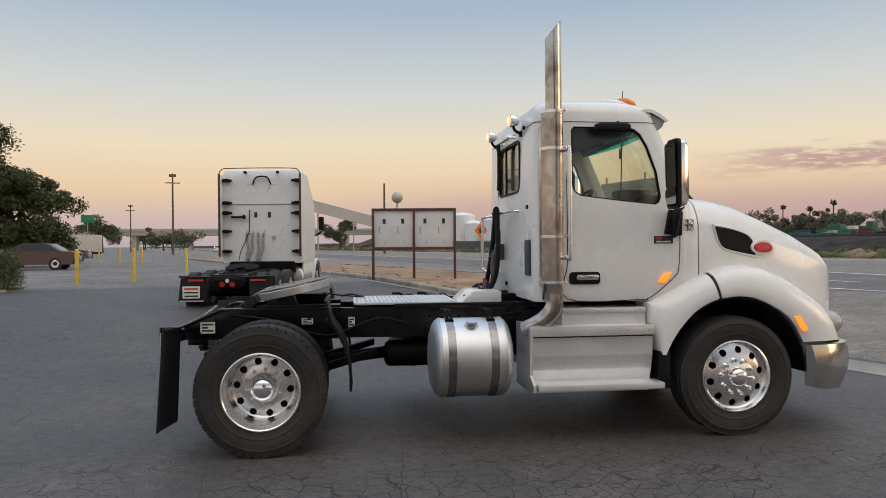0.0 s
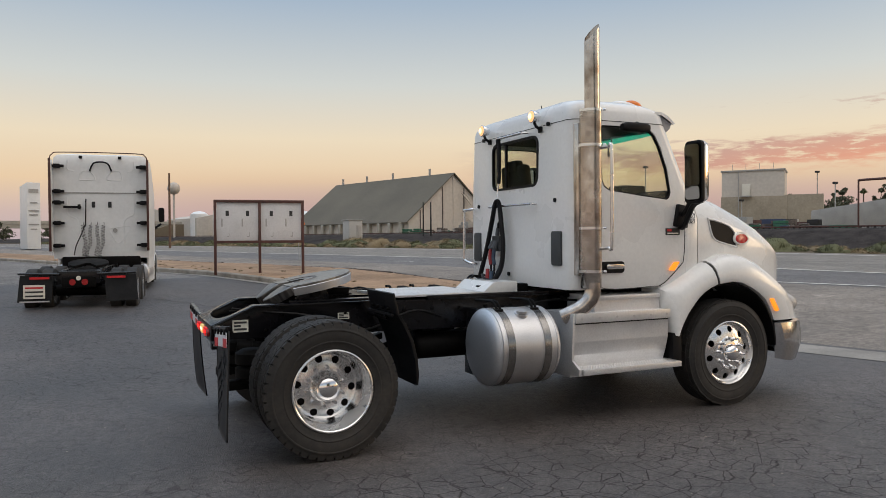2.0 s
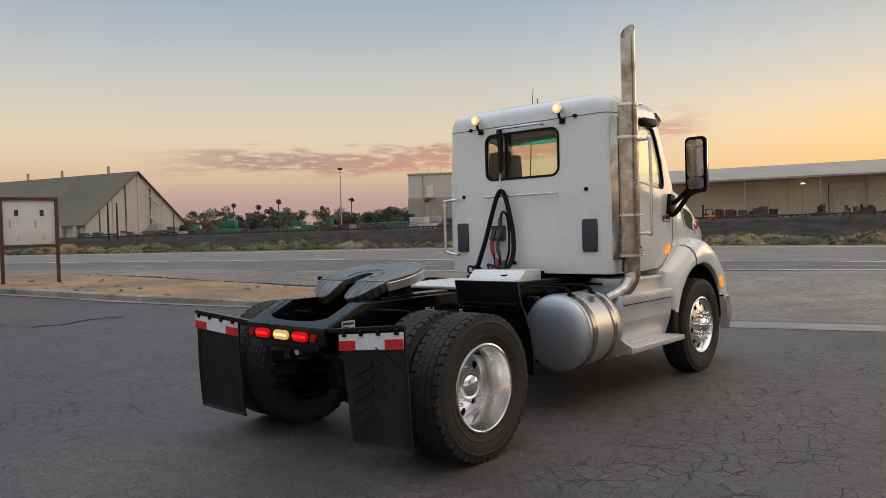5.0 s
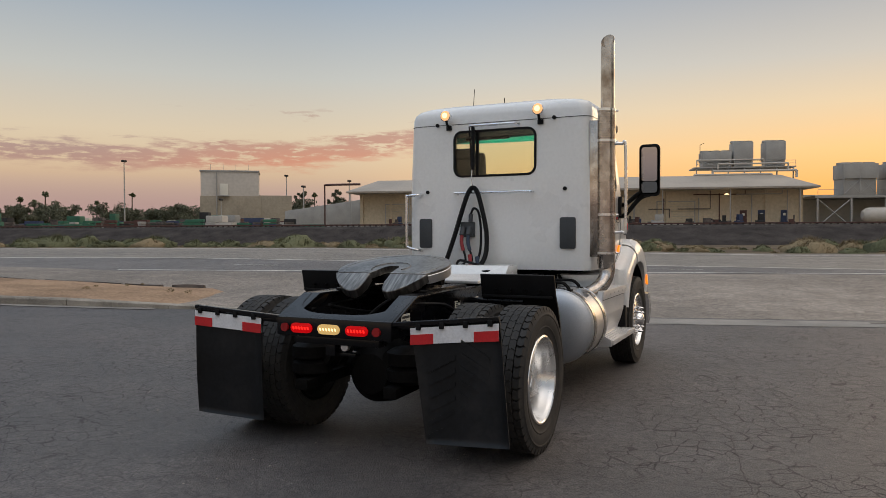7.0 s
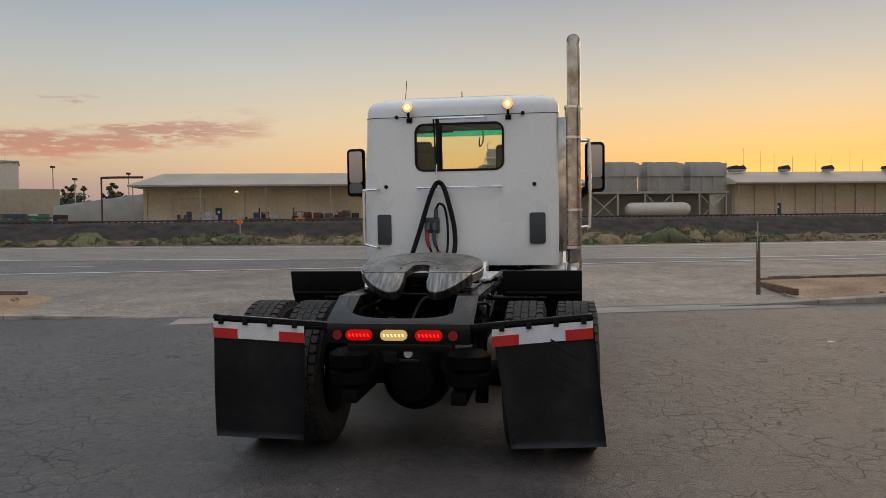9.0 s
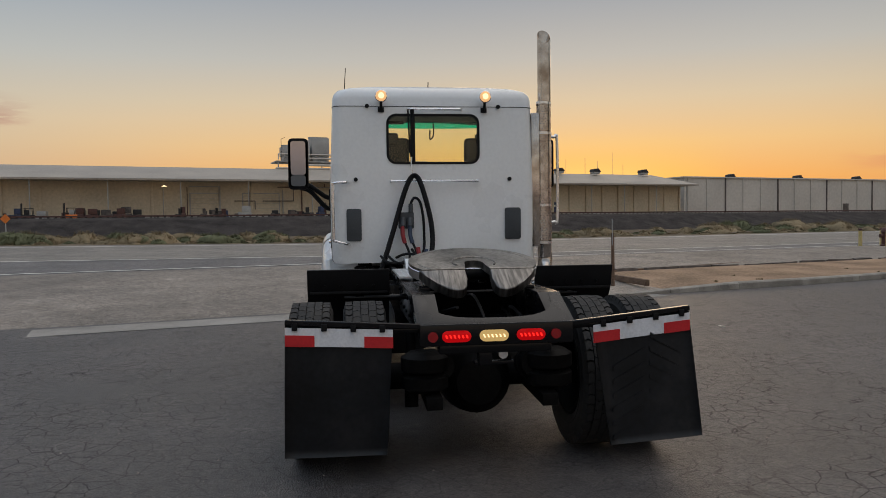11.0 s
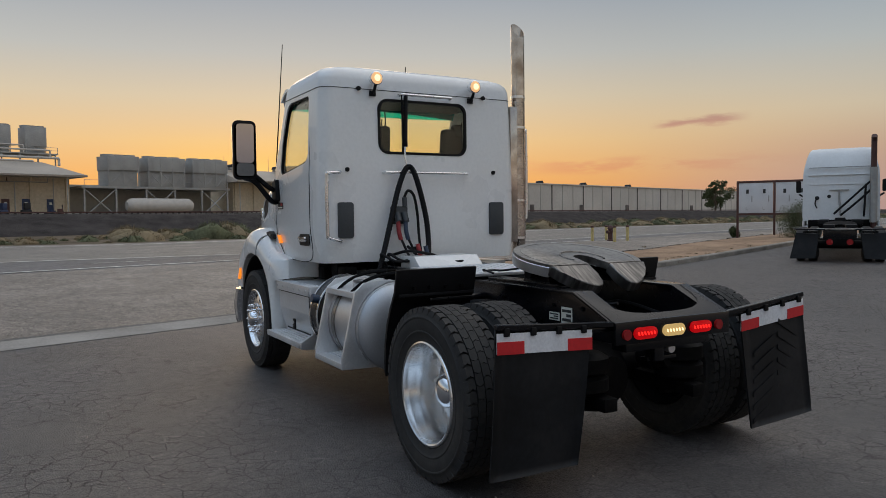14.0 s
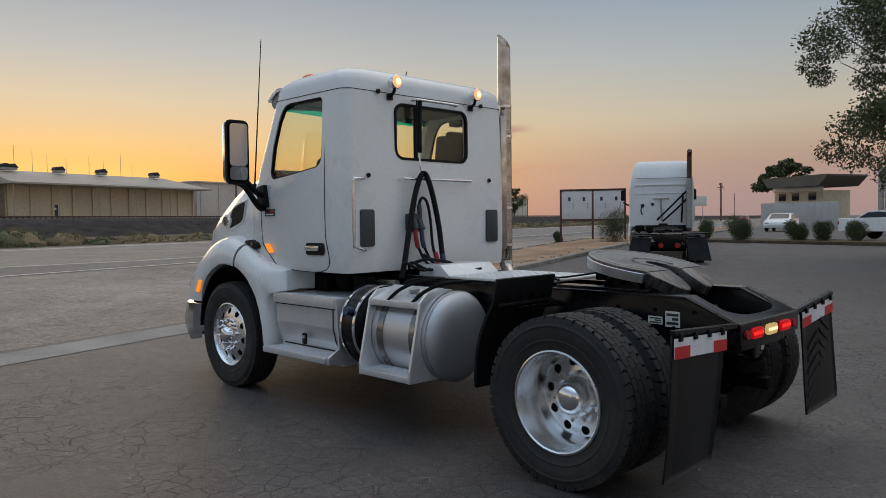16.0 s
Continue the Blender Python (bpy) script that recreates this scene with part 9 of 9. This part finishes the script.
box(bm, 2.0, 2.3, -0.6, 0.6, 0.0, 0.7, 0.03)
part("chassis", bm, "dark", trl)

# fenced building with a deep flat canopy beyond the lot
ob_ = thing("office_building", "low cream office with a wide flat canopy roof", "building", pose(26.0, -77.5, 0.3, 0, 0, -20) @ Matrix.Diagonal((0.64, 0.64, 1.0, 1)))
bm = bmesh.new()
box(bm, -4.5, 4.8, -6, 0.5, 0, 3.9, 0.03)
part("wall", bm, "wall", ob_)
bm = bmesh.new()
prism(bm, [(-6.8, 5.3), (-5.2, 4.3), (4.6, 4.3), (5.6, 5.2), (5.6, 5.35), (-6.8, 5.45)][::-1], -7, 2.5, "y")
part("canopy", bm, "roofdark", ob_)
for x in (-2.6, 0.6, 3.2):
    bm = bmesh.new()
    box(bm, x - 0.7, x + 0.7, 0.5, 0.58, 2.9, 3.7, 0.02)
    part("window", bm, "glassdark", ob_)
bm = bmesh.new()
box(bm, -4.6, 4.9, 0.45, 0.7, 3.85, 4.3, 0.02)
part("fascia", bm, "label", ob_)
fe = thing("panel_fence", "grey corrugated panel fence", "fence", pose(24.5, -71.0, 0.3, 0, 0, -20))
for k in range(11):
    bm = bmesh.new()
    box(bm, -5.0 + 0.8 * k, -5.0 + 0.8 * k + 0.79, -0.04, 0.04, 0, 2.6, 0.01)
    part("panel", bm, "fence", fe)
cw = thing("corrugated_shed", "pale corrugated metal shed wall", "shed", pose(10.2, -57.6, 0.3, 0, 0, -20))
for k in range(16):
    bm = bmesh.new()
    box(bm, -4 + 0.5 * k, -4 + 0.5 * k + 0.4, -0.1, 0.1 if k % 2 else 0.02, 0, 4.9, 0.02)
    part("panel", bm, "galv", cw)
# small litter and loose stones on the paving, dry weeds along the kerbs
pc = thing("paper_scrap", "small scrap of white paper on the asphalt", "litter", pose(5.02, -4.47, 0.002, 0, 0, 25))
bm = bmesh.new()
prism(bm, [(-0.05, -0.02), (0.04, -0.025), (0.055, 0.01), (0.01, 0.03), (-0.045, 0.022)], 0.0, 0.006, "z", 0.001)
part("sheet", bm, "label", pc)
g5 = np.random.RandomState(31)
V, F = [], []
for k in range(420):
    x, y = g5.uniform(-4.5, 8), g5.uniform(-6, 7)
    r = g5.uniform(0.004, 0.011)
    a = g5.uniform(0, 6.28)
    b0 = len(V)
    for q in range(5):
        V.append((x + r * 1.3 * math.cos(a + q * 1.257), y + r * math.sin(a + q * 1.257), -0.001))
    V.append((x, y, r * 0.9))
    F += [(b0 + q, b0 + (q + 1) % 5, b0 + 5) for q in range(5)]
tagged(raw("loose_stones", V, F, "curb"), "loose stones and grit scattered on the asphalt", "gravel", kind="stuff")
blobs = []
for k in range(90):
    s = g5.uniform(6.6, 40) if k % 3 else g5.uniform(-9, -40)
    n = curb_n(s) + 0.25 + 4.0 * g5.uniform() ** 2
    r = g5.uniform(0.02, 0.07)
    blobs.append((tuple(site(n, s, max(0.15, ground_z(n), rise(s) + 0.13) + r * 0.2)), (r * 1.8, r * 1.8, r * 0.8), 70))
tagged(leaves("weed_tufts", blobs, 0.018, "sage", seed=41), "dry weed tufts along the sandy beds", "weeds", kind="stuff")


# ---- two other tractors parked in the lot ----
def plain_wheel(parent, x, y, side, rear=True):
    bm = bmesh.new()
    lathe(bm, [(0.30, -0.12), (0.40, -0.138), (0.485, -0.125), (0.51, -0.10), (0.51, 0.10), (0.485, 0.125), (0.40, 0.138), (0.30, 0.12)], (x, y, 0.51), "y", 32, close=True)
    w = part("wheel", bm, "rubber", parent)
    bm = bmesh.new()
    lathe(bm, [(0.305, 0.115), (0.29, 0.11), (0.27, 0.0 if rear else 0.09), (0.15, -0.02 if rear else 0.11), (0.12, 0.05), (0.05, 0.09), (0.01, 0.09)], (x, y, 0.51), "y", 32, side)
    part("rim", bm, "alu", w)
    return w


def sleeper_tractor(label, m, style):
    t = thing("semi_truck", label, "truck", m)
    tall = style == "tall"
    for sd in (1, -1):
        for x in (0.72, 2.02):
            plain_wheel(t, x, 1.08 * sd, sd)
            plain_wheel(t, x, 0.74 * sd, -sd)
        plain_wheel(t, 6.6, 1.02 * sd, sd, False)
        bm = bmesh.new()
        prism(bm, [(0.0, 0.72), (7.2, 0.72), (7.2, 1.0), (0.4, 1.0), (0.0, 0.86)], 0.38 * sd - 0.05, 0.38 * sd + 0.05, "y", 0.01)
        part("frame_rail", bm, "frame", t)
        bm = bmesh.new()
        lathe(bm, [(0.02, 0), (0.28, 0.05), (0.32, 0.1), (0.32, 1.5), (0.28, 1.55), (0.02, 1.6)], (3.7, 0.9 * sd, 0.72), "x", 28)
        part("fuel_tank", bm, "brushed", t)
        # flaps swing outward on tall style
        bm = bmesh.new()
        q = [(0.54 * sd, 0.90), (1.22 * sd, 0.90), (1.27 * sd, 0.31), (0.58 * sd, 0.29)] if tall else [(0.56 * sd, 0.86), (1.2 * sd, 0.9), (1.36 * sd, 0.10), (0.66 * sd, 0.12)]
        prism(bm, q, -0.06, -0.045, "x", 0, pose(0, 0, 0, 0, 6 if tall else 10))
        fl = part("mud_flap", bm, "flap", t, "black rubber mud flap")
        bm = bmesh.new()
        bz = 0.92 if tall else 1.0
        cyl(bm, (-0.05, 0.4 * sd, bz), (-0.05, 1.24 * sd, bz + 0.02), 0.025, seg=8)
        part("hanger_bar", bm, "frame", fl)
        bm = bmesh.new()
        box(bm, -0.075, -0.065, min(0.6 * sd, 1.0 * sd), max(0.6 * sd, 1.0 * sd), bz - 0.1, bz - 0.05)
        part("reflective_stripe", bm, "red" if tall else "under", fl)
        if tall and sd == 1:
            bm = bmesh.new()
            box(bm, -0.125, -0.115, 0.68, 1.12, 0.40, 0.70)
            wp = part("flap_plate", bm, "label", fl, "white printed plate on the flap")
            for k in range(3):
                bm = bmesh.new()
                box(bm, -0.132, -0.126, 0.72, 1.08, 0.44 + 0.09 * k, 0.475 + 0.09 * k)
                part("print_bar", bm, "red" if k == 2 else "ink", wp)
            bm = bmesh.new()
            box(bm, -0.13, -0.07, 0.6, 1.2, 0.32, 0.345)
            part("flap_weight", bm, "brushed", fl)
    bm = bmesh.new()
    box(bm, -0.02, 0.06, -0.45, 0.45, 0.70, 0.98, 0.01)
    part("end_beam", bm, "frame", t)
    for y in (-0.2, 0.2) if tall else (-0.27, 0.27):
        bm = bmesh.new()
        lz, lr = (0.74, 0.07) if tall else (0.62, 0.09)
        cyl(bm, (-0.055, y * (0.65 if tall else 1), lz), (-0.02, y * (0.65 if tall else 1), lz), lr, seg=16)
        part("tail_lamp", bm, "reddull", t, "round red tail lamp")
    bm = bmesh.new()
    cyl(bm, (-0.055, 0, lz + (0.09 if tall else 0.02)), (-0.02, 0, lz + (0.09 if tall else 0.02)), 0.05, seg=16)
    part("reversing_lamp", bm, "label" if tall else "under", t)
    bm = bmesh.new()
    box(bm, -0.04, 0.0, -0.36, 0.36, lz - 0.12, lz + 0.12, 0.02)
    part("lamp_panel", bm, "under", t)
    bm = bmesh.new()
    prism(bm, [(0.46 * math.cos(radians(a)), 0.46 * math.sin(radians(a))) for a in range(-150, 151, 12)] + [(-0.1, 0.06), (-0.1, -0.06)], -0.03, 0.03, "z", 0.01, pose(1.35, 0, 1.1, 0, -10))
    part("fifth_wheel", bm, "under", t)
    bm = bmesh.new()
    box(bm, 0.3, 3.2, -0.33, 0.33, 0.6, 0.98, 0.05)
    part("running_gear", bm, "under", t)
    for x in (0.72, 2.02):
        bm = bmesh.new()
        cyl(bm, (x, -0.6, 0.51), (x, 0.6, 0.51), 0.13, seg=16)
        part("axle", bm, "under", t)
    # sleeper and cab body
    top, hw = (3.9, 1.23) if tall else (3.66, 1.22)
    xb = 3.55
    bm = bmesh.new()
    if tall:
        rows = [(1.15, 0.0, 1.21, 5.9), (1.3, 0.0, 1.23, 6.0), (2.9, 0.0, 1.23, 5.9), (3.6, 0.0, 1.22, 5.0), (3.84, 0.02, 1.2, 4.7), (3.93, 0.06, 1.12, 4.5), (3.97, 0.25, 0.85, 4.3)]
    else:
        rows = [(1.15, 0.0, 1.16, 5.6), (1.3, 0.0, 1.18, 5.7), (2.55, 0.0, 1.17, 5.6), (2.9, 0.04, 1.15, 5.3), (3.35, 0.22, 1.05, 5.0), (3.55, 0.36, 0.98, 4.8), (3.64, 0.5, 0.9, 4.7), (3.67, 0.7, 0.7, 4.6)]
    loft(bm, [[(xb + dx + (x * (xf - xb - dx)), y, z) for x, y in ((0.012, -w + 0.0), (0.0, -w + 0.08), (0, w - 0.08), (0.012, w), (0.9, w), (1.0, w * 0.6), (1.0, -w * 0.6), (0.9, -w))] for z, dx, w, xf in rows])
    body = part("sleeper_cab", bm, "white2", t, "white sleeper cab", 30)
    bm = bmesh.new()
    loft(bm, [[(5.7, -1.1, 0.9), (5.7, 1.1, 0.9), (5.7, 1.1, 2.1), (5.7, -1.1, 2.1)], [(6.9, -0.95, 0.9), (6.9, 0.95, 0.9), (6.9, 0.95, 1.8), (6.9, -0.95, 1.8)], [(7.6, -0.7, 0.9), (7.6, 0.7, 0.9), (7.6, 0.7, 1.5), (7.6, -0.7, 1.5)]])
    part("hood", bm, "white2", t, "", 50)
    for sd in (1, -1):
        bm = bmesh.new()
        lathe(bm, [(0.58, 0.78), (0.60, 1.18), (0.66, 1.18), (0.68, 0.78)], (6.6, 0, 0.55), "y", 32, sd, close=True)
        for v in [v for v in bm.verts if v.co.z < 0.6]:
            bm.verts.remove(v)
        part("front_fender", bm, "white2", t, "", 50)
        bm = bmesh.new()
        loft(bm, [[(x, sd * 1.42 + p[0], 2.38 + p[1]) for p in round_rect(0.17, 0.44, 0.05, 3)] for x in (5.85, 6.0)])
        tube(bm, [(5.95, 1.4 * sd, 2.1), (6.0, 1.25 * sd, 2.0), (5.9, 1.1 * sd, 1.95)], 0.035, 6)
        part("mirror", bm, "plastic", t)
        bm = bmesh.new()
        box(bm, 4.0, 5.8, min(1.12 * sd, 1.2 * sd), max(1.12 * sd, 1.2 * sd), 0.42, 1.15, 0.03)
        part("side_fairing", bm, "white2", t)
    if tall:
        for sd in (1, -1):
            bm = bmesh.new()
            box(bm, 3.25, 3.56, sd * 1.235 - 0.02, sd * 1.235 + 0.02, 1.35, 3.78, 0.01)
            ext = part("side_extender", bm, "white2", t, "white side extender with dark edge")
            bm = bmesh.new()
            box(bm, 3.22, 3.26, sd * 1.235 - 0.03, sd * 1.235 + 0.03, 1.35, 3.8, 0.005)
            part("edge_rubber", bm, "bronze", ext)
            for z in (1.5, 2.1, 2.65, 2.95, 3.62):
                bm = bmesh.new()
                box(bm, 3.44, 3.50, min(0.92 * sd, 1.22 * sd), max(0.92 * sd, 1.22 * sd), z - 0.035, z + 0.035, 0.01)
                box(bm, 3.42, 3.54, 1.1 * sd - 0.08, 1.1 * sd + 0.08, z - 0.055, z + 0.055, 0.01)
                part("extender_strut", bm, "plastic", ext)
        bm = bmesh.new()
        tube(bm, [(3.24, -1.235, 3.78), (3.26, -1.17, 3.91), (3.3, -0.9, 3.97), (3.3, 0.9, 3.97), (3.26, 1.17, 3.91), (3.24, 1.235, 3.78)], 0.014, 8)
        part("roof_edge", bm, "bronze", body)
        bm = bmesh.new()
        box(bm, 3.535, 3.553, -1.15, 1.15, 2.90, 2.93, 0.004)
        part("panel_seam", bm, "galv", body)
        for pts in (([(-0.85, 3.78), (-0.85, 3.55), (-0.7, 3.5)],), ([(0.85, 3.78), (0.85, 3.55), (0.7, 3.5)],), ([(-0.55, 3.28), (-0.5, 3.48), (-0.3, 3.5), (-0.15, 3.28), (-0.55, 3.26)],), ([(0.55, 3.28), (0.5, 3.48), (0.3, 3.5), (0.15, 3.28), (0.55, 3.26)],), ([(-0.85, 2.8), (-0.85, 2.35), (-0.6, 2.15), (-0.6, 1.5)],), ([(0.85, 2.8), (0.85, 2.35), (0.6, 2.15), (0.6, 1.5)],), ([(-0.2, 1.95), (-0.75, 2.0), (-0.45, 1.55), (-0.2, 1.9)],), ([(0.2, 1.95), (0.75, 2.0), (0.45, 1.55), (0.2, 1.9)],)):
            bm = bmesh.new()
            tube(bm, [(3.55, y, z) for y, z in pts[0]], 0.011, 6)
            part("pressed_rib", bm, "white2", body)
        bm = bmesh.new()
        tube(bm, [(3.52, -0.28, 3.5), (3.5, -0.16, 3.72), (3.5, 0.16, 3.72), (3.52, 0.28, 3.5)], 0.022, 8)
        for y in (-0.5, 0.5):
            box(bm, 3.42, 3.54, y - 0.04, y + 0.04, 3.83, 3.9, 0.01)
        part("roof_bracket", bm, "plastic", body)
        for y in (-0.22, 0.2):
            bm = bmesh.new()
            box(bm, 3.53, 3.552, y - 0.045, y + 0.045, 2.52, 2.68, 0.01)
            part("wall_lamp", bm, "dark", body)
        for y0, lean in ((-0.02, -0.05), (0.06, 0.04), (0.3, -0.04), (0.36, 0.1)):
            bm = bmesh.new()
            line = [(3.5, y0 + lean, 2.12)]
            for i in range(97):
                f = i / 96
                line.append((3.44 - 0.2 * f + 0.045 * math.cos(0.785 * i), y0 + lean * (1 - f) + 0.05 * math.sin(9 * f) * f + 0.045 * math.sin(0.785 * i), 2.05 - 0.85 * f))
            tube(bm, line + [(3.2, y0, 1.15)], 0.008, 5)
            part("coiled_air_line", bm, "plastic", t)
        bm = bmesh.new()
        tube(bm, [(3.5, 0.42, 2.05), (3.44, 0.5, 1.8), (3.36, 0.62, 1.5), (3.3, 0.66, 1.25)], 0.014, 6)
        part("cable", bm, "plastic", t)
        bm = bmesh.new()
        box(bm, 3.44, 3.52, 0.5, 0.95, 2.50, 2.56, 0.015)
        cyl(bm, (3.46, 0.55, 2.47), (3.46, 0.55, 2.6), 0.04, seg=10)
        part("strut_bracket", bm, "plastic", t)
        bm = bmesh.new()
        cyl(bm, (3.5, 0.4, 2.0), (3.48, 0.38, 2.75), 0.016, seg=8)
        part("hose_mast", bm, "plastic", t)
        bm = bmesh.new()
        cyl(bm, (3.52, -0.35, 1.9), (3.55, -0.35, 1.9), 0.06, seg=16)
        part("vent_disc", bm, "galv", body)
    else:
        bm = bmesh.new()
        tube(bm, [(3.4, -0.98, 0.9), (3.4, -0.98, 2.0), (3.4, -0.98, 3.6), (3.38, -0.98, 3.85), (3.28, -0.98, 3.98)], 0.09, 14)
        part("exhaust_pipe", bm, "bronze", t, "brown vertical exhaust stack")
        bm = bmesh.new()
        cyl(bm, (3.4, -0.98, 1.1), (3.4, -0.98, 2.95), 0.115, seg=18)
        part("exhaust_shield", bm, "galv", t)
        for pts in ([(3.4, -0.9, 2.5), (3.3, -0.4, 2.0), (3.2, 0.2, 1.4)], [(3.4, -0.9, 2.2), (3.3, -0.5, 1.8), (3.2, 0.0, 1.35)], [(3.35, -0.7, 1.3), (3.35, -0.75, 2.4)]):
            bm = bmesh.new()
            tube(bm, pts, 0.035, 8)
            part("hose_arm", bm, "plastic", t)
        for z, w in ((2.98, 0.98), (2.72, 1.0), (2.4, 0.95)):
            bm = bmesh.new()
            box(bm, 3.53, 3.575, -w, w, z, z + 0.025, 0.008)
            part("panel_seam", bm, "galv" if z > 2.9 else "white2", body)
        bm = bmesh.new()
        box(bm, 3.5, 3.56, -0.25, 0.35, 2.2, 2.23, 0.01)
        tube(bm, [(3.5, 0.05, 2.2), (3.49, 0.03, 1.8), (3.45, 0.0, 1.35)], 0.03, 8)
        part("hose_rack", bm, "galv", t, "grey hose rack on the cab wall")
        for y, x0, x1, z in ((-0.5, 2.4, 3.3, 1.16), (0.5, 2.4, 3.3, 1.16), (0.0, 2.7, 3.1, 1.22), (0.3, 0.1, 0.5, 1.08), (-0.3, 0.1, 0.5, 1.08)):
            bm = bmesh.new()
            box(bm, x0, x1, y - 0.16, y + 0.16, z - 0.12, z + 0.06, 0.03)
            part("chassis_box", bm, "plastic", t)
        bm = bmesh.new()
        box(bm, -0.06, 0.0, -0.62, 0.62, 0.99, 1.04, 0.01)
        part("cross_bar", bm, "steel", t, "bright worn cross bar")
        for y, z, r in ((0.72, 1.95, 0.07), (0.35, 2.0, 0.06)):
            bm = bmesh.new()
            cyl(bm, (3.53, y, z), (3.56, y, z), r, seg=16)
            part("vent_disc", bm, "dark", body)
        bm = bmesh.new()
        tube(bm, [(3.5, 0.74, 1.95), (3.47, 0.78, 1.75), (3.48, 0.72, 1.6)], 0.02, 6)
        part("wall_hose", bm, "plastic", body)
    bm = bmesh.new()
    box(bm, 3.45, 5.5, -1.0, 1.0, 0.85, 1.2, 0.05)
    part("under_cab", bm, "under", t)
    return t


def parked(x, y, h, z, p, k=1.0):
    """Puts the sleeper's rear wall centre at x, y."""
    return pose(x, y, z, 0, -p, h) @ Matrix.Diagonal((k, k * (0.92 if k < 1 else 0.96), k * (0.95 if k < 1 else 0.965), 1)) @ pose(-3.55, 0, 0)


sleeper_tractor("white sleeper tractor parked with its back to the lot", parked(-1.62, 13.75, 83, 0.14, 0.5, 0.965), "tall")
sleeper_tractor("white raised-roof tractor parked beside a notice board", parked(11.0, -20.3, -58, 0.16, 1.0), "low")
